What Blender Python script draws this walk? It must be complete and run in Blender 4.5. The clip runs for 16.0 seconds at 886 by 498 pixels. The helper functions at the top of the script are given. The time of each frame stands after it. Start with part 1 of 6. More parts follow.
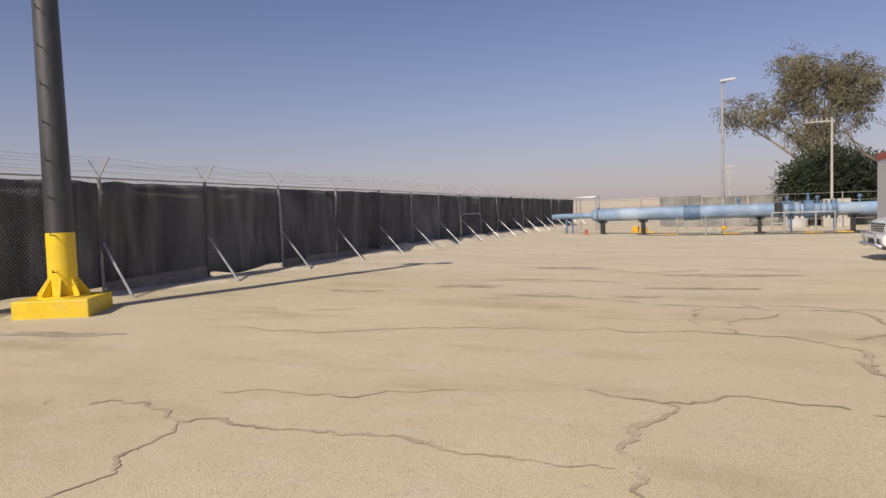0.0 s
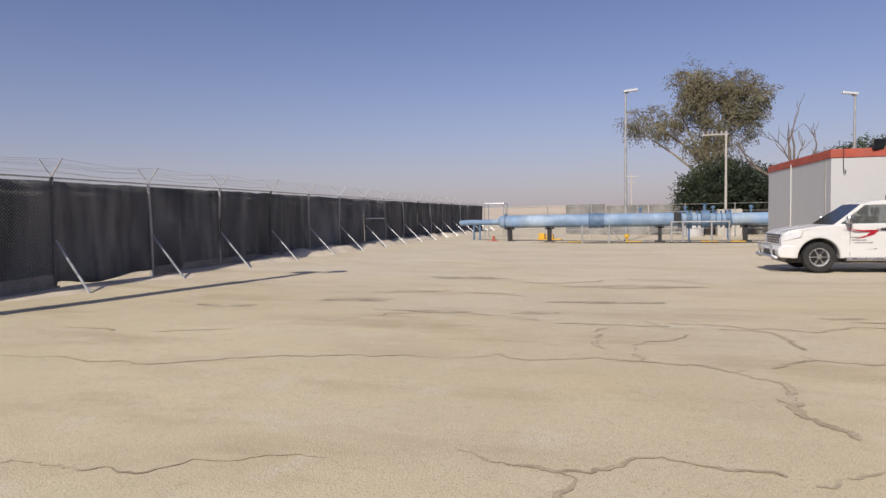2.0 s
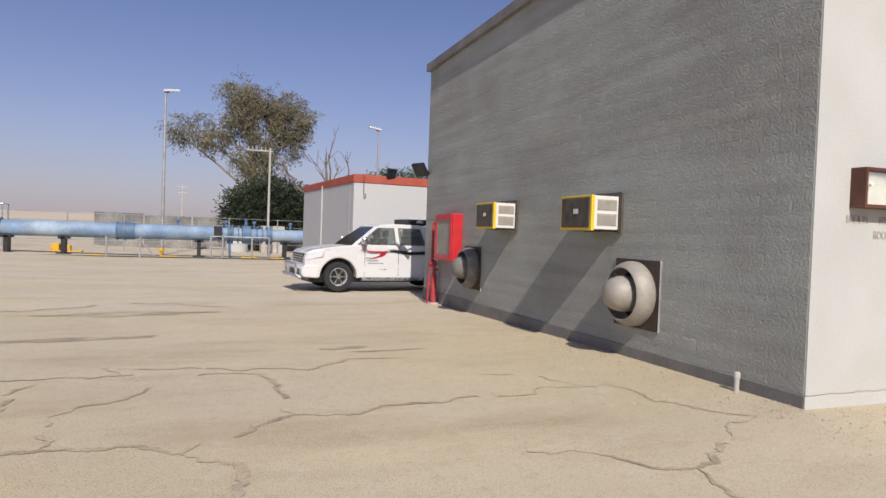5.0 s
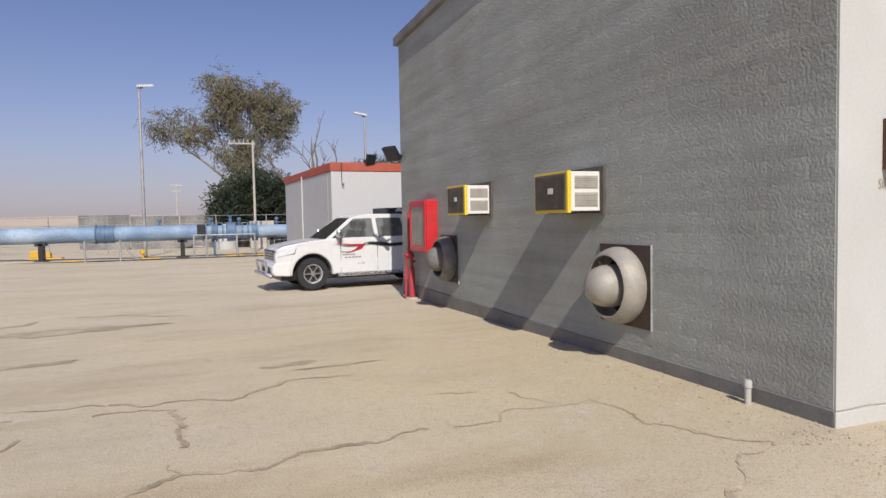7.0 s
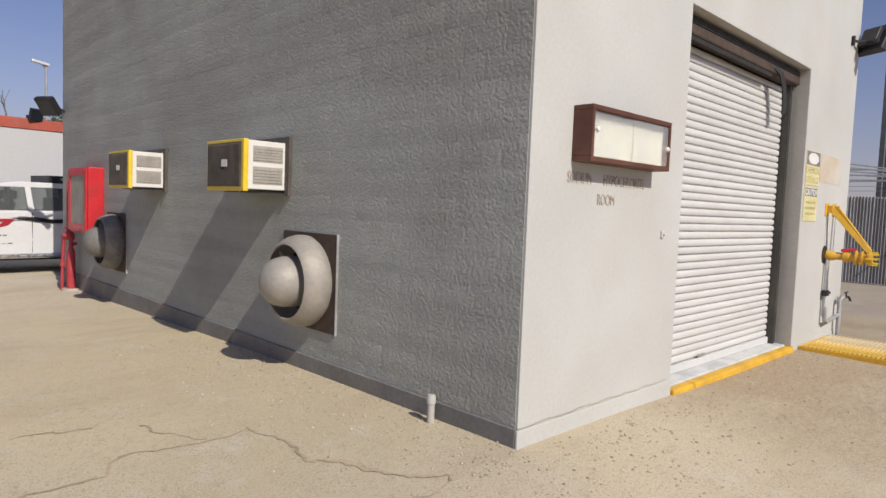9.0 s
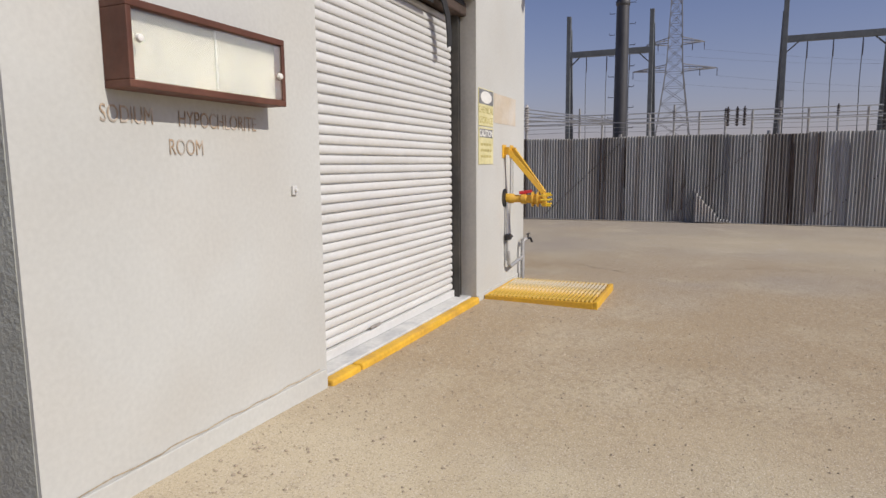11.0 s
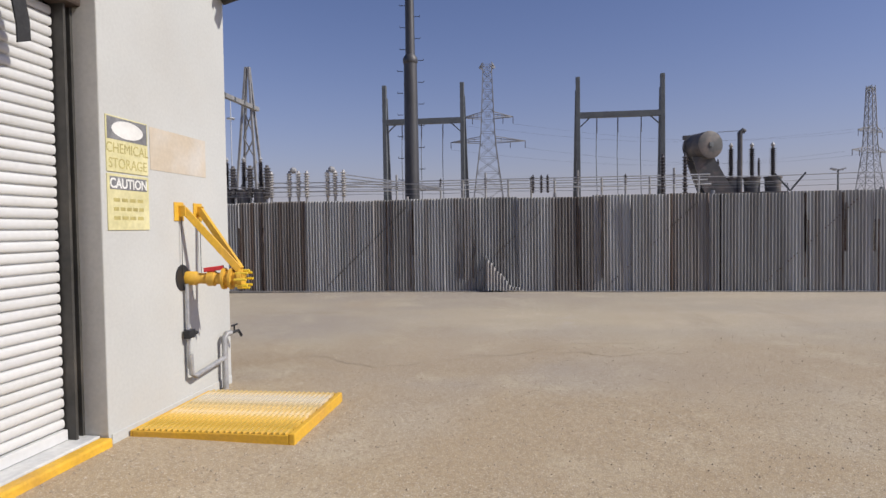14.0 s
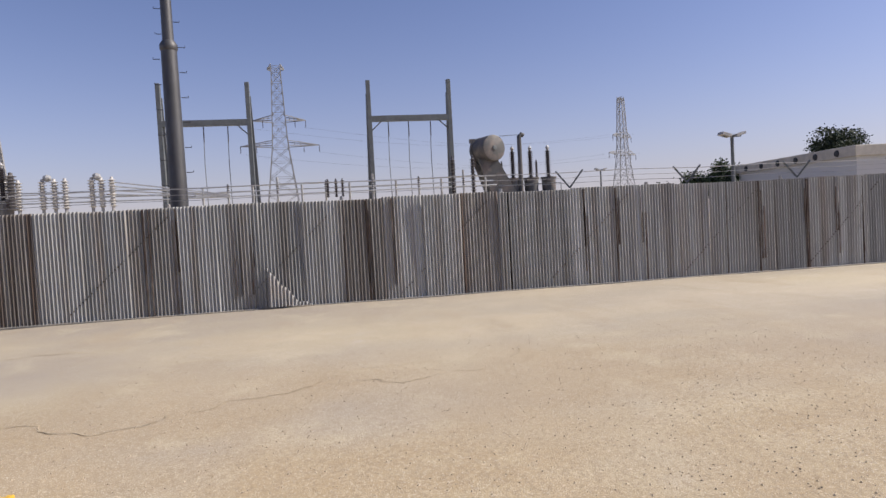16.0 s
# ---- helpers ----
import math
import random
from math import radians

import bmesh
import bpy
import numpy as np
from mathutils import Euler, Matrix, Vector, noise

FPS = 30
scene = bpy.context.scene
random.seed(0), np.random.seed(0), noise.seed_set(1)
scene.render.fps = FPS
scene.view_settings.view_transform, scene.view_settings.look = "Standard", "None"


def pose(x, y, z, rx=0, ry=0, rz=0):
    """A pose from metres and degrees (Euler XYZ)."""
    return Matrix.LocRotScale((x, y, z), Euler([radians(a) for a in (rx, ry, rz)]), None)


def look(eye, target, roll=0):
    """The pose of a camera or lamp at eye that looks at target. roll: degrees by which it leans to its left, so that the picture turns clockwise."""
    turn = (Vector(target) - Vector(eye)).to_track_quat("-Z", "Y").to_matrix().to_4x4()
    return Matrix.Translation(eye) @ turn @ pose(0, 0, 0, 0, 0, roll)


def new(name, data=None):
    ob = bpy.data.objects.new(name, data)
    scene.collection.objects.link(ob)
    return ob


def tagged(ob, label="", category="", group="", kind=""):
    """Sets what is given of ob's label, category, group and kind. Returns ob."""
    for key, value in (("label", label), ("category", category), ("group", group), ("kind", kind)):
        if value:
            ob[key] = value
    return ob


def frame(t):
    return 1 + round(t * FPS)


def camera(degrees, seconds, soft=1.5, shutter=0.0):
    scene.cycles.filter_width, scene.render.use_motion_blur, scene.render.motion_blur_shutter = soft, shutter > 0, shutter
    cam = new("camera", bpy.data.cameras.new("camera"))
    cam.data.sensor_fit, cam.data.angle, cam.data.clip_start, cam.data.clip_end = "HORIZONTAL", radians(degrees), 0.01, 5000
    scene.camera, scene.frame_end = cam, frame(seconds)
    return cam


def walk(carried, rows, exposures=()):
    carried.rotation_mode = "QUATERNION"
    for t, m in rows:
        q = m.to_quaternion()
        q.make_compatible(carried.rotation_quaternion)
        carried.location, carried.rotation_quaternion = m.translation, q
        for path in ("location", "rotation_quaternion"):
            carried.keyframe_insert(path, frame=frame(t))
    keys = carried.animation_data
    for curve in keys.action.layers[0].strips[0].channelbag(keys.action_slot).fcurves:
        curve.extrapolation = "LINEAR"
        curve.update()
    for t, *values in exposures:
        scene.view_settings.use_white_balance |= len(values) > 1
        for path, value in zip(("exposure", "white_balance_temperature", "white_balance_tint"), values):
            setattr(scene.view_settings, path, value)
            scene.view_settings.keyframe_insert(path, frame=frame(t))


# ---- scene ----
cam = camera(69.6, 16.0)
PATH = [
    (0, (1.472, 0.699, 1.566), (0.605, 2.498, 1.455), -1.9),
    (0.5, (1.414, 1.106, 1.523), (0.599, 2.926, 1.382), -1.1),
    (1, (1.428, 1.452, 1.563), (0.614, 3.269, 1.371), -0.1),
    (1.5, (1.38, 1.805, 1.574), (0.718, 3.691, 1.498), 0.2),
    (2, (1.372, 2.213, 1.56), (0.758, 4.113, 1.457), -1.0),
    (2.5, (1.495, 2.572, 1.565), (0.939, 4.489, 1.442), -1.5),
    (3, (1.606, 2.94, 1.533), (1.476, 4.933, 1.441), 0.8),
    (3.5, (1.775, 3.312, 1.542), (2.156, 5.272, 1.436), 0.5),
    (4, (1.971, 3.622, 1.537), (2.333, 5.586, 1.422), 1.1),
    (4.5, (2.154, 3.946, 1.539), (2.774, 5.847, 1.472), 1.8),
    (4.7, (2.224, 4.137, 1.534), (2.906, 6.017, 1.492), 2.5),
    (6.8, (3.262, 5.257, 1.614), (4.023, 7.104, 1.527), -1.2),
    (7, (3.346, 5.385, 1.625), (4.033, 7.261, 1.529), -1.1),
    (7.5, (3.54, 5.626, 1.599), (4.077, 7.549, 1.476), -0.0),
    (8, (3.763, 5.896, 1.583), (4.701, 7.661, 1.531), -0.2),
    (8.5, (4.112, 6.094, 1.57), (5.369, 7.647, 1.476), -1.4),
    (9, (4.436, 6.202, 1.576), (5.825, 7.635, 1.446), 2.2),
    (9.2, (4.619, 6.277, 1.595), (6.114, 7.601, 1.492), 2.4),
    (9.5, (4.819, 6.338, 1.587), (6.465, 7.474, 1.55), 2.2),
    (9.7, (4.947, 6.356, 1.587), (6.653, 7.395, 1.496), 1.3),
    (12, (6.943, 6.089, 1.567), (8.858, 6.649, 1.422), 2.6),
    (12.5, (7.343, 5.964, 1.583), (9.324, 6.242, 1.572), 4.6),
    (13, (7.777, 5.762, 1.566), (9.775, 5.844, 1.51), 0.2),
    (13.5, (8.174, 5.651, 1.555), (10.16, 5.872, 1.469), 0.6),
    (14, (8.666, 5.633, 1.557), (10.646, 5.903, 1.493), -0.8),
    (14.5, (9.026, 5.476, 1.525), (11.022, 5.563, 1.434), -1.6),
    (15, (9.358, 5.329, 1.556), (11.354, 5.405, 1.466), -0.7),
    (15.5, (9.647, 5.293, 1.565), (11.641, 5.138, 1.541), 1.0),
    (16, (10.024, 5.322, 1.582), (11.992, 4.975, 1.51), -3.2),
]
walk(cam, [(t, look(e, g, r)) for t, e, g, r in PATH], [(0, 0.12, 7200, 10), (1.5, 0.12, 6800, 10), (3, 0.12, 6700, 11), (7, 0.12, 6500, 10), (7.6, 0.16, 6500, 10), (8, 0.22, 6500, 10), (8.4, 0.08, 6500, 10), (9, 0.0, 6600, 10), (12, -0.12, 6500, 10), (13, 0.07, 6400, 10), (13.5, 0.08, 6400, 10), (14.8, 0.1, 6500, 10), (15.5, 0.5, 6700, 10), (16, 0.5, 6700, 10)])

# ---- world, sun, exposure ----
SUN_FROM = Vector((-0.15, -1.0, 0.84))
world = bpy.data.worlds.new("sky")
scene.world = world
world.use_nodes = True
wn = world.node_tree
sky = wn.nodes.new("ShaderNodeTexSky")
sky.sky_type = "NISHITA"
sky.sun_disc = False
sky.sun_elevation = math.atan2(0.84, 1.011)
sky.sun_rotation = math.pi + 0.15
sky.air_density, sky.dust_density, sky.ozone_density, sky.altitude = 1.0, 1.0, 4.0, 300
# dusty mauve haze thickening towards the whole horizon
wco, wsep, wpow, whaze = (wn.nodes.new("ShaderNode" + k) for k in ("TexCoord", "SeparateXYZ", "Math", "Mix"))
winv = wn.nodes.new("ShaderNodeMath")
winv.operation, winv.use_clamp, wpow.operation, whaze.data_type = "SUBTRACT", True, "POWER", "RGBA"
winv.inputs[0].default_value, wpow.inputs[1].default_value = 1.0, 8.0
whaze.inputs[7].default_value = (4.9, 4.45, 4.95, 1)
wtone = wn.nodes.new("ShaderNodeMix")
wtone.data_type, wtone.blend_type = "RGBA", "MULTIPLY"
wtone.inputs["Factor"].default_value = 1.0
wtone.inputs[7].default_value = (1.07, 0.93, 1.09, 1)
wscale = wn.nodes.new("ShaderNodeMath")
wscale.operation = "MULTIPLY"
wscale.inputs[1].default_value = 0.8
wn.links.new(wco.outputs["Generated"], wsep.inputs[0])
wn.links.new(wsep.outputs[2], winv.inputs[1])
wn.links.new(winv.outputs[0], wpow.inputs[0])
wn.links.new(wpow.outputs[0], wscale.inputs[0])
wn.links.new(wscale.outputs[0], whaze.inputs["Factor"])
wn.links.new(sky.outputs[0], wtone.inputs[6])
wn.links.new(wtone.outputs[2], whaze.inputs[6])
wn.links.new(whaze.outputs[2], wn.nodes["Background"].inputs[0])
wn.nodes["Background"].inputs[1].default_value = 0.081
sun_data = bpy.data.lights.new("sun", "SUN")
sun_data.energy, sun_data.angle, sun_data.color = 3.9, radians(0.53), (1.0, 0.945, 0.86)
sun = new("sun", sun_data)
sun.matrix_world = look(SUN_FROM * 40, (0, 0, 0))
scene.view_settings.exposure = 0.0


# ---- materials ----
def mat(name, col, rough=0.7, metal=0.0, var=0.18, scale=1.2, fine=30.0, bump=0.15, depth=0.004, tint=None, tint_scale=0.6,
        tint_amount=0.5, rand=0.0, wave=None, stretch=(1, 1, 1)):
    """Base colour broken up at two scales, a second tone in stains, and fine relief; Object coordinates in metres."""
    m = bpy.data.materials.new(name)
    m.use_nodes = True
    nt = m.node_tree
    N, L = nt.nodes, nt.links
    bsdf = N["Principled BSDF"]
    bsdf.inputs["Roughness"].default_value, bsdf.inputs["Metallic"].default_value = rough, metal
    co = N.new("ShaderNodeTexCoord")
    mp = N.new("ShaderNodeMapping")
    mp.inputs["Scale"].default_value = stretch
    L.new(co.outputs["Object"], mp.inputs["Vector"])
    vec = mp.outputs["Vector"]
    if rand:
        info = N.new("ShaderNodeObjectInfo")
        add = N.new("ShaderNodeVectorMath")
        mul = N.new("ShaderNodeMath")
        mul.operation = "MULTIPLY"
        mul.inputs[1].default_value = 57.0
        L.new(info.outputs["Random"], mul.inputs[0])
        L.new(vec, add.inputs[0])
        L.new(mul.outputs[0], add.inputs[1])
        vec = add.outputs[0]

    def noise_tex(s, detail=4.0):
        n = N.new("ShaderNodeTexNoise")
        n.inputs["Scale"].default_value, n.inputs["Detail"].default_value = s, detail
        L.new(vec, n.inputs["Vector"])
        return n.outputs["Fac"]

    def ramp(src, a, b, lo=0.3, hi=0.7):
        r = N.new("ShaderNodeMapRange")
        r.inputs["From Min"].default_value, r.inputs["From Max"].default_value = lo, hi
        r.inputs["To Min"].default_value, r.inputs["To Max"].default_value = a, b
        L.new(src, r.inputs["Value"])
        return r.outputs[0]

    def mul_col(c, f):
        x = N.new("ShaderNodeMix")
        x.data_type, x.blend_type = "RGBA", "MULTIPLY"
        x.inputs["Factor"].default_value = 1.0
        if isinstance(c, tuple):
            x.inputs[6].default_value = (*c, 1)
        else:
            L.new(c, x.inputs[6])
        L.new(f, x.inputs[7])
        return x.outputs[2]

    cur = tuple(col)
    if tint:
        x = N.new("ShaderNodeMix")
        x.data_type = "RGBA"
        x.inputs[6].default_value, x.inputs[7].default_value = (*col, 1), (*tint, 1)
        L.new(ramp(noise_tex(tint_scale, 6), 0.0, tint_amount, 0.45, 0.68), x.inputs["Factor"])
        cur = x.outputs[2]
    cur = mul_col(cur, ramp(noise_tex(scale), 1 - var, 1 + var))
    cur = mul_col(cur, ramp(noise_tex(fine, 2), 1 - var * 0.6, 1 + var * 0.6))
    if rand:
        cur = mul_col(cur, ramp(info.outputs["Random"], 1 - rand, 1 + rand, 0, 1))
    L.new(cur, bsdf.inputs["Base Color"])
    L.new(ramp(noise_tex(scale * 2.3), max(rough - 0.1, 0.02), min(rough + 0.1, 1)), bsdf.inputs["Roughness"])
    if bump:
        b = N.new("ShaderNodeBump")
        b.inputs["Strength"].default_value, b.inputs["Distance"].default_value = bump, depth
        L.new(noise_tex(fine * 1.3, 3), b.inputs["Height"])
        L.new(b.outputs[0], bsdf.inputs["Normal"])
    return m


def glass(name, col, rough=0.05):
    m = bpy.data.materials.new(name)
    m.use_nodes = True
    b = m.node_tree.nodes["Principled BSDF"]
    b.inputs["Base Color"].default_value, b.inputs["Roughness"].default_value = (*col, 1), rough
    b.inputs["Transmission Weight"].default_value = 0.9
    return m


def ground_mat():
    """Sun-bleached asphalt under drifted sand: grey where swept, tan in drifts, brown gravel on the east lot."""
    m = mat("ground_sand", (0.585, 0.497, 0.325), 0.93, var=0.10, scale=0.35, fine=60, bump=0.55, depth=0.009,
            tint=(0.52, 0.42, 0.255), tint_scale=0.17, tint_amount=0.85)
    N, L = m.node_tree.nodes, m.node_tree.links
    bsdf = N["Principled BSDF"]
    src = bsdf.inputs["Base Color"].links[0].from_socket
    co = N.new("ShaderNodeTexCoord")

    def field(scale, detail=6.0, stretch=(1, 1, 1), rough=0.5):
        mp = N.new("ShaderNodeMapping")
        mp.inputs["Scale"].default_value = stretch
        n = N.new("ShaderNodeTexNoise")
        n.inputs["Scale"].default_value, n.inputs["Detail"].default_value = scale, detail
        n.inputs["Roughness"].default_value = rough
        L.new(co.outputs["Object"], mp.inputs["Vector"])
        L.new(mp.outputs[0], n.inputs["Vector"])
        return n.outputs["Fac"]

    def span(src, lo, hi, amount):
        r = N.new("ShaderNodeMapRange")
        r.inputs["From Min"].default_value, r.inputs["From Max"].default_value = lo, hi
        r.inputs["To Max"].default_value = amount
        L.new(src, r.inputs["Value"])
        return r.outputs[0]

    def over(src, fac, col):
        x = N.new("ShaderNodeMix")
        x.data_type = "RGBA"
        x.inputs[7].default_value = (*col, 1)
        L.new(fac, x.inputs["Factor"])
        L.new(src, x.inputs[6])
        return x.outputs[2]

    def times(a, b):
        q = N.new("ShaderNodeMath")
        q.operation = "MULTIPLY"
        L.new(a, q.inputs[0])
        L.new(b, q.inputs[1])
        return q.outputs[0]

    def along(axis, wobble, scale):
        """The coordinate along an axis, its edge broken by noise."""
        sep = N.new("ShaderNodeSeparateXYZ")
        L.new(co.outputs["Object"], sep.inputs[0])
        q = N.new("ShaderNodeMath")
        q.operation = "MULTIPLY_ADD"
        L.new(field(scale), q.inputs[0])
        q.inputs[1].default_value = wobble
        L.new(sep.outputs[axis], q.inputs[2])
        return q.outputs[0]

    src = over(src, span(field(0.13, stretch=(0.5, 1, 1)), 0.48, 0.64, 0.7), (0.54, 0.462, 0.345))
    src = over(src, span(field(0.30, 8.0, stretch=(0.7, 2.0, 1), rough=0.62), 0.52, 0.66, 0.7), (0.39, 0.295, 0.175))
    src = over(src, span(field(1.7, 8.0, rough=0.65), 0.56, 0.74, 0.8), (0.61, 0.55, 0.45))
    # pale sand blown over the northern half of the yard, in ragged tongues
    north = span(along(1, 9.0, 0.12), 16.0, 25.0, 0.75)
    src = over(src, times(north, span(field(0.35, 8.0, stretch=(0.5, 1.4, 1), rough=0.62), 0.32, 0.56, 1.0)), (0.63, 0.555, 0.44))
    east = span(along(0, 5.0, 0.25), 10.5, 13.5, 1.0)
    src = over(src, times(east, span(field(0.22, stretch=(1, 0.35, 1)), 0.30, 0.62, 1.0)), (0.33, 0.285, 0.235))
    lot = times(span(along(0, 6.0, 0.3), 12.0, 14.0, 1.0), span(along(0, -8.0, 0.3), 15.0, 11.0, 1.0))
    src = over(src, times(lot, span(field(0.5), 0.25, 0.5, 0.9)), (0.375, 0.28, 0.165))
    src = over(src, span(field(0.75, 8.0, rough=0.7), 0.52, 0.70, 0.4), (0.60, 0.525, 0.37))
    src = over(src, span(field(0.55, 8.0, stretch=(0.6, 1.3, 1), rough=0.68), 0.52, 0.72, 0.55), (0.42, 0.325, 0.21))
    src = over(src, span(field(9.0, 6.0, rough=0.75), 0.53, 0.70, 0.55), (0.38, 0.315, 0.215))
    src = over(src, times(lot, span(field(22, 4.0, rough=0.65), 0.50, 0.62, 0.6)), (0.27, 0.205, 0.13))
    src = over(src, times(lot, span(field(34, 3.0), 0.58, 0.70, 0.6)), (0.60, 0.49, 0.34))
    src = over(src, span(field(60, 3.0, rough=0.7), 0.52, 0.64, 0.7), (0.29, 0.23, 0.16))
    src = over(src, span(field(110, 2.0), 0.56, 0.68, 0.6), (0.70, 0.64, 0.54))
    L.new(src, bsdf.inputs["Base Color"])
    return m


def stucco_mat(name, col, lumps=0.25, tint=None):
    """Sprayed cement: coarse lumps over finer grit, in uneven level coats."""
    m = mat(name, col, 0.9, var=0.08, scale=0.7, fine=22, bump=0.0, tint=tint, tint_scale=0.6, tint_amount=0.55)
    N, L = m.node_tree.nodes, m.node_tree.links
    bsdf = N["Principled BSDF"]
    co = N.new("ShaderNodeTexCoord")
    # uneven spray coats: long level bands of slightly different tone
    band, bmap, brng, bmix = N.new("ShaderNodeTexNoise"), N.new("ShaderNodeMapping"), N.new("ShaderNodeMapRange"), N.new("ShaderNodeMix")
    bmap.inputs["Scale"].default_value = (1, 0.35, 5.0)
    band.inputs["Scale"].default_value, band.inputs["Detail"].default_value = 1.0, 5
    for k, v in (("From Min", 0.3), ("From Max", 0.7), ("To Min", 0.88), ("To Max", 1.12)):
        brng.inputs[k].default_value = v
    bmix.data_type, bmix.blend_type = "RGBA", "MULTIPLY"
    bmix.inputs["Factor"].default_value = 1.0
    L.new(co.outputs["Object"], bmap.inputs["Vector"])
    L.new(bmap.outputs[0], band.inputs["Vector"])
    L.new(band.outputs["Fac"], brng.inputs["Value"])
    L.new(bsdf.inputs["Base Color"].links[0].from_socket, bmix.inputs[6])
    L.new(brng.outputs[0], bmix.inputs[7])
    L.new(bmix.outputs[2], bsdf.inputs["Base Color"])
    n1, n2 = N.new("ShaderNodeTexNoise"), N.new("ShaderNodeTexVoronoi")
    n1.inputs["Scale"].default_value, n1.inputs["Detail"].default_value = 48, 6
    n2.inputs["Scale"].default_value = 55
    L.new(co.outputs["Object"], n1.inputs["Vector"])
    L.new(co.outputs["Object"], n2.inputs["Vector"])
    a, b = N.new("ShaderNodeMath"), N.new("ShaderNodeMath")
    a.operation = b.operation = "MULTIPLY_ADD"
    n3 = N.new("ShaderNodeTexNoise")
    n3.inputs["Scale"].default_value, n3.inputs["Detail"].default_value = 30, 3
    L.new(co.outputs["Object"], n3.inputs["Vector"])
    L.new(n3.outputs["Fac"], a.inputs[0])
    a.inputs[1].default_value = lumps
    L.new(n1.outputs["Fac"], a.inputs[2])
    L.new(n2.outputs["Distance"], b.inputs[0])
    b.inputs[1].default_value = 0.10
    L.new(a.outputs[0], b.inputs[2])
    bp = N.new("ShaderNodeBump")
    bp.inputs["Strength"].default_value, bp.inputs["Distance"].default_value = 0.8, 0.015
    L.new(b.outputs[0], bp.inputs["Height"])
    L.new(bp.outputs[0], bsdf.inputs["Normal"])
    return m


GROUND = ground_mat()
SAND = mat("loose_sand", (0.62, 0.54, 0.43), 0.95, var=0.16, scale=1.5, fine=60, bump=0.5, depth=0.008, tint=(0.50, 0.40, 0.28))
CRACK = mat("crack_fill", (0.425, 0.345, 0.235), 0.95, var=0.3, scale=3, fine=40, bump=0.4, tint=(0.46, 0.39, 0.28), tint_scale=1.1, tint_amount=1.0)
STAIN = mat("oil_stain", (0.36, 0.30, 0.21), 0.9, var=0.2, scale=3, fine=50, bump=0.3, tint=(0.49, 0.42, 0.30), tint_scale=1.6, tint_amount=1.0)
PEBBLE = mat("pebble", (0.44, 0.365, 0.27), 0.9, var=0.35, scale=9, fine=40)
GREY_WALL = stucco_mat("grey_stucco", (0.352, 0.365, 0.338), 0.6, tint=(0.275, 0.265, 0.235))
PLINTH_GREY = mat("plinth_grey", (0.20, 0.195, 0.185), 0.9, var=0.15, scale=2, fine=30, tint=(0.33, 0.27, 0.2), tint_scale=1.4)
WHITE_WALL = mat("white_render", (0.515, 0.52, 0.495), 0.85, var=0.06, scale=0.8, fine=35, bump=0.12, depth=0.006, tint=(0.47, 0.44, 0.385), tint_scale=0.9, tint_amount=0.35)
WHITE_PAINT = mat("white_slat_paint", (0.62, 0.62, 0.605), 0.45, var=0.05, scale=1.2, fine=25, bump=0.05, tint=(0.50, 0.48, 0.43), tint_scale=1.1, tint_amount=0.3, rand=0.04)
REVEAL = mat("reveal_cream", (0.46, 0.445, 0.41), 0.85, var=0.08, scale=1.4, fine=30, tint=(0.38, 0.35, 0.3))
COPING = mat("coping_grey", (0.20, 0.19, 0.18), 0.7, var=0.2, scale=2, fine=20)
YELLOW = mat("yellow_paint", (0.72, 0.42, 0.035), 0.55, var=0.14, scale=2.5, fine=35, bump=0.2, tint=(0.40, 0.22, 0.06), tint_scale=2.4, tint_amount=0.55)
YELLOW_BRIGHT = mat("yellow_bright", (0.80, 0.56, 0.03), 0.5, var=0.08, scale=2.5, fine=30, bump=0.1, tint=(0.58, 0.42, 0.12), tint_scale=2.2, tint_amount=0.4)
YELLOW_WORN = mat("yellow_worn", (0.62, 0.40, 0.06), 0.7, var=0.28, scale=3, fine=30, tint=(0.60, 0.55, 0.45), tint_scale=1.6, tint_amount=0.9)
KERB_WHITE = mat("threshold_white", (0.62, 0.62, 0.60), 0.85, var=0.12, scale=3, fine=25, tint=(0.33, 0.34, 0.35), tint_scale=3, tint_amount=0.8)
STEEL = mat("mast_steel", (0.09, 0.09, 0.093), 0.5, 0.6, var=0.15, scale=2, fine=15, bump=0.05, tint=(0.12, 0.11, 0.11), stretch=(1, 1, 0.25))
GALV = mat("galvanised", (0.52, 0.53, 0.54), 0.45, 0.75, var=0.15, scale=4, fine=30, bump=0.05)
GALV_DULL = mat("galvanised_dull", (0.42, 0.42, 0.42), 0.6, 0.45, var=0.2, scale=3, fine=20, tint=(0.28, 0.24, 0.2), tint_scale=1.5)
FRAME_GREY = mat("lattice_grey", (0.30, 0.297, 0.29), 0.6, 0.25, var=0.2, scale=1.0, fine=8, tint=(0.2, 0.19, 0.18), tint_scale=0.4)
GANTRY = mat("gantry_steel", (0.125, 0.137, 0.142), 0.6, 0.2, var=0.15, scale=1.0, fine=8, tint=(0.10, 0.10, 0.105))
PYLON = mat("pylon_steel", (0.27, 0.27, 0.275), 0.6, 0.4, var=0.1, scale=0.3, fine=3)
SHADE_NET = mat("shade_net", (0.066, 0.067, 0.066), 0.95, var=0.42, scale=1.2, fine=60, bump=0.5, depth=0.01, tint=(0.17, 0.165, 0.155), tint_scale=0.7, tint_amount=0.8, stretch=(1, 3, 0.5))
NET_HEM = mat("net_hem", (0.27, 0.245, 0.215), 0.9, var=0.25, scale=2, fine=20)
BLACK = mat("black_paint", (0.02, 0.02, 0.022), 0.5, var=0.3, scale=5, fine=30)
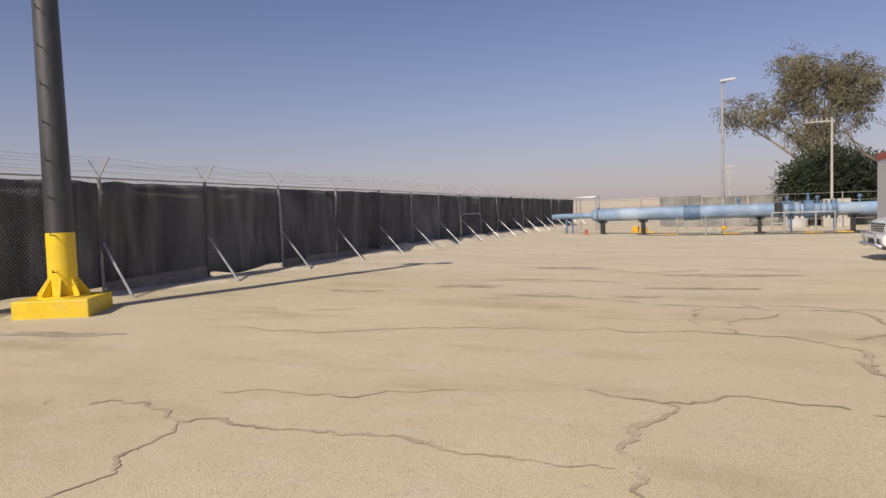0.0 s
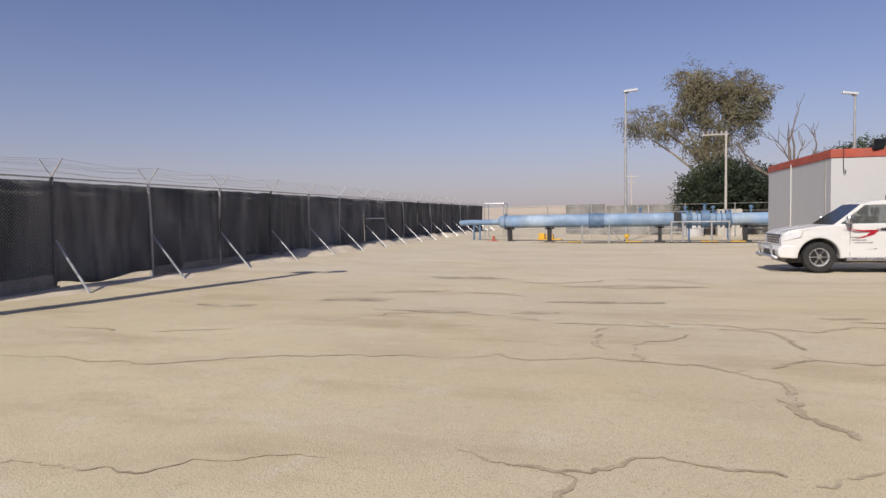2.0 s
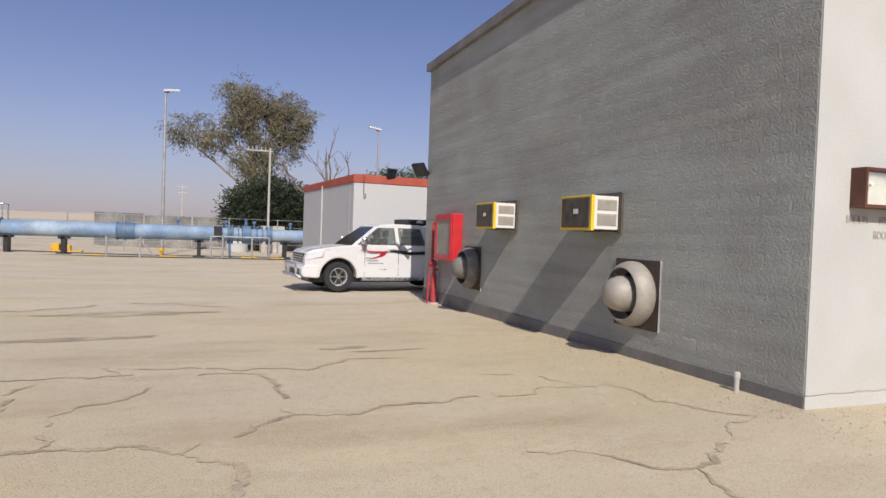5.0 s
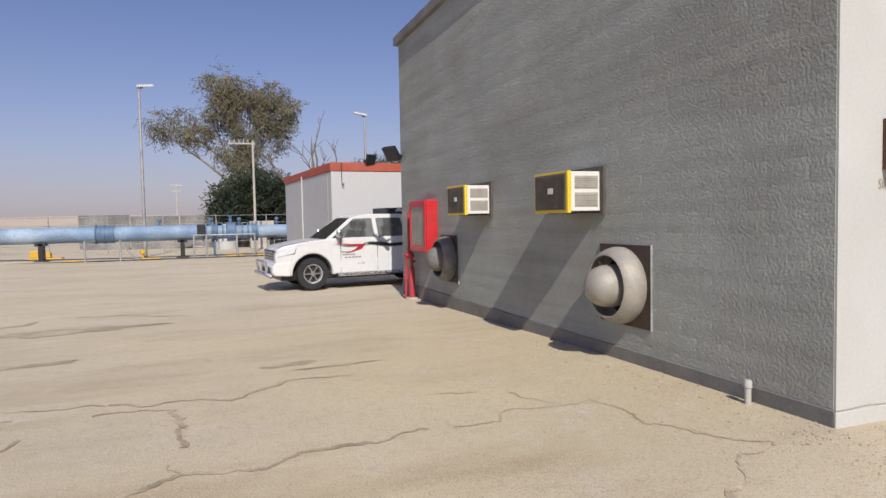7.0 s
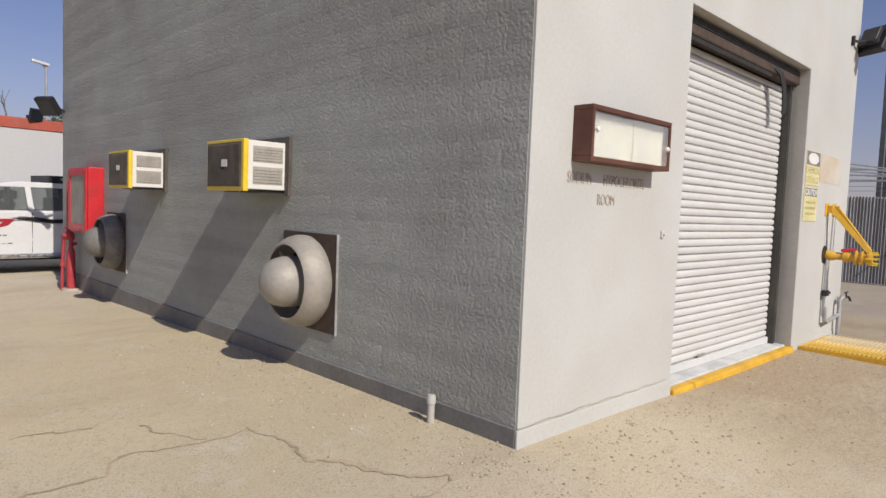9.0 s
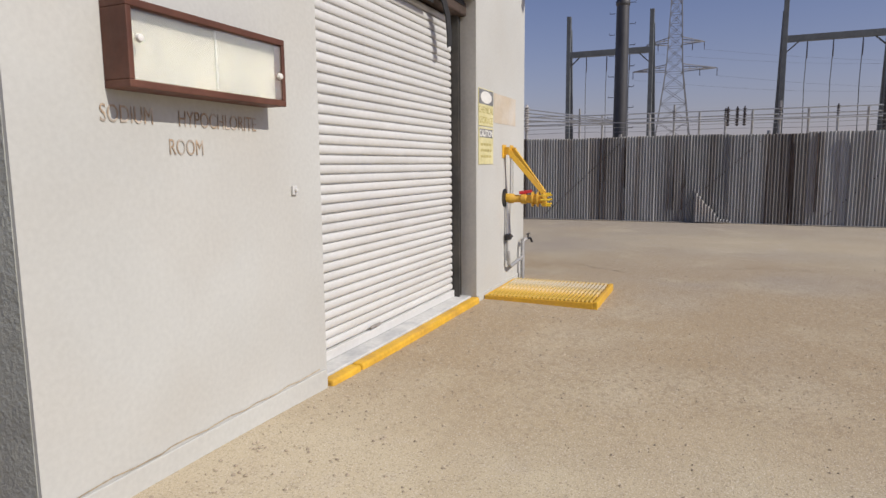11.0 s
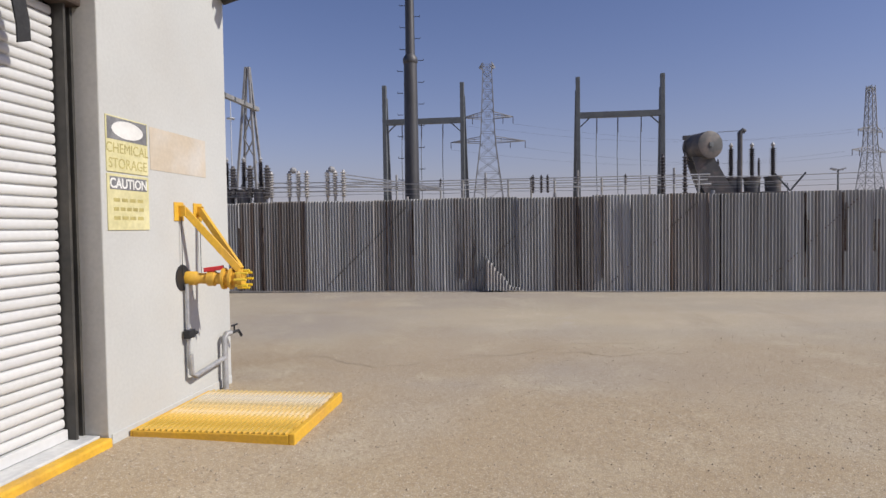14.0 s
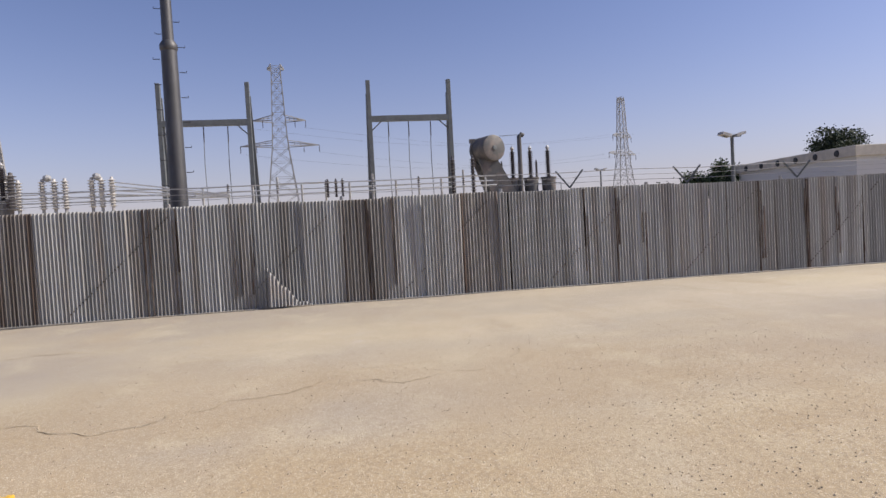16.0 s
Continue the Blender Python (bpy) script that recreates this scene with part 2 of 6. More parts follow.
RUBBER = mat("rubber", (0.022, 0.022, 0.023), 0.8, var=0.3, scale=8, fine=60)
BROWN_PLATE = mat("rust_brown_plate", (0.075, 0.052, 0.04), 0.75, 0.1, var=0.25, scale=4, fine=30, bump=0.2)
ALU = mat("dull_aluminium", (0.36, 0.335, 0.295), 0.6, 0.2, var=0.10, scale=5, fine=30, bump=0.08, tint=(0.42, 0.36, 0.29), tint_scale=3, tint_amount=0.5)
FAN_GREY = mat("dusty_fan_grey", (0.19, 0.18, 0.165), 0.75, 0.1, var=0.2, scale=4, fine=30, tint=(0.30, 0.27, 0.23), tint_scale=2.5)
AC_WHITE = mat("ac_white", (0.74, 0.73, 0.69), 0.55, var=0.06, scale=4, fine=30, tint=(0.55, 0.5, 0.42), tint_scale=4)
AC_BROWN = mat("ac_grille_brown", (0.10, 0.085, 0.072), 0.7, 0.1, var=0.2, scale=6, fine=50)
AC_GREY = mat("ac_louvre_grey", (0.36, 0.335, 0.295), 0.7, var=0.15, scale=6, fine=50)
BOX_BROWN = mat("case_brown", (0.10, 0.036, 0.021), 0.6, var=0.15, scale=5, fine=30, tint=(0.16, 0.07, 0.045), tint_scale=3)
CASE_BACK = mat("case_back", (0.36, 0.34, 0.28), 0.8, var=0.12, scale=3, fine=20, tint=(0.26, 0.255, 0.235), tint_scale=4, tint_amount=0.6)
RED_FADED = mat("faded_red_paint", (0.46, 0.045, 0.055), 0.65, var=0.2, scale=5, fine=40, tint=(0.30, 0.05, 0.05), tint_scale=5, tint_amount=0.8)
RED = mat("red_enamel", (0.56, 0.022, 0.03), 0.42, var=0.12, scale=4, fine=30, tint=(0.42, 0.05, 0.05), tint_scale=3)
RED_BAND = mat("red_band", (0.42, 0.085, 0.05), 0.75, var=0.15, scale=1.5, fine=20, tint=(0.30, 0.10, 0.08))
CABIN_WHITE = mat("cabin_white", (0.53, 0.53, 0.53), 0.7, var=0.05, scale=0.8, fine=15, tint=(0.46, 0.445, 0.41), tint_scale=0.8, tint_amount=0.4)
BLUE_PIPE = mat("blue_pipe", (0.19, 0.285, 0.42), 0.65, var=0.2, scale=1.1, fine=12, tint=(0.36, 0.43, 0.50), tint_scale=0.5, tint_amount=0.7)
BLUE_DARK = mat("blue_dark", (0.10, 0.17, 0.27), 0.6, var=0.2, scale=2, fine=20)
WALL_FAR = mat("far_wall", (0.20, 0.197, 0.19), 0.9, var=0.3, scale=0.7, fine=6, tint=(0.34, 0.32, 0.28))
CONCRETE = mat("concrete", (0.45, 0.42, 0.37), 0.9, var=0.15, scale=1.5, fine=20)
CAR_WHITE = mat("car_white", (0.66, 0.66, 0.66), 0.22, var=0.03, scale=1, fine=10, bump=0.0, tint=(0.70, 0.68, 0.64), tint_scale=1.2)
CAR_BLACK = mat("car_black", (0.018, 0.018, 0.02), 0.35, var=0.2, scale=4, fine=30, bump=0)
CHROME = mat("chrome", (0.62, 0.62, 0.63), 0.3, 1.0, var=0.04, scale=4, fine=20, bump=0)
LENS = mat("lamp_lens", (0.70, 0.71, 0.72), 0.15, 0.2, var=0.1, scale=12, fine=60, bump=0)
CAR_GLASS = mat("car_glass", (0.022, 0.026, 0.03), 0.06, 0.0, var=0.1, scale=2, fine=10, bump=0)
SEAT = mat("seat_cloth", (0.05, 0.05, 0.052), 0.9, var=0.2, scale=6, fine=50)
DECAL_RED = mat("decal_red", (0.36, 0.02, 0.035), 0.4, var=0.1)
DECAL_GREY = mat("decal_grey", (0.16, 0.16, 0.18), 0.5, var=0.1)
CAR_PANE = glass("car_pane", (0.60, 0.63, 0.62))
PANE = glass("pane", (0.92, 0.94, 0.94))
SIGN_WHITE = mat("sign_white", (0.74, 0.73, 0.69), 0.6, var=0.08, scale=4, fine=25)
SIGN_YELLOW = mat("sign_yellow", (0.62, 0.57, 0.30), 0.65, var=0.12, scale=3, fine=25, tint=(0.62, 0.58, 0.38), tint_scale=2.5)
SIGN_BLACK = mat("sign_black", (0.19, 0.19, 0.195), 0.65, var=0.25, scale=5, fine=30, tint=(0.32, 0.32, 0.31), tint_scale=4)
SIGN_FADED = mat("sign_faded", (0.42, 0.36, 0.13), 0.7, var=0.2, scale=8, fine=30)
PATCH = mat("old_notice_ghost", (0.54, 0.46, 0.35), 0.85, var=0.08, scale=2, fine=25, tint=(0.54, 0.505, 0.45), tint_scale=2.2, tint_amount=0.9)
STENCIL = mat("faded_stencil", (0.36, 0.27, 0.19), 0.85, var=0.3, scale=9, fine=40, tint=(0.50, 0.46, 0.41), tint_scale=14, tint_amount=1.0)
CORR = mat("corrugated_steel", (0.33, 0.335, 0.335), 0.6, 0.1, var=0.22, scale=1.2, fine=14, bump=0.08, tint=(0.20, 0.175, 0.155), tint_scale=0.9, tint_amount=0.75, rand=0.24, stretch=(1, 5, 0.16))
CORR_RUST = mat("corrugated_rusty", (0.265, 0.255, 0.245), 0.7, 0.05, var=0.32, scale=1.4, fine=14, bump=0.15, tint=(0.11, 0.072, 0.052), tint_scale=0.9, tint_amount=0.9, rand=0.2, stretch=(1, 9, 0.12))
TRAFO = mat("transformer_grey", (0.09, 0.088, 0.088), 0.6, var=0.12, scale=1, fine=8, tint=(0.21, 0.165, 0.14), tint_scale=0.8, tint_amount=0.7)
PORCELAIN = mat("porcelain_brown", (0.05, 0.042, 0.042), 0.35, var=0.15, scale=3, fine=20)
PORCELAIN_MID = mat("porcelain_mid_grey", (0.15, 0.14, 0.135), 0.4, var=0.15, scale=3, fine=20)
PORCELAIN_PALE = mat("porcelain_grey", (0.46, 0.44, 0.415), 0.4, var=0.15, scale=3, fine=20)
BARK = mat("bark", (0.30, 0.25, 0.19), 0.9, var=0.3, scale=4, fine=25, bump=0.5)
BARK_GREY = mat("dead_bark", (0.15, 0.12, 0.10), 0.9, var=0.25, scale=4, fine=25)
LEAF_GUM = mat("gum_leaf", (0.155, 0.142, 0.085), 0.7, var=0.4, scale=0.8, fine=5, bump=0, tint=(0.20, 0.155, 0.085), tint_scale=0.5)
LEAF_DARK = mat("dark_leaf", (0.028, 0.042, 0.022), 0.7, var=0.4, scale=0.9, fine=6, bump=0, tint=(0.06, 0.075, 0.03), tint_scale=0.7)
LEAF_MID = mat("mid_leaf", (0.06, 0.085, 0.04), 0.7, var=0.4, scale=0.9, fine=6, bump=0)
DUNE = mat("dune", (0.55, 0.46, 0.36), 0.95, var=0.06, scale=0.02, fine=0.2, bump=0)


# ---- mesh building ----
class Mesh:
    def __init__(self):
        self.v, self.f = [], []

    def add(self, verts, faces):
        n = len(self.v)
        self.v += [tuple(p) for p in verts]
        self.f += [tuple(i + n for i in f) for f in faces]
        return self

    def box(self, x0, x1, y0, y1, z0, z1):
        return self.add([(x, y, z) for x in (x0, x1) for y in (y0, y1) for z in (z0, z1)],
                        [(0, 1, 3, 2), (4, 6, 7, 5), (0, 4, 5, 1), (2, 3, 7, 6), (0, 2, 6, 4), (1, 5, 7, 3)])

    def tube(self, pts, r, n=8, r1=None, cap=True):
        """A round bar along points, tapering from r to r1."""
        pts = [Vector(p) for p in pts]
        r1 = r if r1 is None else r1
        verts, faces = [], []
        up = None
        for i, p in enumerate(pts):
            d = (pts[min(i + 1, len(pts) - 1)] - pts[max(i - 1, 0)]).normalized()
            if up is None:
                up = Vector((0, 0, 1)) if abs(d.z) < 0.9 else Vector((1, 0, 0))
            a = d.cross(up).normalized()
            b = a.cross(d)
            up = b
            rr = r + (r1 - r) * i / max(len(pts) - 1, 1)
            for k in range(n):
                t = 2 * math.pi * k / n
                verts.append(p + a * (rr * math.cos(t)) + b * (rr * math.sin(t)))
        for i in range(len(pts) - 1):
            for k in range(n):
                k2 = (k + 1) % n
                faces.append((i * n + k, i * n + k2, (i + 1) * n + k2, (i + 1) * n + k))
        if cap:
            faces += [tuple(range(n))[::-1], tuple((len(pts) - 1) * n + k for k in range(n))]
        return self.add(verts, faces)

    def bar(self, p0, p1, w, h):
        """A flat bar of w x h between two points."""
        p0, p1 = Vector(p0), Vector(p1)
        d = (p1 - p0).normalized()
        up = Vector((0, 0, 1)) if abs(d.z) < 0.95 else Vector((0, 1, 0))
        a = d.cross(up).normalized() * (w / 2)
        b = a.cross(d).normalized() * (h / 2)
        return self.add([p + s * a + t * b for p in (p0, p1) for s in (-1, 1) for t in (-1, 1)],
                        [(0, 1, 3, 2), (4, 6, 7, 5), (0, 4, 5, 1), (2, 3, 7, 6), (0, 2, 6, 4), (1, 5, 7, 3)])

    def lathe(self, prof, org, axis, n=24):
        """A profile of (radius, distance along axis) turned round the axis."""
        axis, org = Vector(axis).normalized(), Vector(org)
        a = axis.orthogonal().normalized()
        b = axis.cross(a)
        verts, faces = [], []
        for r, h in prof:
            for k in range(n):
                t = 2 * math.pi * k / n
                verts.append(org + axis * h + (a * math.cos(t) + b * math.sin(t)) * r)
        for i in range(len(prof) - 1):
            for k in range(n):
                k2 = (k + 1) % n
                faces.append((i * n + k, i * n + k2, (i + 1) * n + k2, (i + 1) * n + k))
        return self.add(verts, faces)

    def prism(self, poly, to3, d0, d1):
        """A flat outline swept from d0 to d1; to3(u, v, d) gives the place."""
        n = len(poly)
        verts = [to3(u, v, d) for d in (d0, d1) for u, v in poly]
        return self.add(verts, [tuple(range(n))[::-1], tuple(range(n, 2 * n))] + [(i, (i + 1) % n, n + (i + 1) % n, n + i) for i in range(n)])

    def data(self, name, material, smooth=False):
        me = bpy.data.meshes.new(name)
        me.from_pydata(self.v, [], self.f)
        bm = bmesh.new()
        bm.from_mesh(me)
        if len(bm.faces) < 20000:
            bmesh.ops.recalc_face_normals(bm, faces=bm.faces)
        bm.to_mesh(me)
        bm.free()
        if smooth:
            me.polygons.foreach_set("use_smooth", [True] * len(me.polygons))
            me.set_sharp_from_angle(angle=radians(38))
        if material:
            me.materials.append(material)
        return me


def part(name, me, material, parent, label="", smooth=False, bevel=0.0, segs=2):
    """One mesh object under a thing or a part."""
    ob = new(name, me if isinstance(me, bpy.types.Mesh) else me.data(name, material, smooth))
    ob.parent = parent
    if bevel:
        mod = ob.modifiers.new("bevel", "BEVEL")
        mod.width, mod.segments, mod.limit_method, mod.angle_limit = bevel, segs, "ANGLE", radians(40)
    return tagged(ob, label)


def thing(name, at, label, category, group="", turn=0.0):
    """An Empty at a thing's base, to hold its parts in their own coordinates."""
    ob = new(name)
    ob.empty_display_size = 0.2
    ob.matrix_basis = pose(*at, 0, 0, turn)
    return tagged(ob, label, category, group)


def single(name, me, material, at, label, category, group="", kind="", smooth=False, bevel=0.0, turn=0.0):
    """A thing of one mesh."""
    ob = new(name, me.data(name, material, smooth))
    ob.matrix_basis = pose(*at, 0, 0, turn)
    if bevel:
        mod = ob.modifiers.new("bevel", "BEVEL")
        mod.width, mod.segments, mod.limit_method, mod.angle_limit = bevel, 2, "ANGLE", radians(40)
    return tagged(ob, label, category, group, kind)


def smooth01(a, b, x):
    t = min(max((x - a) / (b - a), 0), 1)
    return t * t * (3 - 2 * t)


def ground_z(x, y):
    """The yard falls gently to the north and banks up a little against the building's foot."""
    z = -0.08 - 0.12 * smooth01(9, 22, y) * smooth01(-9, 0, x) + 0.06 * smooth01(-7, -10, x) + 0.035 * smooth01(16, 23, x)
    d = math.hypot(max(7.7 - x, 0, x - 15.05), max(8.8 - y, 0, y - 20.1))
    bank = (0.08 - 0.05 * smooth01(8.5, 12, x)) * (1 - 0.6 * smooth01(10, 19, y))
    z += bank * (1 - smooth01(0.1, 1.6, d))
    return z + 0.012 * noise.noise((x * 0.45, y * 0.45, 0)) * (1 - smooth01(60, 90, math.hypot(x, y)))


# ---- ground ----
def ground_lines(lo, hi, step, far):
    a = [lo + i * step for i in range(int((hi - lo) / step) + 1)]
    return [lo - f for f in reversed(far)] + a + [a[-1] + f for f in far]


FAR = [2, 5, 10, 20, 40, 80, 160, 320, 700, 1500, 3000]
gx, gy = ground_lines(-15, 27, 0.3, FAR), ground_lines(-4, 34, 0.3, FAR)
g = Mesh()
nx = len(gx)
g.v = [(x, y, ground_z(x, y)) for y in gy for x in gx]
g.f = [(j * nx + i, j * nx + i + 1, (j + 1) * nx + i + 1, (j + 1) * nx + i) for j in range(len(gy) - 1) for i in range(nx - 1)]
me = bpy.data.meshes.new("ground")
me.from_pydata(g.v, [], g.f)
me.polygons.foreach_set("use_smooth", [True] * len(me.polygons))
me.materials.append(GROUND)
ground = tagged(new("ground", me), "sun-bleached sandy asphalt yard with cracks and drifted sand", "ground", kind="structure")

# ---- plant building ----
BX0, BX1, BY0, BY1, ROOF = 7.7, 15.05, 8.8, 20.09, 5.88
DX0, DX1, DTOP, DZ = 9.85, 13.05, 3.42, 0.03
WT = 0.34


def structure(name, me, material, label, category, bevel=0.0):
    return single(name, me, material, (0, 0, 0), label, category, kind="structure", bevel=bevel)


wall_west = structure("wall_west", Mesh().box(BX0, BX0 + WT, BY0 + 0.02, BY1, -0.6, ROOF - 0.02), GREY_WALL, "grey stucco wall of a plant building over faint block courses", "wall")
south = Mesh().box(BX0 + 0.004, DX0, BY0, BY0 + WT, -0.5, ROOF - 0.02).box(DX1, BX1, BY0, BY0 + WT, -0.5, ROOF - 0.02).box(DX0, DX1, BY0, BY0 + WT, DTOP, ROOF - 0.02)
wall_south = structure("wall_south", south, WHITE_WALL, "white rendered wall with a roller-shutter opening", "wall")
wall_east = structure("wall_east", Mesh().box(BX1 - WT, BX1 - 0.004, BY0 + WT, BY1, -0.5, ROOF - 0.02), WHITE_WALL, "white rendered side wall of the plant building", "wall")
wall_north = structure("wall_north", Mesh().box(BX0 + WT, BX1 - WT, BY1 - WT, BY1 - 0.004, -0.5, ROOF - 0.02), WHITE_WALL, "white rendered rear wall of the plant building", "wall")
structure("roof", Mesh().box(BX0 + 0.02, BX1 - 0.02, BY0 + 0.02, BY1 - 0.02, ROOF - 0.02, ROOF + 0.03), COPING, "flat roof slab of the plant building", "roof")
fascia = Mesh()
for a in ((BX0 - 0.10, BX0 + 0.02, BY0 - 0.1, BY1 + 0.1), (BX1 - 0.02, BX1 + 0.10, BY0 - 0.1, BY1 + 0.1), (BX0 + 0.02, BX1 - 0.02, BY0 - 0.1, BY0 + 0.02), (BX0 + 0.02, BX1 - 0.02, BY1 - 0.02, BY1 + 0.1)):
    fascia.box(*a, ROOF - 0.15, ROOF + 0.05)
structure("trim", fascia, COPING, "dark grey metal coping along the roof edge", "coping", 0.012)
structure("baseboard", Mesh().box(BX0 - 0.022, BX0 - 0.001, BY0 + 0.0, BY1, -0.6, 0.13), PLINTH_GREY, "darker grey painted plinth with dust splashes", "plinth", 0.006)
foot = Mesh().box(BX0 - 0.02, DX0 - 0.02, BY0 - 0.02, BY0 - 0.001, -0.5, 0.12).box(DX1 + 0.03, BX1 - 0.006, BY0 - 0.012, BY0 - 0.001, -0.5, 0.03)
structure("baseboard_south", foot, WHITE_WALL, "white rendered plinth with a hairline crack above", "plinth", 0.006)
crk = Mesh()
px = BX0
random.seed(4)
pz = 0.125
while px < DX0 - 0.1:
    q, qz = px + random.uniform(0.05, 0.14), 0.128 + random.uniform(-0.008, 0.008)
    crk.add([(px, BY0 - 0.005, pz), (q, BY0 - 0.005, qz), (q, BY0 - 0.005, qz + 0.008), (px, BY0 - 0.005, pz + 0.007)], [(0, 1, 2, 3)])
    px, pz = q, qz
part("hairline_crack", crk, CRACK, wall_south, "dark hairline crack")

# reveal, threshold and kerb of the roller door
structure("door_reveal", Mesh().box(DX1 - 0.004, DX1 + 0.0, BY0 + 0.004, BY0 + WT, DZ, DTOP).box(DX0, DX0 + 0.004, BY0 + 0.004, BY0 + WT, DZ, DTOP).box(DX0, DX1, BY0 + 0.004, BY0 + WT, DTOP - 0.004, DTOP), REVEAL, "cream painted door reveal", "reveal")
structure("threshold", Mesh().box(DX0 + 0.0, DX1 - 0.006, BY0 + 0.063, BY0 + WT, -0.5, DZ), KERB_WHITE, "worn white concrete threshold under a roller door", "threshold", 0.01)
kerb = thing("kerb", (0, 0, 0), "yellow painted concrete kerb in two lengths at the door sill", "kerb")
for x0, x1 in ((DX0 + 0.012, DX0 + 0.42), (DX0 + 0.44, DX1 - 0.01)):
    part("kerb_length", Mesh().box(x0, x1, BY0 - 0.045, BY0 + 0.06, -0.4, DZ - 0.010), YELLOW, kerb, bevel=0.018)

# roller door
# rail grey taken near black, with the door gap's shade in the colour
RAIL_SHADED = mat("rail_shaded", (0.06, 0.057, 0.052), 0.6, 0.2, var=0.2, scale=3, fine=20, tint=(0.13, 0.115, 0.095), tint_scale=2)
door = thing("roller_door", (DX0, BY0 + 0.24, DZ), "white steel roller shutter door, closed", "door")
for n, x in (("guide_rail", 0.0), ("guide_rail", DX1 - DX0 - 0.13)):
    part(n, Mesh().box(x + 0.005, x + 0.03, -0.07, 0.09, 0, 3.36).box(x + 0.03, x + 0.125, 0.06, 0.09, 0, 3.36).box(x + 0.10, x + 0.125, -0.05, 0.06, 0, 3.36), RAIL_SHADED, door, "dusty grey steel guide rail, darkened for the shaded gap beside it")
# dark brown box puts the shade of the recess over the slats into colour
part("hood", Mesh().box(0.004, DX1 - DX0 - 0.004, -0.13, 0.06, 3.20, 3.352), BROWN_PLATE, door, "brown drum box, darkened for the shaded recess over the slats", bevel=0.02)
SLAT = Mesh()
prof = [(0.018, 0.0), (0.018, 0.008), (0.000, 0.0105), (-0.006, 0.018), (-0.009, 0.034), (-0.0085, 0.050), (-0.005, 0.064), (0.002, 0.0725), (0.018, 0.0755), (0.018, 0.0775)]
for i, (y, z) in enumerate(prof):
    SLAT.v += [(0.07, y, z), (DX1 - DX0 - 0.14, y, z)]
SLAT.f = [(2 * i, 2 * i + 1, 2 * i + 3, 2 * i + 2) for i in range(len(prof) - 1)]
slat_me = SLAT.data("slat", WHITE_PAINT, True)
for i in range(40):
    s = part("slat", slat_me, None, door)
    s.location = (0, 0.02 + 0.002 * math.sin(i * 2.1), 0.083 + i * 0.0775)
part("bottom_bar", Mesh().box(0.06, DX1 - DX0 - 0.135, -0.012, 0.035, 0.004, 0.083), WHITE_PAINT, door, "white bottom bar", bevel=0.006)
part("pull_handle", Mesh().box(1.05, 1.22, -0.026, -0.012, 0.10, 0.128), GALV_DULL, door, "small steel pull handle", bevel=0.004)
seal = [(2.15, -0.1, 3.26), (2.33, -0.13, 3.28), (2.47, -0.16, 3.22), (2.55, -0.17, 3.08), (2.59, -0.17, 2.90), (2.60, -0.165, 2.78)]
sm = Mesh()
for (x, y, z) in seal:
    sm.v += [(x - 0.055, y, z - 0.02), (x + 0.055, y, z + 0.02), (x + 0.055, y + 0.012, z + 0.02), (x - 0.055, y + 0.012, z - 0.02)]
sm.f = [(4 * i + k, 4 * i + (k + 1) % 4, 4 * i + 4 + (k + 1) % 4, 4 * i + 4 + k) for i in range(len(seal) - 1) for k in range(4)] + [(0, 1, 2, 3), (20, 21, 22, 23)]
part("torn_seal", sm, RUBBER, door, "black rubber seal hanging loose", True)
part("top_seal", Mesh().box(0.1, 2.3, -0.115, -0.10, 3.16, 3.20).box(0.1, 3.1, -0.14, -0.125, 3.30, 3.352), RUBBER, door, "black rubber top seal")

# notice case and stencilled words
case = thing("notice_case", (8.16, BY0, 1.93), "brown wooden notice case with sliding glass doors, wall-mounted and empty", "notice case")
w, d, h = 1.12, 0.16, 0.385
part("carcass", Mesh().box(0, w, -d, 0, 0, 0.035).box(0, w, -d, 0, h - 0.035, h).box(0, 0.03, -d, 0, 0.035, h - 0.035).box(w - 0.03, w, -d, 0, 0.035, h - 0.035), BOX_BROWN, case, bevel=0.005)
part("back_panel", Mesh().box(0.03, w - 0.03, -0.10, -0.08, 0.035, h - 0.035), CASE_BACK, case, "pale dusty back panel")
for x0, x1, y in ((0.03, 0.57, -0.135), (0.55, w - 0.03, -0.144)):
    p = part("glass_door", Mesh().box(x0, x1, y - 0.004, y, 0.04, h - 0.04), PANE, case, "dusty sliding glass pane")
    p.visible_shadow = False
part("knob", Mesh().lathe([(0, 0.03), (0.016, 0.026), (0.02, 0.012), (0.008, 0)], (w - 0.06, -0.150, 0.17), (0, -1, 0), 12), SIGN_WHITE, case, "white knob", True)
part("knob", Mesh().lathe([(0, 0.03), (0.016, 0.026), (0.02, 0.012), (0.008, 0)], (0.07, -0.140, 0.22), (0, -1, 0), 12), SIGN_WHITE, case, "white knob", True)


def letters(name, body, size, at, material, parent, label="", bold=0.0, narrow=1.0):
    """Flat words on the south wall, from the built-in font."""
    cu = bpy.data.curves.new("words", "FONT")
    cu.body, cu.size, cu.extrude, cu.offset = body, size, 0.0006, bold
    cu.align_x = "CENTER"
    tmp = bpy.data.objects.new("words", cu)
    scene.collection.objects.link(tmp)
    m = bpy.data.meshes.new_from_object(tmp.evaluated_get(bpy.context.evaluated_depsgraph_get()))
    bpy.data.objects.remove(tmp)
    for v in m.vertices:
        v.co.x *= narrow
    m.transform(pose(*at, 90, 0, 0))
    m.materials.clear()
    m.materials.append(material)
    return part(name, m, None, parent, label)


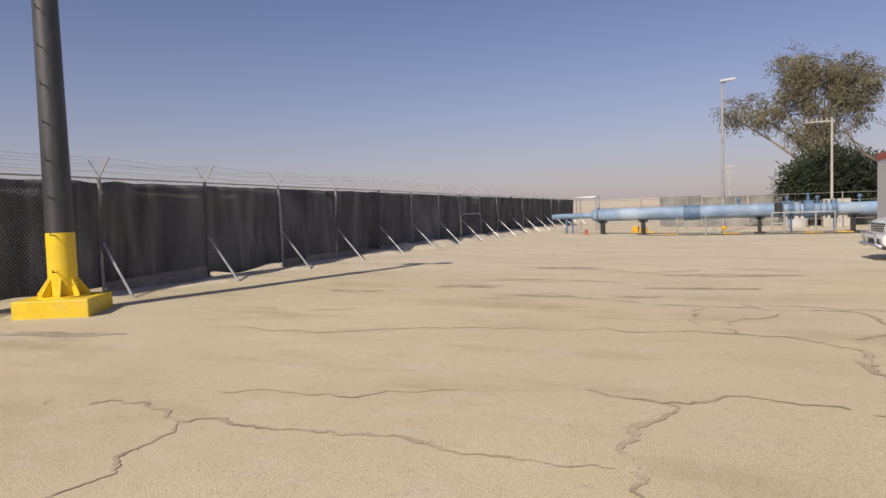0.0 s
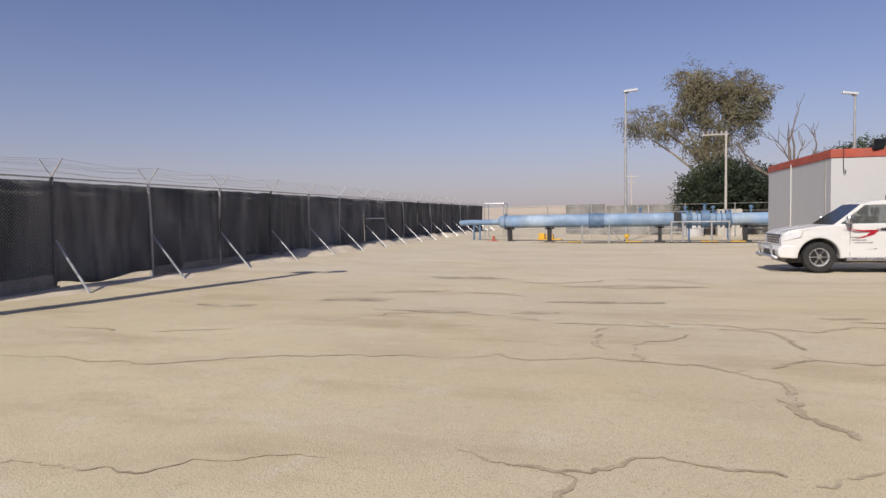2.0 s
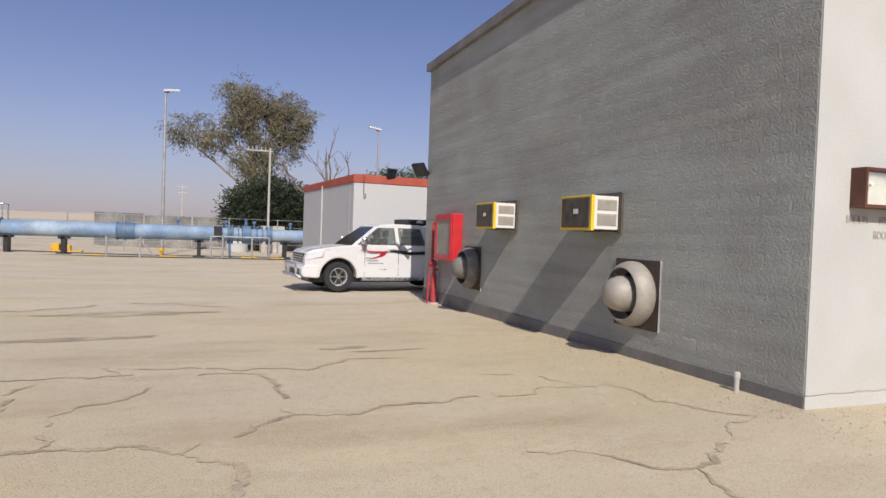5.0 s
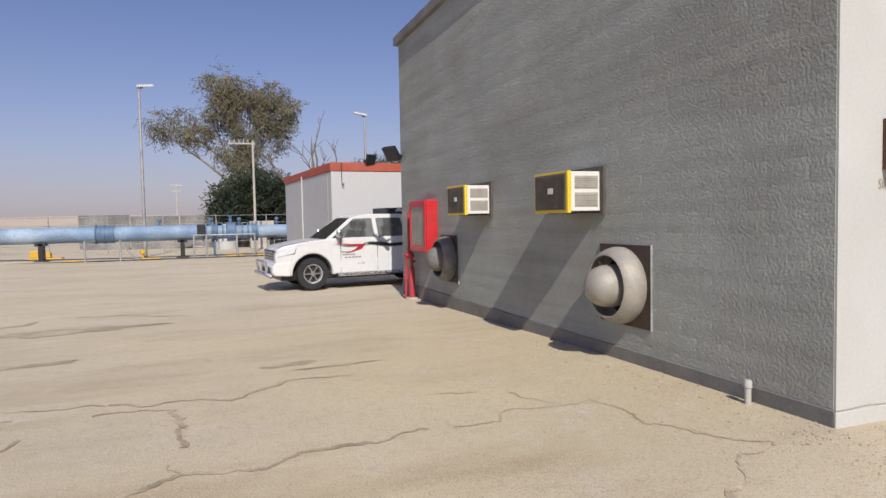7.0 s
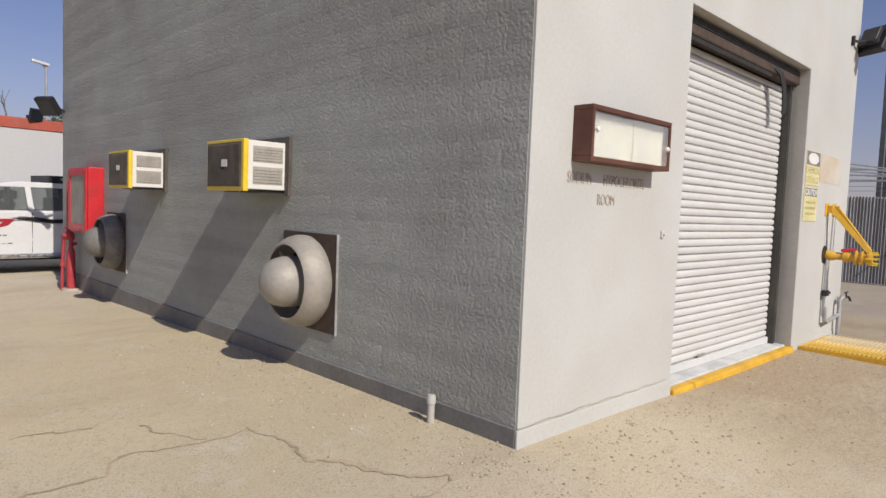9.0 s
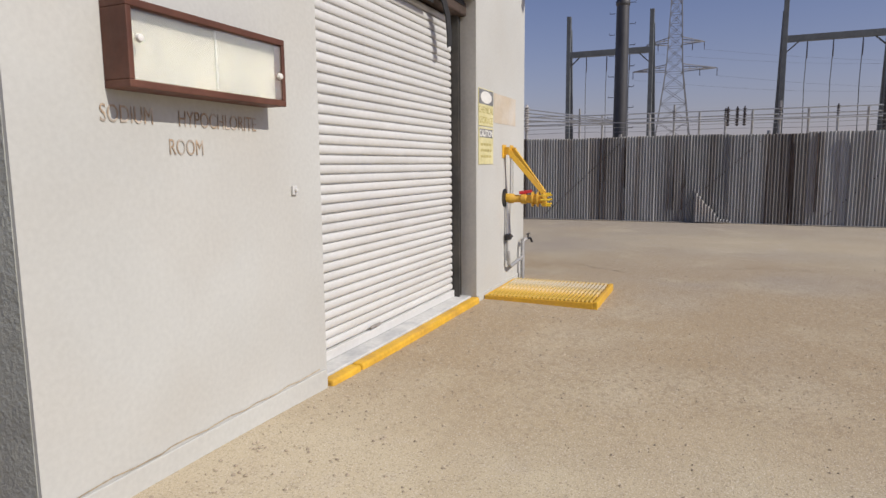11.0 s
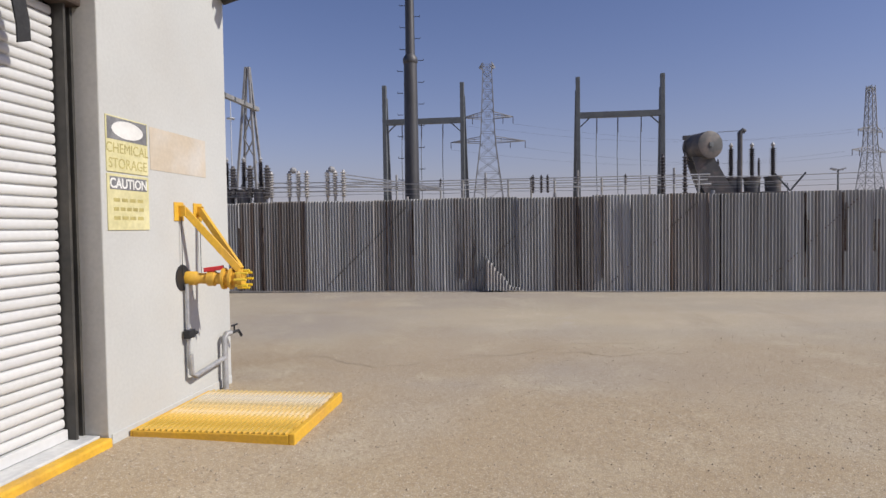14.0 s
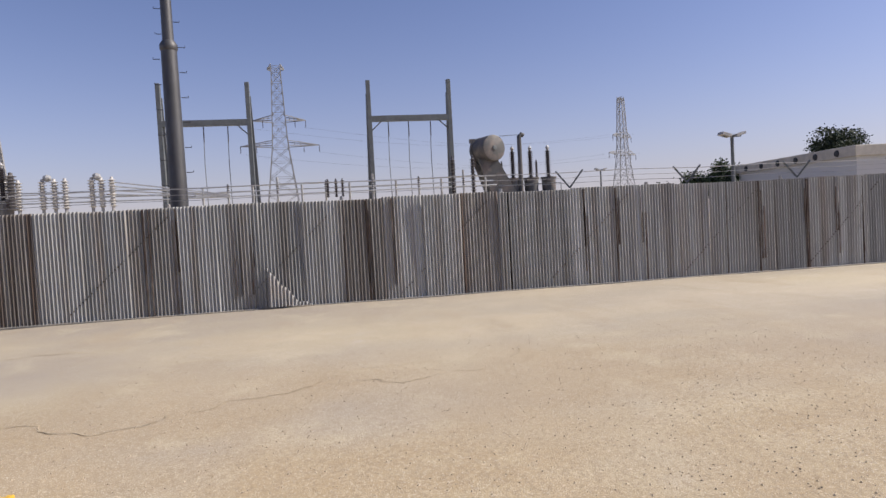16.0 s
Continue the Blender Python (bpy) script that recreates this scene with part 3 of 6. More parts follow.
stencil = thing("stencilled_lettering", (8.0, BY0 - 0.003, 1.6), "faded grey stencilled room name on the white wall", "lettering")
letters("word", "SODIUM", 0.115, (0.27, -0.001, 0.185), STENCIL, stencil, narrow=0.70)
letters("word", "HYPOCHLORITE", 0.115, (0.88, -0.001, 0.185), STENCIL, stencil, narrow=0.72)
letters("word", "ROOM", 0.115, (0.625, -0.001, 0.04), STENCIL, stencil, narrow=0.70)
single("wall_stud", Mesh().box(-0.025, 0.025, -0.018, 0, -0.03, 0.03).tube([(0, -0.018, 0), (0, -0.035, 0)], 0.012, 8), WHITE_PAINT, (9.53, BY0, 1.42), "small white painted stud on the wall beside the shutter", "wall fixing", bevel=0.004)

# signs right of the door
sign = thing("warning_sign", (13.11, BY0, 2.03), "faded yellow and white warning sign with an oval emblem", "sign")
part("board", Mesh().box(0, 0.53, -0.008, 0, 0, 0.43), SIGN_YELLOW, sign, bevel=0.002)
part("header", Mesh().box(0.012, 0.518, -0.0095, -0.008, 0.25, 0.42), SIGN_BLACK, sign, "faded black header")
part("oval", Mesh().prism([(0.265 + 0.20 * math.cos(t * math.pi / 14), 0.335 + 0.07 * math.sin(t * math.pi / 14)) for t in range(28)], lambda u, v, q: (u, q, v), -0.011, -0.0095), SIGN_WHITE, sign, "white oval")
letters("words", "CHEMICAL", 0.112, (0.265, -0.0085, 0.148), SIGN_FADED, sign)
letters("words", "STORAGE", 0.112, (0.265, -0.0085, 0.03), SIGN_FADED, sign)
caution = thing("caution_sign", (13.11, BY0, 1.58), "faded yellow caution sign with a black header", "sign")
part("board", Mesh().box(0, 0.53, -0.008, 0, 0, 0.435), SIGN_YELLOW, caution, bevel=0.002)
part("header", Mesh().box(0.03, 0.50, -0.0095, -0.008, 0.315, 0.415), SIGN_BLACK, caution, "black header")
letters("words", "CAUTION", 0.105, (0.265, -0.0105, 0.328), SIGN_WHITE, caution, bold=0.003)
bars = Mesh()
for r, n in ((0.22, 4), (0.15, 5), (0.08, 4)):
    for i in range(n):
        bars.box(0.07 + i * 0.4 / n, 0.07 + (i + 0.75) * 0.4 / n, -0.0095, -0.008, r, r + 0.028)
tagged(part("small_print", bars, SIGN_FADED, caution, "faded unreadable print"), kind="stuff")
single("old_notice_mark", Mesh().box(0, 0.93, -0.003, -0.001, 0, 0.36), PATCH, (13.68, BY0, 2.09), "pale orange ghost of a removed notice on the white wall", "stain")

# loading arm on the wall
AX = 14.02
arm = thing("filling_arm", (AX, BY0, 1.0), "yellow painted steel filling arm on the wall, rusty at the joints", "pipe fitting")
for x in (0.0, 0.36):
    part("bracket", Mesh().box(x, x + 0.17, -0.012, 0, 0.66, 0.83).box(x + 0.07, x + 0.085, -0.09, -0.012, 0.70, 0.80), YELLOW, arm, bevel=0.004)
    part("cable", Mesh().tube([(x + 0.09, -0.03, 0.68), (x + 0.09, -0.03, 0.14)], 0.004, 5), BLACK, arm, "thin black cable")
part("strut", Mesh().bar((0.10, -0.06, 0.76), (0.27, -0.60, 0.20), 0.042, 0.07), YELLOW, arm, bevel=0.004)
part("strut", Mesh().bar((0.42, -0.06, 0.76), (0.31, -0.60, 0.20), 0.042, 0.07), YELLOW, arm, bevel=0.004)
part("pipe", Mesh().lathe([(0.0, 0.0), (0.065, 0.0), (0.065, 0.12), (0.05, 0.14), (0.05, 0.24), (0.07, 0.25), (0.07, 0.33), (0.055, 0.34), (0.055, 0.42), (0.0, 0.42)], (0.20, 0.0, 0.13), (0.11, -1, -0.02), 20), YELLOW, arm, "yellow pipe", True)
part("flange", Mesh().lathe([(0, 0.42), (0.10, 0.42), (0.10, 0.45), (0.07, 0.452), (0.07, 0.50), (0.10, 0.502), (0.10, 0.53), (0.06, 0.532), (0.06, 0.60), (0.09, 0.602), (0.09, 0.65), (0.0, 0.65)], (0.20, 0.0, 0.13), (0.11, -1, -0.02), 16), YELLOW, arm, "bolted flanges", True)
bolts = Mesh()
for k in range(8):
    t = k * math.pi / 4
    c = Vector((0.262 + 0.08 * math.cos(t), -0.58, 0.115 + 0.08 * math.sin(t)))
    bolts.tube([c, c + Vector((0.01, -0.14, 0))], 0.013, 6)
arm.scale = (0.92, 0.82, 1.0)
tagged(part("bolts", bolts, YELLOW_BRIGHT, arm, "flange bolts"), kind="stuff")
part("lever", Mesh().bar((0.20, -0.22, 0.205), (0.25, -0.42, 0.225), 0.06, 0.04).box(0.20, 0.24, -0.33, -0.27, 0.16, 0.205), RED, arm, "red valve lever", bevel=0.004)
part("wall_sleeve", Mesh().lathe([(0, 0.012), (0.12, 0.012), (0.12, 0)], (0.12, 0.0, 0.14), (0, -1, 0), 18), BLACK, arm, "black wall sleeve")
part("drain", Mesh().tube([(0.14, -0.04, 0.08), (0.14, -0.04, -0.70)], 0.022, 8), GALV, arm, "pale vertical drain pipe", True)
part("drain_valve", Mesh().box(0.08, 0.20, -0.10, -0.02, -0.42, -0.34).tube([(0.14, -0.06, -0.38), (0.24, -0.10, -0.38)], 0.02, 6), BLACK, arm, "black valve", bevel=0.01)

tap = thing("standpipe_tap", (14.78, BY0 - 0.07, ground_z(14.78, 8.7)), "grey galvanised water standpipe with a brass tap", "tap")
part("riser", Mesh().tube([(0, 0, 0), (0, 0, 0.53), (0.03, -0.01, 0.56), (0.09, -0.02, 0.56)], 0.03, 12), GALV_DULL, tap, "", True)
part("branch", Mesh().tube([(-0.02, 0, 0.32), (-0.57, 0.005, 0.265), (-0.63, 0.01, 0.30), (-0.63, 0.02, 0.48)], 0.026, 10), GALV_DULL, tap, "", True)
part("spout", Mesh().tube([(0.09, -0.02, 0.56), (0.19, -0.06, 0.57), (0.22, -0.08, 0.51)], 0.016, 8).tube([(0.14, -0.04, 0.57), (0.14, -0.04, 0.63)], 0.01, 6).tube([(0.10, -0.03, 0.63), (0.19, -0.05, 0.64)], 0.009, 6), BLACK, tap, "dark brass spout", True)

grate = thing("grating_platform", (13.27, 7.42, -0.085), "yellow painted steel grating platform with worn white patch", "grating")
part("frame", Mesh().box(0, 1.25, 0, 0.05, 0, 0.095).box(0, 1.25, 1.34, 1.36, 0, 0.085).box(0, 0.05, 0.05, 1.34, 0, 0.085).box(1.23, 1.25, 0.05, 1.34, 0, 0.085), YELLOW, grate, bevel=0.01)
gb = Mesh().box(0.004, 1.232, -0.0085, 0.0085, 0.055, 0.100).data("bar", YELLOW_WORN)
for i in range(26):
    b = part("bar", gb, None, grate)
    b.location = (0, 0.085 + i * 0.0482, 0.0)
for x in [0.17 + 0.18 * i for i in range(6)]:
    part("cross_rod", Mesh().box(x - 0.006, x + 0.006, 0.05, 1.31, 0.060, 0.082), YELLOW_WORN, grate)
# black sheet paints the deep shade seen between the bars
part("pit_tray", Mesh().box(0.05, 1.2, 0.05, 1.31, 0.0, 0.012), BLACK, grate, "black sheet standing in for the shade between the bars")


# ---- fixtures on the grey wall ----
def window_ac(y, z, group="window air conditioners"):
    """A window unit: brown grille outside, yellow edge, white louvred sides."""
    ac = thing("air_conditioner", (BX0, y, z), "window air conditioner with white louvred side, yellow edge and brown grille", "air conditioner", group)
    D, W, H = 0.47, 0.77, 0.46
    part("casing", Mesh().box(-D + 0.05, 0.0, 0, W, 0.0, H), AC_WHITE, ac, bevel=0.008)
    part("edge_band", Mesh().box(-D, -D + 0.05, -0.012, W + 0.012, -0.02, H + 0.008), YELLOW_BRIGHT, ac, "yellow painted rim", bevel=0.006)
    part("grille", Mesh().box(-D - 0.008, -D, 0.03, W - 0.02, 0.02, H - 0.02), AC_BROWN, ac, "brown coil grille")
    fins = Mesh()
    for i in range(30):
        fins.box(-D - 0.014, -D - 0.008, 0.045 + i * 0.0235, 0.051 + i * 0.0235, 0.03, H - 0.03)
    tagged(part("fin_grille", fins, AC_BROWN, ac), kind="stuff")
    part("name_plate", Mesh().box(-D - 0.018, -D - 0.014, 0.30, 0.42, 0.21, 0.28), AC_WHITE, ac, "small white plate")
    for z0, z1 in ((0.05, 0.215), (0.26, 0.41)):
        part("louvre_panel", Mesh().box(-D + 0.10, -0.06, -0.004, 0.0, z0, z1), AC_GREY, ac, "grey louvred side")
        lv = Mesh()
        for i in range(5):
            lv.box(-D + 0.105, -0.065, -0.010, -0.004, z0 + 0.015 + i * (z1 - z0 - 0.02) / 5, z0 + 0.024 + i * (z1 - z0 - 0.02) / 5)
        tagged(part("louvres", lv, AC_GREY, ac), kind="stuff")
    part("sleeve", Mesh().box(-0.035, 0.0, -0.075, -0.0, -0.05, H + 0.06).box(-0.035, 0, 0.0, W + 0.03, H + 0.01, H + 0.06), AC_BROWN, ac, "dark rough opening frame")
    # solid black strip paints the shade under the casing
    part("sill_gap", Mesh().box(-0.30, 0.0, 0.03, W - 0.03, -0.028, -0.001), BLACK, ac, "black strip standing in for the shade below the casing")
    part("drip", Mesh().tube([(-0.3, 0.4, -0.005), (-0.3, 0.4, -0.06)], 0.01, 6), ALU, ac)
    return ac


window_ac(11.80, 1.68)
window_ac(14.94, 1.69)


def wall_fan(y, z, dusty=False):
    """A cowl fan: brown plate, flared ring and a bullet-shaped nose."""
    f = thing("exhaust_fan", (BX0, y, z), "round aluminium exhaust fan cowl on a brown steel plate", "exhaust fan", "exhaust fans")
    part("plate", Mesh().box(-0.02, -0.002, -0.46, 0.46, -0.45, 0.45), BROWN_PLATE, f, "brown mounting plate", bevel=0.004)
    part("plate_edge", Mesh().box(-0.024, 0.0, -0.468, -0.46, -0.455, 0.455), GALV_DULL, f, "bare metal plate edge")
    part("cowl", Mesh().lathe([(0.40, 0.015), (0.425, 0.05), (0.43, 0.10), (0.42, 0.16), (0.395, 0.22), (0.36, 0.265), (0.345, 0.272), (0.335, 0.262), (0.35, 0.22), (0.37, 0.15), (0.36, 0.08), (0.32, 0.03)], (0, 0, 0), (-1, 0, 0), 40), ALU if not dusty else FAN_GREY, f, "flared cowl ring", True)
    # flat black disc paints the shade inside the cowl
    part("throat", Mesh().lathe([(0.335, 0.035), (0.0, 0.04)], (0, 0, 0), (-1, 0, 0), 32), BLACK, f, "black disc standing in for the shaded recess")
    part("nose", Mesh().lathe([(0.19, 0.10), (0.232, 0.12), (0.238, 0.20), (0.228, 0.30), (0.208, 0.37), (0.168, 0.43), (0.11, 0.468), (0.05, 0.482), (0.0, 0.485)], (0, 0, 0), (-1, 0, 0), 40), ALU if not dusty else FAN_GREY, f, "bullet-shaped nose", True)
    for k in range(4):
        t = math.pi / 4 + k * math.pi / 2
        part("strut", Mesh().bar((-0.17, 0.24 * math.cos(t), 0.24 * math.sin(t)), (-0.17, 0.36 * math.cos(t), 0.36 * math.sin(t)), 0.02, 0.03), ALU, f)
    return f


wall_fan(11.36, 0.845)
wall_fan(16.88, 0.85, True)

reel = thing("fire_hose_cabinet", (BX0, 17.55, 0.93), "red fire hose cabinet with a glazed front on the grey wall", "hose cabinet")
part("body", Mesh().box(-0.24, 0, 0, 1.10, 0.0, 1.08), RED, reel, bevel=0.02)
part("door_frame", Mesh().box(-0.27, -0.24, 0.03, 1.07, 0.03, 0.14).box(-0.27, -0.24, 0.03, 1.07, 0.94, 1.05).box(-0.27, -0.24, 0.03, 0.13, 0.14, 0.94).box(-0.27, -0.24, 0.97, 1.07, 0.14, 0.94), RED, reel, bevel=0.006)
part("window", Mesh().box(-0.252, -0.246, 0.13, 0.97, 0.14, 0.94), CASE_BACK, reel, "dusty pale glazed panel")
hyd = thing("fire_hydrant_post", (7.56, 18.95, ground_z(7.56, 18.95)), "red painted hydrant standpipe with valve wheel and hose outlet", "hydrant")
part("riser", Mesh().lathe([(0.0, 0), (0.07, 0.0), (0.07, 0.62), (0.062, 0.70), (0.035, 0.76), (0.035, 1.0)], (0, 0, 0), (0, 0, 1), 18), RED_FADED, hyd, "thick lower standpipe", True)
part("flange", Mesh().lathe([(0, 0), (0.15, 0), (0.15, 0.035), (0, 0.035)], (0, 0, 0), (0, 0, 1), 16), CONCRETE, hyd, "pale base flange")
part("valve", Mesh().lathe([(0, 0), (0.075, 0), (0.09, 0.03), (0.085, 0.10), (0.05, 0.15), (0, 0.15)], (-0.02, 0.02, 0.90), (0, 0, 1), 14).tube([(0, 0, 0.96), (-0.15, -0.02, 0.98)], 0.04, 10).tube([(-0.02, 0, 0.80), (0.09, 0.02, 0.84)], 0.03, 8), RED_FADED, hyd, "", True)
part("wheel", Mesh().lathe([(0.09, 0), (0.105, 0.012), (0.09, 0.024), (0.075, 0.012), (0.09, 0)], (-0.02, 0, 1.10), (0, 0, 1), 16).tube([(-0.1, 0, 1.11), (0.06, 0, 1.11)], 0.008, 6).tube([(-0.02, 0, 1.02), (-0.02, 0, 1.12)], 0.012, 6), RED_FADED, hyd, "", True)
part("upper_pipe", Mesh().tube([(0.0, 0.16, 0.95), (0.0, 0.16, 1.93), (0.05, 0.10, 1.99), (0.20, -0.1, 2.0)], 0.034, 10), RED_FADED, hyd, "slim red riser", True)
part("drain_pipe", Mesh().tube([(-0.13, 0.05, 0.0), (-0.12, 0.05, 0.55), (-0.10, 0.03, 1.0)], 0.026, 8).lathe([(0, 0), (0.05, 0.01), (0.05, 0.08), (0, 0.09)], (-0.12, 0.05, 0.42), (0, 0, 1), 10), RED_FADED, hyd, "thin dark red drain pipe", True)

stub = single("pipe_stub", Mesh().tube([(0, 0, 0), (0, 0, 0.2)], 0.028, 14).lathe([(0.035, 0.17), (0.035, 0.22), (0.026, 0.235), (0, 0.238)], (0, 0, 0), (0, 0, 1), 14), REVEAL, (7.60, 9.53, -0.03), "white plastic pipe stub rising from the ground", "pipe", smooth=True)


def floodlight(at, turn, tilt=38, label="black floodlight on a wall bracket"):
    f = thing("floodlight", at, label, "floodlight", "floodlights", turn)
    part("bracket", Mesh().box(-0.05, 0.05, 0.0, 0.02, -0.06, 0.06).bar((0, 0, 0), (0, -0.22, 0.02), 0.03, 0.03).box(-0.17, 0.17, -0.25, -0.22, -0.02, 0.02), BLACK, f)
    hd = part("housing", Mesh().prism([(-0.19, -0.18), (0.19, -0.18), (0.19, 0.18), (-0.19, 0.18)], lambda u, v, q: (u, q, v), -0.05, 0.05).prism([(-0.12, -0.12), (0.12, -0.12), (0.12, 0.12), (-0.12, 0.12)], lambda u, v, q: (u, q, v), 0.05, 0.12), BLACK, f, bevel=0.012)
    hd.matrix_basis = pose(0, -0.38, 0.05, tilt, 0, 0)
    ln = part("lens", Mesh().box(-0.165, 0.165, -0.056, -0.05, -0.155, 0.155), CAR_GLASS, hd, "dark glass lens")
    return f


floodlight((14.66, BY0, 4.08), 62, 24).scale = (1.08, 1.08, 1.08)
floodlight((7.72, BY1 - 0.12, 3.1), -60)


# ---- west fence ----
LINK = mat("weathered_wire", (0.24, 0.24, 0.24), 0.7, 0.3, var=0.6, scale=0.5, fine=20, bump=0, tint=(0.45, 0.45, 0.45), tint_scale=0.45, tint_amount=1.0)
def fence_x(y):
    return -11.75 - 0.06 * (y - 10)


fence = thing("chain_link_fence", (0, 0, 0), "chain-link fence backed with dark torn shade net and barbed wire arms", "fence")
random.seed(21)
posts = [3.71 + 3.32 * i for i in range(20)]
lean = [random.uniform(-0.10, 0.10) for _ in posts]
FH = 2.64
for i, y in enumerate(posts):
    x, dz = fence_x(y), ground_z(fence_x(y), y)
    bx = random.uniform(-0.06, 0.06)
    part("post", Mesh().tube([(x, y, dz - 0.1), (x + bx, y + 0.02, 1.1), (x + lean[i], y + 0.03, FH)], 0.042, 8), GALV_DULL if i % 3 else STEEL, fence, smooth=True)
    part("wire_arm", Mesh().bar((x + lean[i], y + 0.03, FH), (x + lean[i] + 0.36, y + 0.03, FH + 0.42), 0.03, 0.03), GALV, fence, "pale angled wire arm")
    part("wire_arm", Mesh().bar((x + lean[i], y + 0.03, FH), (x + lean[i] - 0.36, y + 0.03, FH + 0.42), 0.03, 0.03), GALV, fence, "pale angled wire arm")
    if i >= 1:
        part("brace", Mesh().tube([(x + 0.06, y + 0.02, 1.15 + dz), (x + 1.42, y - 0.35, dz - 0.02)], 0.03, 8), GALV, fence, "galvanised raking brace", True)
for k, (dx, z) in enumerate(((0.34, 0.40), (0.22, 0.27), (0.10, 0.13), (-0.34, 0.40), (-0.22, 0.27), (-0.10, 0.13))):
    pts = []
    for i, y in enumerate(posts):
        pts.append((fence_x(y) + lean[i] + dx, y, FH + z))
        if i < len(posts) - 1:
            pts.append((fence_x(y + 1.75) + (lean[i] + lean[i + 1]) / 2 + dx, y + 1.75, FH + z - random.uniform(0.02, 0.09)))
    part("barbed_wire", Mesh().tube(pts, 0.004, 3), GALV_DULL, fence, "barbed wire strand")
top = [(fence_x(y) + lean[i], y, FH - 0.02) for i, y in enumerate(posts)]
part("top_rail", Mesh().tube(top, 0.022, 6), GALV_DULL, fence)
for i in range(len(posts) - 1):
    y0, y1 = posts[i], posts[i + 1]
    net = Mesh()
    nu, nv = 14, 8
    ph = random.uniform(0, 9)
    for v in range(nv + 1):
        for u in range(nu + 1):
            a = u / nu
            y = y0 + (y1 - y0) * a
            t = v / nv
            z = 0.14 + 0.14 * noise.noise((y * 0.9, ph, 0)) * (1 - t) + (FH - 0.10 - 0.14) * t + 0.05 * noise.noise((y * 1.7, 5, 0)) * t
            x = fence_x(y) - 0.03 + (lean[i] * (1 - a) + lean[i + 1] * a) * t + 0.07 * noise.noise((y * 1.3, z * 0.7, ph)) - 0.03 * math.sin(math.pi * a) * math.sin(math.pi * t)
            net.v.append((x, y, z))
    n1 = nu + 1
    net.f = [(v * n1 + u, v * n1 + u + 1, (v + 1) * n1 + u + 1, (v + 1) * n1 + u) for v in range(nv) for u in range(nu)]
    p = part("shade_net", net, SHADE_NET, fence, "dark sagging shade net", True)
    mod = p.modifiers.new("cloth", "SOLIDIFY")
    mod.thickness = 0.01
    if i % 2 == 0 or i > 3:
        hem = Mesh().add([(fence_x(y0) + 0.02, y0 + 0.05, 0.06), (fence_x(y1) + 0.02, y1 - 0.05, 0.06), (fence_x(y1) - 0.0, y1 - 0.05, 0.30 + 0.05 * math.sin(ph)), (fence_x(y0), y0 + 0.05, 0.26)], [(0, 1, 2, 3)])
        hem.box(fence_x(y0) - 0.10, fence_x(y0) - 0.06, y0, y1, -0.1, 0.08)
        part("net_hem", hem, NET_HEM, fence, "pale frayed hem")
    if i < 10:
        link = Mesh()
        pitch, H = 0.085, FH - 0.18
        n = int((y1 - y0 + H) / pitch)
        for k in range(n):
            for sgn in (1, -1):
                a0 = k * pitch - H
                lo, hi = max(0.0, -a0), min(H, (y1 - y0) - a0)
                if hi > lo:
                    pa, pb = a0 + lo, a0 + hi
                    if sgn < 0:
                        pa, pb = (y1 - y0) - pa, (y1 - y0) - pb
                    q0, q1 = y0 + pa, y0 + pb
                    link.tube([(fence_x(q0) + 0.045 + lean[i] * lo / H, q0, 0.12 + lo), (fence_x(q1) + 0.045 + lean[i] * hi / H, q1, 0.12 + hi)], 0.0026, 3, cap=False)
        tagged(part("chain_link", link, LINK, fence, "woven galvanised wire"), kind="stuff")
# gate frame seen as two rails in one bay
part("gate_rail", Mesh().tube([(fence_x(34) + 0.1, 33.6, 1.5), (fence_x(37) + 0.1, 36.6, 1.5)], 0.03, 6), GALV, fence)

berm = Mesh()
nb = 90
for i in range(nb + 1):
    y = 8 + i * 0.55
    for k, t in enumerate((0.0, 0.25, 0.5, 0.75, 1.0)):
        hgt = (0.10 + 0.30 * smooth01(17, 28, y)) * math.sin(math.pi * (0.15 + 0.85 * t)) * (0.75 + 0.6 * noise.noise((y * 0.8, t * 2, 3)))
        x = fence_x(y) - 0.25 + 1.9 * t * (0.75 + 0.45 * noise.noise((y * 0.5, 7, 0)))
        berm.v.append((x, y, ground_z(x, y) - 0.03 + max(hgt, 0.0) * (1 if 0 < k < 4 else 0)))
berm.f = [(i * 5 + k, i * 5 + k + 1, (i + 1) * 5 + k + 1, (i + 1) * 5 + k) for i in range(nb) for k in range(4)]
single("sand_berm", berm, SAND, (0, 0, 0), "drifted pale sand heaped along the fence foot", "sand", kind="stuff", smooth=True)


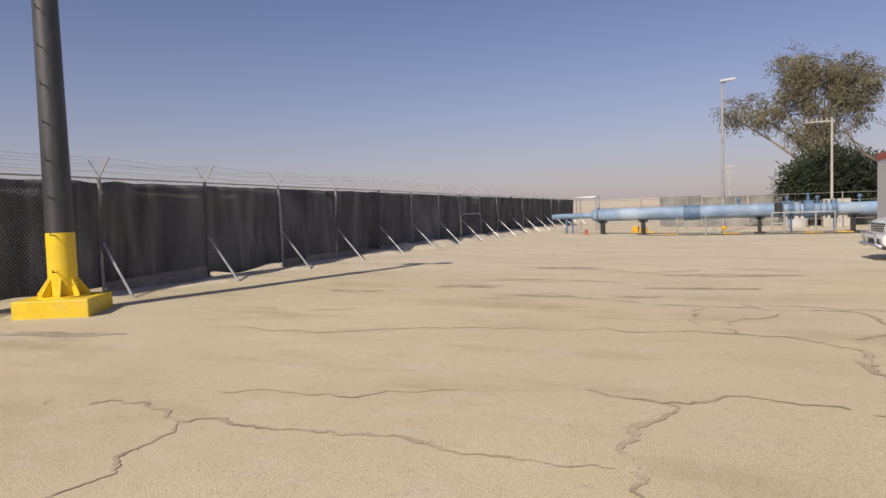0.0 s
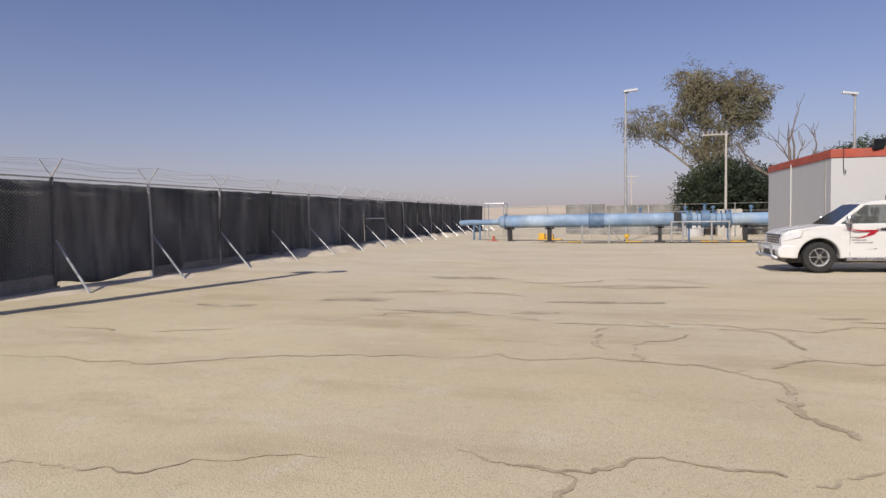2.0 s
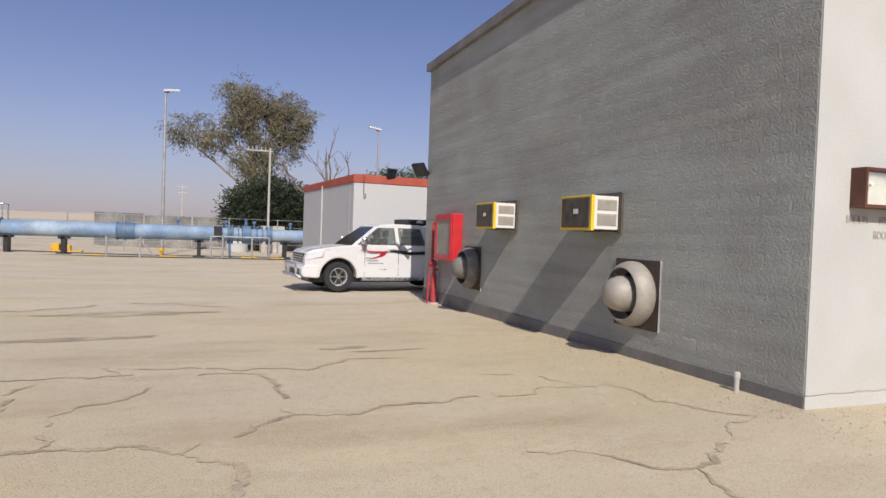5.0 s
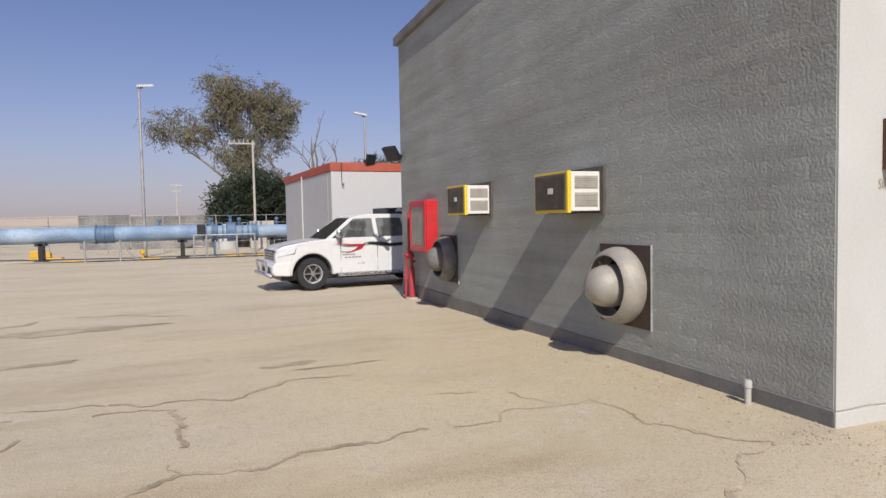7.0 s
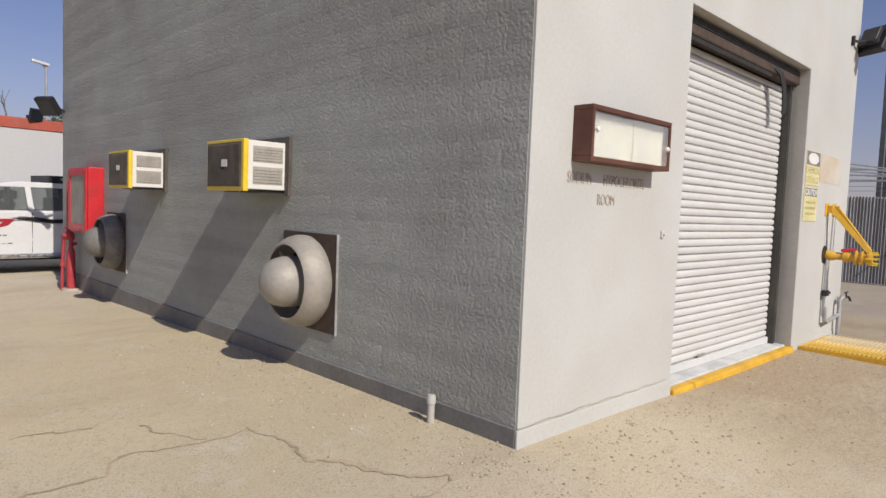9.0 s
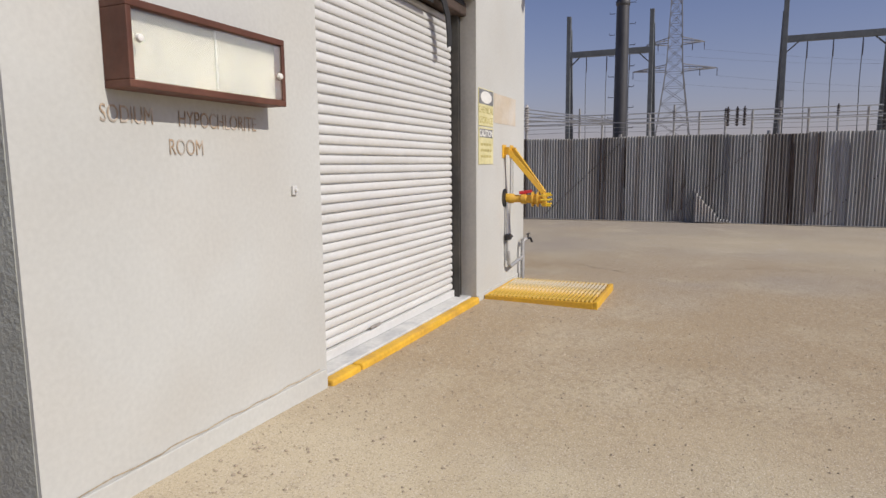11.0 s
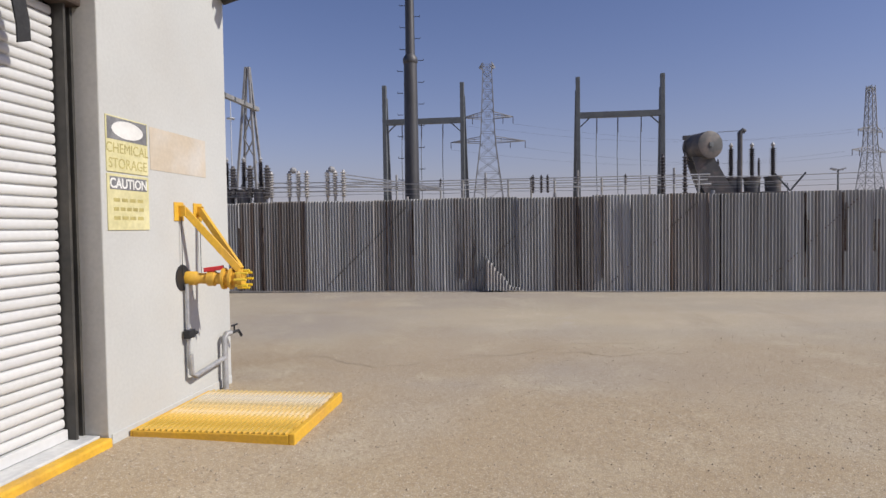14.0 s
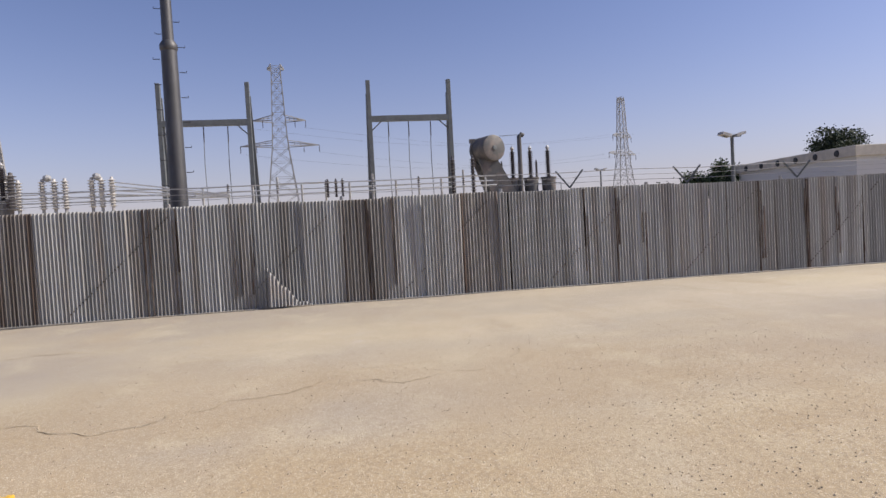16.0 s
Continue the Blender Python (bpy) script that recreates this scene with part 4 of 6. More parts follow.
# ---- tall masts ----
def light_mast(at, base, label, turn=0.0, top=11.4):
    m = thing("light_mast", at, label, "light mast", "tall light masts", turn)
    if base:
        part("footing", Mesh().box(-0.62, 0.62, -0.62, 0.62, -0.1, 0.28), YELLOW_BRIGHT, m, "yellow painted concrete footing", bevel=0.015)
        part("sleeve", Mesh().tube([(0, 0, 0.28), (0, 0, 1.45)], 0.245, 24, 0.24), YELLOW_BRIGHT, m, "yellow painted lower section", True)
        part("base_ring", Mesh().lathe([(0.24, 0), (0.43, 0), (0.43, 0.03), (0.24, 0.03)], (0, 0, 0.28), (0, 0, 1), 24), YELLOW_BRIGHT, m)
        for k in range(8):
            t = k * math.pi / 4 + 0.2
            c, s = math.cos(t), math.sin(t)
            part("gusset", Mesh().prism([(0.235, 0.31), (0.42, 0.31), (0.42, 0.36), (0.25, 0.62), (0.235, 0.62)], lambda u, v, q, c=c, s=s: (u * c - q * s, u * s + q * c, v), -0.012, 0.012), YELLOW_BRIGHT, m)
    z0 = 1.45 if base else 0.0
    part("lower_pole", Mesh().tube([(0, 0, z0), (0, 0, 6.7)], 0.238, 24, 0.20), STEEL, m, "dark grey steel pole", True)
    part("collar", Mesh().lathe([(0.20, 6.58), (0.225, 6.62), (0.225, 6.74), (0.15, 6.86), (0.14, 6.86)], (0, 0, 0), (0, 0, 1), 24), STEEL, m, "", True)
    part("upper_pole", Mesh().tube([(0, 0, 6.8), (0, 0, top)], 0.145, 20, 0.12), STEEL, m, "", True)
    for i in range(int((top - 1.2) / 0.33)):
        z = 0.75 + i * 0.33
        r = 0.23 if z < 6.7 else 0.135
        s = 1 if i % 2 else -1
        part("step_iron", Mesh().tube([(0, s * r, z), (0, s * (r + 0.17), z), (0, s * (r + 0.17), z + 0.045)], 0.011, 5), BLACK, m)
    part("head", Mesh().box(-0.7, 0.7, -0.06, 0.06, top - 0.1, top).box(-0.7, -0.3, -0.3, 0.0, top, top + 0.3).box(0.3, 0.7, -0.3, 0.0, top, top + 0.3), BLACK, m, "crossarm with two floodlights")
    return m


light_mast((-9.85, 8.15, 0.0), True, "tall dark steel light mast with a yellow footing and step irons", 35, 9.3)
light_mast((27.96, 9.19, 0.0), False, "tall dark steel light mast with step irons behind the corrugated fence", 10)

# ---- east corrugated fence ----
EX, EH = 24.68, 2.34
cfence = thing("corrugated_fence", (EX, 0, 0), "weathered grey corrugated steel sheet fence with rust streaks", "fence")
pitch, waves = 0.076, 12
SW = pitch * waves


def sheet_mesh(name, material, bend=0.0):
    m = Mesh()
    prof = [(k * pitch / 8, 0.021 - 0.021 * math.cos(math.pi * k / 4)) for k in range(waves * 8 + 3)]
    rows = (0.0, 0.35, 0.8, 1.2, EH + 0.02)
    for z in rows:
        for y, d in prof:
            m.v.append((-d - bend * max(0, 1 - z / 0.9) ** 1.5 * math.sin(math.pi * min(y / SW, 1)), y, z))
    n = len(prof)
    m.f = [(r * n + k, r * n + k + 1, (r + 1) * n + k + 1, (r + 1) * n + k) for r in range(len(rows) - 1) for k in range(n - 1)]
    return m.data(name, material)


flat, rusty, bent = sheet_mesh("sheet", CORR), sheet_mesh("sheet", CORR_RUST), sheet_mesh("sheet", CORR, 0.06)
random.seed(33)
for i in range(60):
    y = -26 + i * SW
    near = abs(y - 6.3) < SW / 2
    pick = bent if near else (rusty if (random.random() < 0.10 or (y > 10.5 and random.random() < 0.8)) else flat)
    s = part("sheet", pick, None, cfence)
    s.matrix_basis = pose(-0.006 * (i % 2), y, -0.05 + random.uniform(-0.02, 0.02), 0, random.uniform(-0.7, 0.7), random.uniform(-1.1, 1.1))
flap = Mesh()
prof = [(k * pitch / 8, 0.021 - 0.021 * math.cos(math.pi * k / 4)) for k in range(waves * 8 + 3)]
for r in range(5):
    for y, d in prof:
        z = r / 4 * max(0.02, 0.86 * (y / SW) ** 1.6 + 0.10 * noise.noise((y * 5, 1, 0)))
        flap.v.append((-0.045 - d - 0.10 * max(0.0, 1 - z / 0.9), 5.80 + y, z))
flap.f = [(r * len(prof) + k, r * len(prof) + k + 1, (r + 1) * len(prof) + k + 1, (r + 1) * len(prof) + k) for r in range(4) for k in range(len(prof) - 1)]
part("torn_flap", flap, GALV_DULL, cfence, "pale torn flap of sheet at the fence foot")
random.seed(34)
# rust brown for the lap streaks, also the tone of the imitated shadow lines
SEAM_AND_SHADOW = mat("seam_rust_and_shadow", (0.075, 0.05, 0.04), 0.85, 0.1, var=0.35, scale=2, fine=20, tint=(0.2, 0.17, 0.15), tint_scale=1.3, tint_amount=0.8, rand=0.3)
streaks = [-26 + i * SW + random.choice((0.0, pitch * random.randint(1, 7))) for i in range(24)] + [14.6 + 0.8 * i for i in range(14)]
streaks += [13.23, 12.62, 11.41, 9.19, 8.62, 7.39, 7.06, 4.43, 3.86, 1.17, -0.78, -1.63, -2.31]
for y in streaks:
    for k in range(random.randint(2, 4)):
        q, wd = y + random.gauss(0, 0.05), random.choice((0.006, 0.01, 0.016, 0.026))
        hi = EH - random.choice((0.06, 0.06, 0.3, 0.7))
        lo = random.choice((-0.05, -0.05, 0.3, 0.9))
        streak, n = Mesh(), 7
        for j in range(n + 1):
            z, w0 = lo + (hi - lo) * j / n, wd * random.uniform(0.35, 1.1)
            streak.v += [(-0.02, q - w0, z), (-0.050, q - w0 * 0.8, z), (-0.050, q + w0 * 0.8, z), (-0.02, q + w0, z)]
        streak.f = [(4 * j + c, 4 * j + c + 1, 4 * j + c + 5, 4 * j + c + 4) for j in range(n) for c in range(3)]
        part("rust_streak", streak, SEAM_AND_SHADOW, cfence, "dark rust streak down a lap joint")
# slanting shadow lines across the sheets, imitated by rows of small dark boxes
for k in range(9):
    ya, yb = 10.8 - 3.55 * k, 9.2 - 3.55 * k
    # the boxes in bolts make up one painted shadow line
    bolts = Mesh()
    n = 34
    for j in range(n):
        if random.random() < 0.8:
            t = j / (n - 1)
            y, z = ya + (yb - 0.45 - ya) * t, 0.15 + 1.95 * t
            bolts.box(-0.054, -0.02, y - 0.010, y + 0.010, z - 0.014, z + 0.014)
    tagged(part("bolt_row", bolts, SEAM_AND_SHADOW, cfence, "slanting row of small dark boxes imitating a cast shadow line"), kind="stuff")
part("back_rail", Mesh().box(0.03, 0.08, -26, 30, 0.5, 0.56).box(0.03, 0.08, -26, 30, 1.9, 1.96), GALV_DULL, cfence)
for i in range(15):
    y = -25 + 3.75 * i
    part("post", Mesh().tube([(0.12, y, -0.1), (0.12, y, EH + 0.05)], 0.045, 8), GALV_DULL, cfence)
for k in range(8):
    y = -0.5 - 3.12 * k
    for s in (-1, 1):
        part("wire_arm", Mesh().bar((0.12, y, EH), (0.12 + s * 0.12, y + s * 0.30, EH + 0.42), 0.04, 0.04), GANTRY, cfence, "dark angled wire arm")
for k, (dy, z) in enumerate(((-0.1, 0.38), (0, 0.26), (0.1, 0.14), (0.05, 0.40))):
    pts = [(0.12 + dy, -26 + 2 * i, EH + z - (0.03 if i % 2 else 0)) for i in range(28)]
    part("barbed_wire", Mesh().tube(pts, 0.006, 3), GALV_DULL, cfence, "barbed wire strand")
# added strip that draws a dark line along the fence foot
structure("ground_beam", Mesh().box(EX - 0.12, EX + 0.2, -26, 30, -0.5, -0.02), PLINTH_GREY, "low dark strip added along the fence foot", "kerb", 0.01)


# ---- blue pipeline ----
PY, PZ, PR = 42.0, 1.13, 0.40
gzp = ground_z(0, PY)
line = thing("blue_pipeline", (0, PY, gzp), "large blue painted water pipeline on low supports", "pipeline")
pz = PZ - gzp
part("main_pipe", Mesh().tube([(-7.4, 0, pz), (3.0, 0, pz)], PR, 32), BLUE_PIPE, line, "", True)
part("end_cap", Mesh().lathe([(PR, 0.0), (PR * 0.93, 0.16), (PR * 0.7, 0.27), (0.16, 0.33)], (-7.4, 0, pz), (-1, 0, 0), 32), BLUE_PIPE, line, "domed end cap", True)
part("header_pipe", Mesh().tube([(-7.5, 0, pz - 0.02), (-9.6, 0.2, pz - 0.02), (-10.4, 0.6, pz - 0.05)], 0.17, 16), BLUE_PIPE, line, "smaller blue header", True)
part("far_pipe", Mesh().tube([(3.0, 0, pz - 0.02), (18, 0, pz - 0.02)], PR * 0.9, 32), BLUE_PIPE, line, "", True)
for x in (-7.3, -2.1, -1.7, 3.0, 3.15, 3.7, 4.0, 5.0, 5.3, 5.8):
    part("flange", Mesh().lathe([(PR, 0), (PR + 0.09, 0), (PR + 0.09, 0.07), (PR, 0.07)], (x, 0, pz), (1, 0, 0), 28), BLUE_DARK, line)
part("sleeve_clamp", Mesh().lathe([(PR, 0), (PR + 0.05, 0), (PR + 0.05, 0.8), (PR, 0.8)], (-2.0, 0, pz), (1, 0, 0), 28), BLUE_DARK, line, "dark clamp sleeve", True)
part("valve_body", Mesh().lathe([(0.3, 0), (0.5, 0.06), (0.52, 0.3), (0.5, 0.5), (0.3, 0.55)], (4.2, 0, pz), (1, 0, 0), 20).tube([(4.45, 0, pz + 0.4), (4.45, 0, pz + 0.85)], 0.09, 10).lathe([(0.2, 0), (0.23, 0.02), (0.2, 0.04)], (4.45, 0, pz + 0.85), (0, 0, 1), 16), BLUE_DARK, line, "gate valve with handwheel", True)
for x in (0.9, 3.4, 4.9, 6.9):
    part("air_valve", Mesh().tube([(x, 0, pz + PR - 0.05), (x, 0, pz + PR + 0.22)], 0.06, 8).lathe([(0, 0), (0.11, 0.01), (0.12, 0.10), (0.06, 0.16), (0, 0.16)], (x, 0, pz + PR + 0.2), (0, 0, 1), 12), BLUE_DARK, line, "small air valve", True)
for x in (3.45, 5.55):
    part("spool", Mesh().lathe([(PR + 0.02, 0), (PR + 0.13, 0.01), (PR + 0.13, 0.09), (PR + 0.02, 0.10), (PR + 0.02, 0.22), (PR + 0.13, 0.23), (PR + 0.13, 0.31), (PR + 0.02, 0.32)], (x, 0, pz), (1, 0, 0), 28), BLUE_DARK, line, "bolted dark flange pair", True)
    part("drain", Mesh().tube([(x + 0.15, -0.1, pz - PR), (x + 0.15, -0.1, 0.25), (x + 0.15, -0.5, 0.15)], 0.06, 8), BLUE_DARK, line)
part("junction_box", Mesh().box(2.75, 3.15, -0.62, -0.45, pz - 0.15, pz + 0.42), BLACK, line, "black control box", bevel=0.02)
for x, k in ((-7.0, 0), (-4.5, 0), (2.0, 0), (6.6, 0)):
    part("saddle", Mesh().box(x - 0.30, x + 0.30, -0.4, 0.4, 0, 0.10).box(x - 0.10, x + 0.10, -0.3, 0.3, 0.10, pz - PR + 0.02).box(x - 0.24, x + 0.24, -0.3, 0.3, pz - PR - 0.10, pz - PR + 0.06), BLACK, line, "black steel saddle", bevel=0.01)
for x in (-9.4, -9.0):
    part("leg", Mesh().tube([(x, 0.15, 0), (x, 0.15, pz - 0.1)], 0.06, 8), BLUE_DARK, line)
rails = thing("pipe_guard_posts", (0, PY - 1.6, gzp), "grey steel guard posts with yellow feet before the pipeline", "guard rail")
for x in (-2.35, -0.8, 2.6, 3.2, 4.7, 5.6):
    part("post", Mesh().tube([(x, 0, 0), (x, 0, 1.05 if x < 2 else 1.25)], 0.05, 8), GALV_DULL, rails)
for x in (-2.8, 0.55, 4.6, 6.0):
    part("foot", Mesh().box(x - 0.45, x + 0.45, 0.1, 0.45, 0, 0.12), YELLOW, rails, "yellow painted foot", bevel=0.02)
for bar_pts in ([(-2.35, 0, 1.0), (-2.0, 0.8, 1.02)], [(2.6, 0, 0.62), (3.2, 0, 0.62)], [(2.6, 0, 1.2), (5.6, 0, 1.2)]):
    part("crossbar", Mesh().tube(bar_pts, 0.03, 8), GALV_DULL, rails)
part("ground_pipe", Mesh().tube([(-6.5, 0.1, 0.05), (7, -0.1, 0.05)], 0.035, 6), BLACK, rails, "thin black ground pipe")
part("brace", Mesh().bar((-0.8, 0, 0.9), (-0.1, 0.3, 0.05), 0.04, 0.04), GALV_DULL, rails)
yel = thing("yellow_pump", (-5.6, PY + 2.4, gzp), "yellow pump skid behind the pipeline", "pump")
part("frame", Mesh().box(-0.1, 1.5, 0, 0.7, 0, 0.12), YELLOW, yel, bevel=0.01)
part("casing", Mesh().box(0, 0.4, 0.1, 0.6, 0.12, 0.5).box(0.5, 0.95, 0.15, 0.55, 0.12, 0.42), YELLOW, yel, bevel=0.04)
valve = thing("small_valve", (0.15, PY - 0.9, gzp), "small yellow valve on a stem", "valve")
part("stem", Mesh().tube([(0, 0, 0), (0, 0, 0.5)], 0.05, 8), YELLOW, valve)
part("body", Mesh().lathe([(0, 0), (0.13, 0.02), (0.16, 0.1), (0.13, 0.2), (0, 0.22)], (0, 0, 0.3), (0, 0, 1), 12), YELLOW, valve, "", True)
hyd2 = thing("red_valve", (-7.9, PY - 0.7, gzp), "small weathered red valve on the ground pipework", "valve")
part("body", Mesh().tube([(0, 0, 0), (0, 0, 0.45)], 0.08, 10).tube([(-0.5, 0, 0.12), (0.3, 0, 0.12)], 0.05, 8), RED_BAND, hyd2, "", True)


# ---- street lamps and poles to the north ----
def street_lamp(at, h, turn, label):
    s = thing("street_lamp", at, label, "street lamp", "street lamps", turn)
    part("pole", Mesh().tube([(0, 0, 0), (0, 0, h)], 0.10, 12, 0.055), GALV_DULL, s, "", True)
    part("head", Mesh().prism([(-0.12, -0.16), (0.75, -0.10), (0.75, 0.10), (-0.12, 0.16)], lambda u, v, q: (u, v, h + q + 0.12 * u), 0.0, 0.14), LENS, s, "pale lamp head", bevel=0.03)
    part("arm", Mesh().tube([(0, 0, h - 0.1), (0.2, 0, h + 0.03)], 0.05, 8), GALV_DULL, s)
    for i in range(6):
        part("step", Mesh().bar((0, 0, 2.0 + i * 0.6), (0.18 if i % 2 else -0.18, 0, 2.0 + i * 0.6), 0.02, 0.02), GALV_DULL, s)
    return s


street_lamp((0.0, 44.2, -0.2), 9.3, 12, "tall grey street lamp with a pale head behind the pipeline")
street_lamp((13.0, 46.0, -0.2), 8.5, 195, "tall grey street lamp seen above the cabin roof")
tpole = thing("aerial_pole", (6.05, 46.5, -0.2), "slim pale pole with a short crossarm of insulators", "pole")
part("pole", Mesh().tube([(0, 0, 0), (0, 0, 6.85)], 0.09, 10, 0.06), CONCRETE, tpole, "", True)
part("crossarm", Mesh().box(-1.45, 0.15, -0.05, 0.05, 6.6, 6.68), CONCRETE, tpole)
for i in range(5):
    part("insulator", Mesh().tube([(-1.35 + i * 0.27, 0, 6.68), (-1.35 + i * 0.27, 0, 6.88)], 0.03, 6), PORCELAIN_PALE, tpole)
dpole = thing("distant_pole", (-1.5, 120, 0), "distant utility pole with a double crossarm", "pole")
part("pole", Mesh().tube([(0, 0, 0), (0, 0, 8.4)], 0.13, 8, 0.1), CONCRETE, dpole)
part("crossarm", Mesh().box(-0.9, 0.9, -0.06, 0.06, 7.9, 8.05).box(-0.7, 0.7, -0.06, 0.06, 6.9, 7.05), CONCRETE, dpole)

# ---- cabin ----
cab = thing("site_cabin", (7.28, 27.0, -0.2), "white steel site cabin with a red roof band, on blocks", "cabin", turn=4.4)
part("panel_wall", Mesh().box(0, 12, 0, 8.1, 0.45, 3.50), CABIN_WHITE, cab, "white steel panels", bevel=0.02)
part("roof_band", Mesh().box(-0.03, 12.03, -0.03, 8.13, 3.50, 3.77), RED_BAND, cab, "faded red roof band", bevel=0.015)
part("roof_sheet", Mesh().box(0.02, 11.98, 0.02, 8.08, 3.77, 3.80), RED_BAND, cab)
part("base_frame", Mesh().box(0.02, 11.98, 0.02, 8.08, 0.25, 0.45), BLACK, cab)
for x in (0.4, 5.5, 11.4):
    for y in (0.3, 4.0, 7.6):
        part("block", Mesh().box(x - 0.2, x + 0.2, y - 0.2, y + 0.2, 0, 0.25), CONCRETE, cab)
for y in (0.5, 4.6):
    part("corner_post", Mesh().box(-0.012, 0.0, y, y + 0.07, 0.45, 3.5), CONCRETE, cab, "grey panel joint")
part("conduit", Mesh().tube([(-0.04, 4.45, 0.6), (-0.04, 4.45, 3.6)], 0.03, 6), CABIN_WHITE, cab)
part("cable_loop", Mesh().tube([(0.35, -0.05, 3.78), (0.35, -0.07, 3.2), (0.37, -0.07, 2.98), (0.42, -0.06, 2.95), (0.42, -0.05, 3.1)], 0.012, 6), BLACK, cab, "dangling black cable", True)
floodlight((8.55, 27.35, 3.66), 20, 20, "black floodlight standing on the cabin roof edge").scale = (0.95, 0.95, 0.95)

# ---- pickup ----
truck = thing("pickup_truck", (5.76, 23.0, -0.17), "white double-cab pickup truck with red and black side graphics, parked", "pickup truck", turn=186)
truck.scale = (1.045, 1.045, 1.045)


def arc(cx, cz, r, a0, a1, n):
    return [(cx + r * math.cos(radians(a0 + (a1 - a0) * i / n)), cz + r * math.sin(radians(a0 + (a1 - a0) * i / n))) for i in range(n + 1)]


side = [(0.86, 0.42), (0.90, 0.62), (0.90, 0.90), (0.85, 1.03), (0.70, 1.105), (0.30, 1.175), (0.0, 1.215), (-0.35, 1.25), (-0.60, 1.27), (-2.95, 1.29), (-2.98, 1.22), (-4.28, 1.22), (-4.32, 0.62), (-4.20, 0.50)]
side += [(-3.085 - 0.50, 0.45)] + arc(-3.085, 0.40, 0.50, 180, 0, 14)[1:] + [(-2.5, 0.36), (-0.60, 0.36)] + arc(0, 0.40, 0.50, 185, -5, 14) + [(0.62, 0.40)]
HW = 0.88


def body_y(x, z, q):
    k = 1.0 - 0.11 * smooth01(0.3, 0.95, x) - 0.05 * smooth01(0.95, 1.3, z) - 0.03 * smooth01(0.6, 0.3, z)
    return q * k


part("body", Mesh().prism(side, lambda u, v, q: (u, body_y(u, v, q), v), -HW, HW), CAR_WHITE, truck, "white bodywork", True, 0.05, 3)


def gh_y(z, q):
    return q * (0.93 - 0.20 * smooth01(1.2, 1.95, z))


def roof_line(u, v, q):
    return (u, gh_y(v, q), v)


part("roof", Mesh().prism([(-1.06, 1.775), (-1.26, 1.835), (-1.55, 1.875), (-2.45, 1.865), (-2.68, 1.81), (-2.70, 1.76), (-1.10, 1.745)], roof_line, -HW, HW), CAR_WHITE, truck, "white cab roof", True, 0.03, 3)
for s in (1, -1):
    part("front_pillar", Mesh().prism([(-0.32, 1.22), (-1.06, 1.785), (-1.16, 1.77), (-0.47, 1.22)], lambda u, v, q: (u, s * (gh_y(v, HW) + q), v), -0.07, 0.0), CAR_WHITE, truck, "", False, 0.012)
    part("middle_pillar", Mesh().prism([(-1.66, 1.24), (-1.63, 1.78), (-1.74, 1.78), (-1.78, 1.24)], lambda u, v, q: (u, s * (gh_y(v, HW) + q), v), -0.06, 0.0), CAR_WHITE, truck, "", False, 0.01)
    part("rear_pillar", Mesh().prism([(-2.58, 1.24), (-2.44, 1.78), (-2.68, 1.80), (-2.92, 1.24)], lambda u, v, q: (u, s * (gh_y(v, HW) + q), v), -0.09, 0.0), CAR_WHITE, truck, "", False, 0.015)
part("rear_screen", Mesh().add([(-2.90, -0.74, 1.25), (-2.90, 0.74, 1.25), (-2.68, 0.62, 1.79), (-2.68, -0.62, 1.79), (-2.87, -0.74, 1.25), (-2.87, 0.74, 1.25), (-2.65, 0.62, 1.79), (-2.65, -0.62, 1.79)], [(0, 3, 2, 1), (4, 5, 6, 7), (0, 1, 5, 4), (1, 2, 6, 5), (2, 3, 7, 6), (3, 0, 4, 7)]), CAR_GLASS, truck, "dark rear screen")


def window_panel(name, poly, label, off=0.006):
    for s in (1, -1):
        part(name, Mesh().prism(poly, lambda u, v, q: (u, s * (gh_y(v, HW) + q), v), off - 0.022, off - 0.012), CAR_PANE, truck, label)


window_panel("front_side_window", [(-0.52, 1.28), (-1.13, 1.76), (-1.64, 1.79), (-1.67, 1.28)], "clear front side window")
window_panel("rear_side_window", [(-1.77, 1.29), (-1.73, 1.77), (-2.46, 1.77), (-2.62, 1.29)], "dark rear side window")
part("windscreen", Mesh().add([(-0.36, -0.77, 1.245), (-0.36, 0.77, 1.245), (-1.09, 0.65, 1.785), (-1.09, -0.65, 1.785), (-0.33, -0.77, 1.24), (-0.33, 0.77, 1.24), (-1.065, 0.65, 1.78), (-1.065, -0.65, 1.78)], [(0, 1, 2, 3), (4, 7, 6, 5), (0, 4, 5, 1), (1, 5, 6, 2), (2, 6, 7, 3), (3, 7, 4, 0)]), CAR_GLASS, truck, "dark raked windscreen")
part("dashboard", Mesh().prism([(-0.48, 1.24), (-0.54, 1.29), (-0.85, 1.31), (-0.9, 1.24)], lambda u, v, q: (u, q, v), -0.70, 0.70), CAR_BLACK, truck, "black dashboard", bevel=0.02)
for y in (0.40, -0.40):
    part("seat_back", Mesh().prism([(-1.26, 1.2), (-1.40, 1.46), (-1.50, 1.46), (-1.46, 1.2)], lambda u, v, q: (u, y + q, v), -0.24, 0.24), SEAT, truck, "dark seat back", bevel=0.03)
    part("headrest", Mesh().box(-1.54, -1.42, y - 0.13, y + 0.13, 1.50, 1.69).box(-1.49, -1.46, y - 0.06, y + 0.06, 1.44, 1.52), SEAT, truck, bevel=0.03)
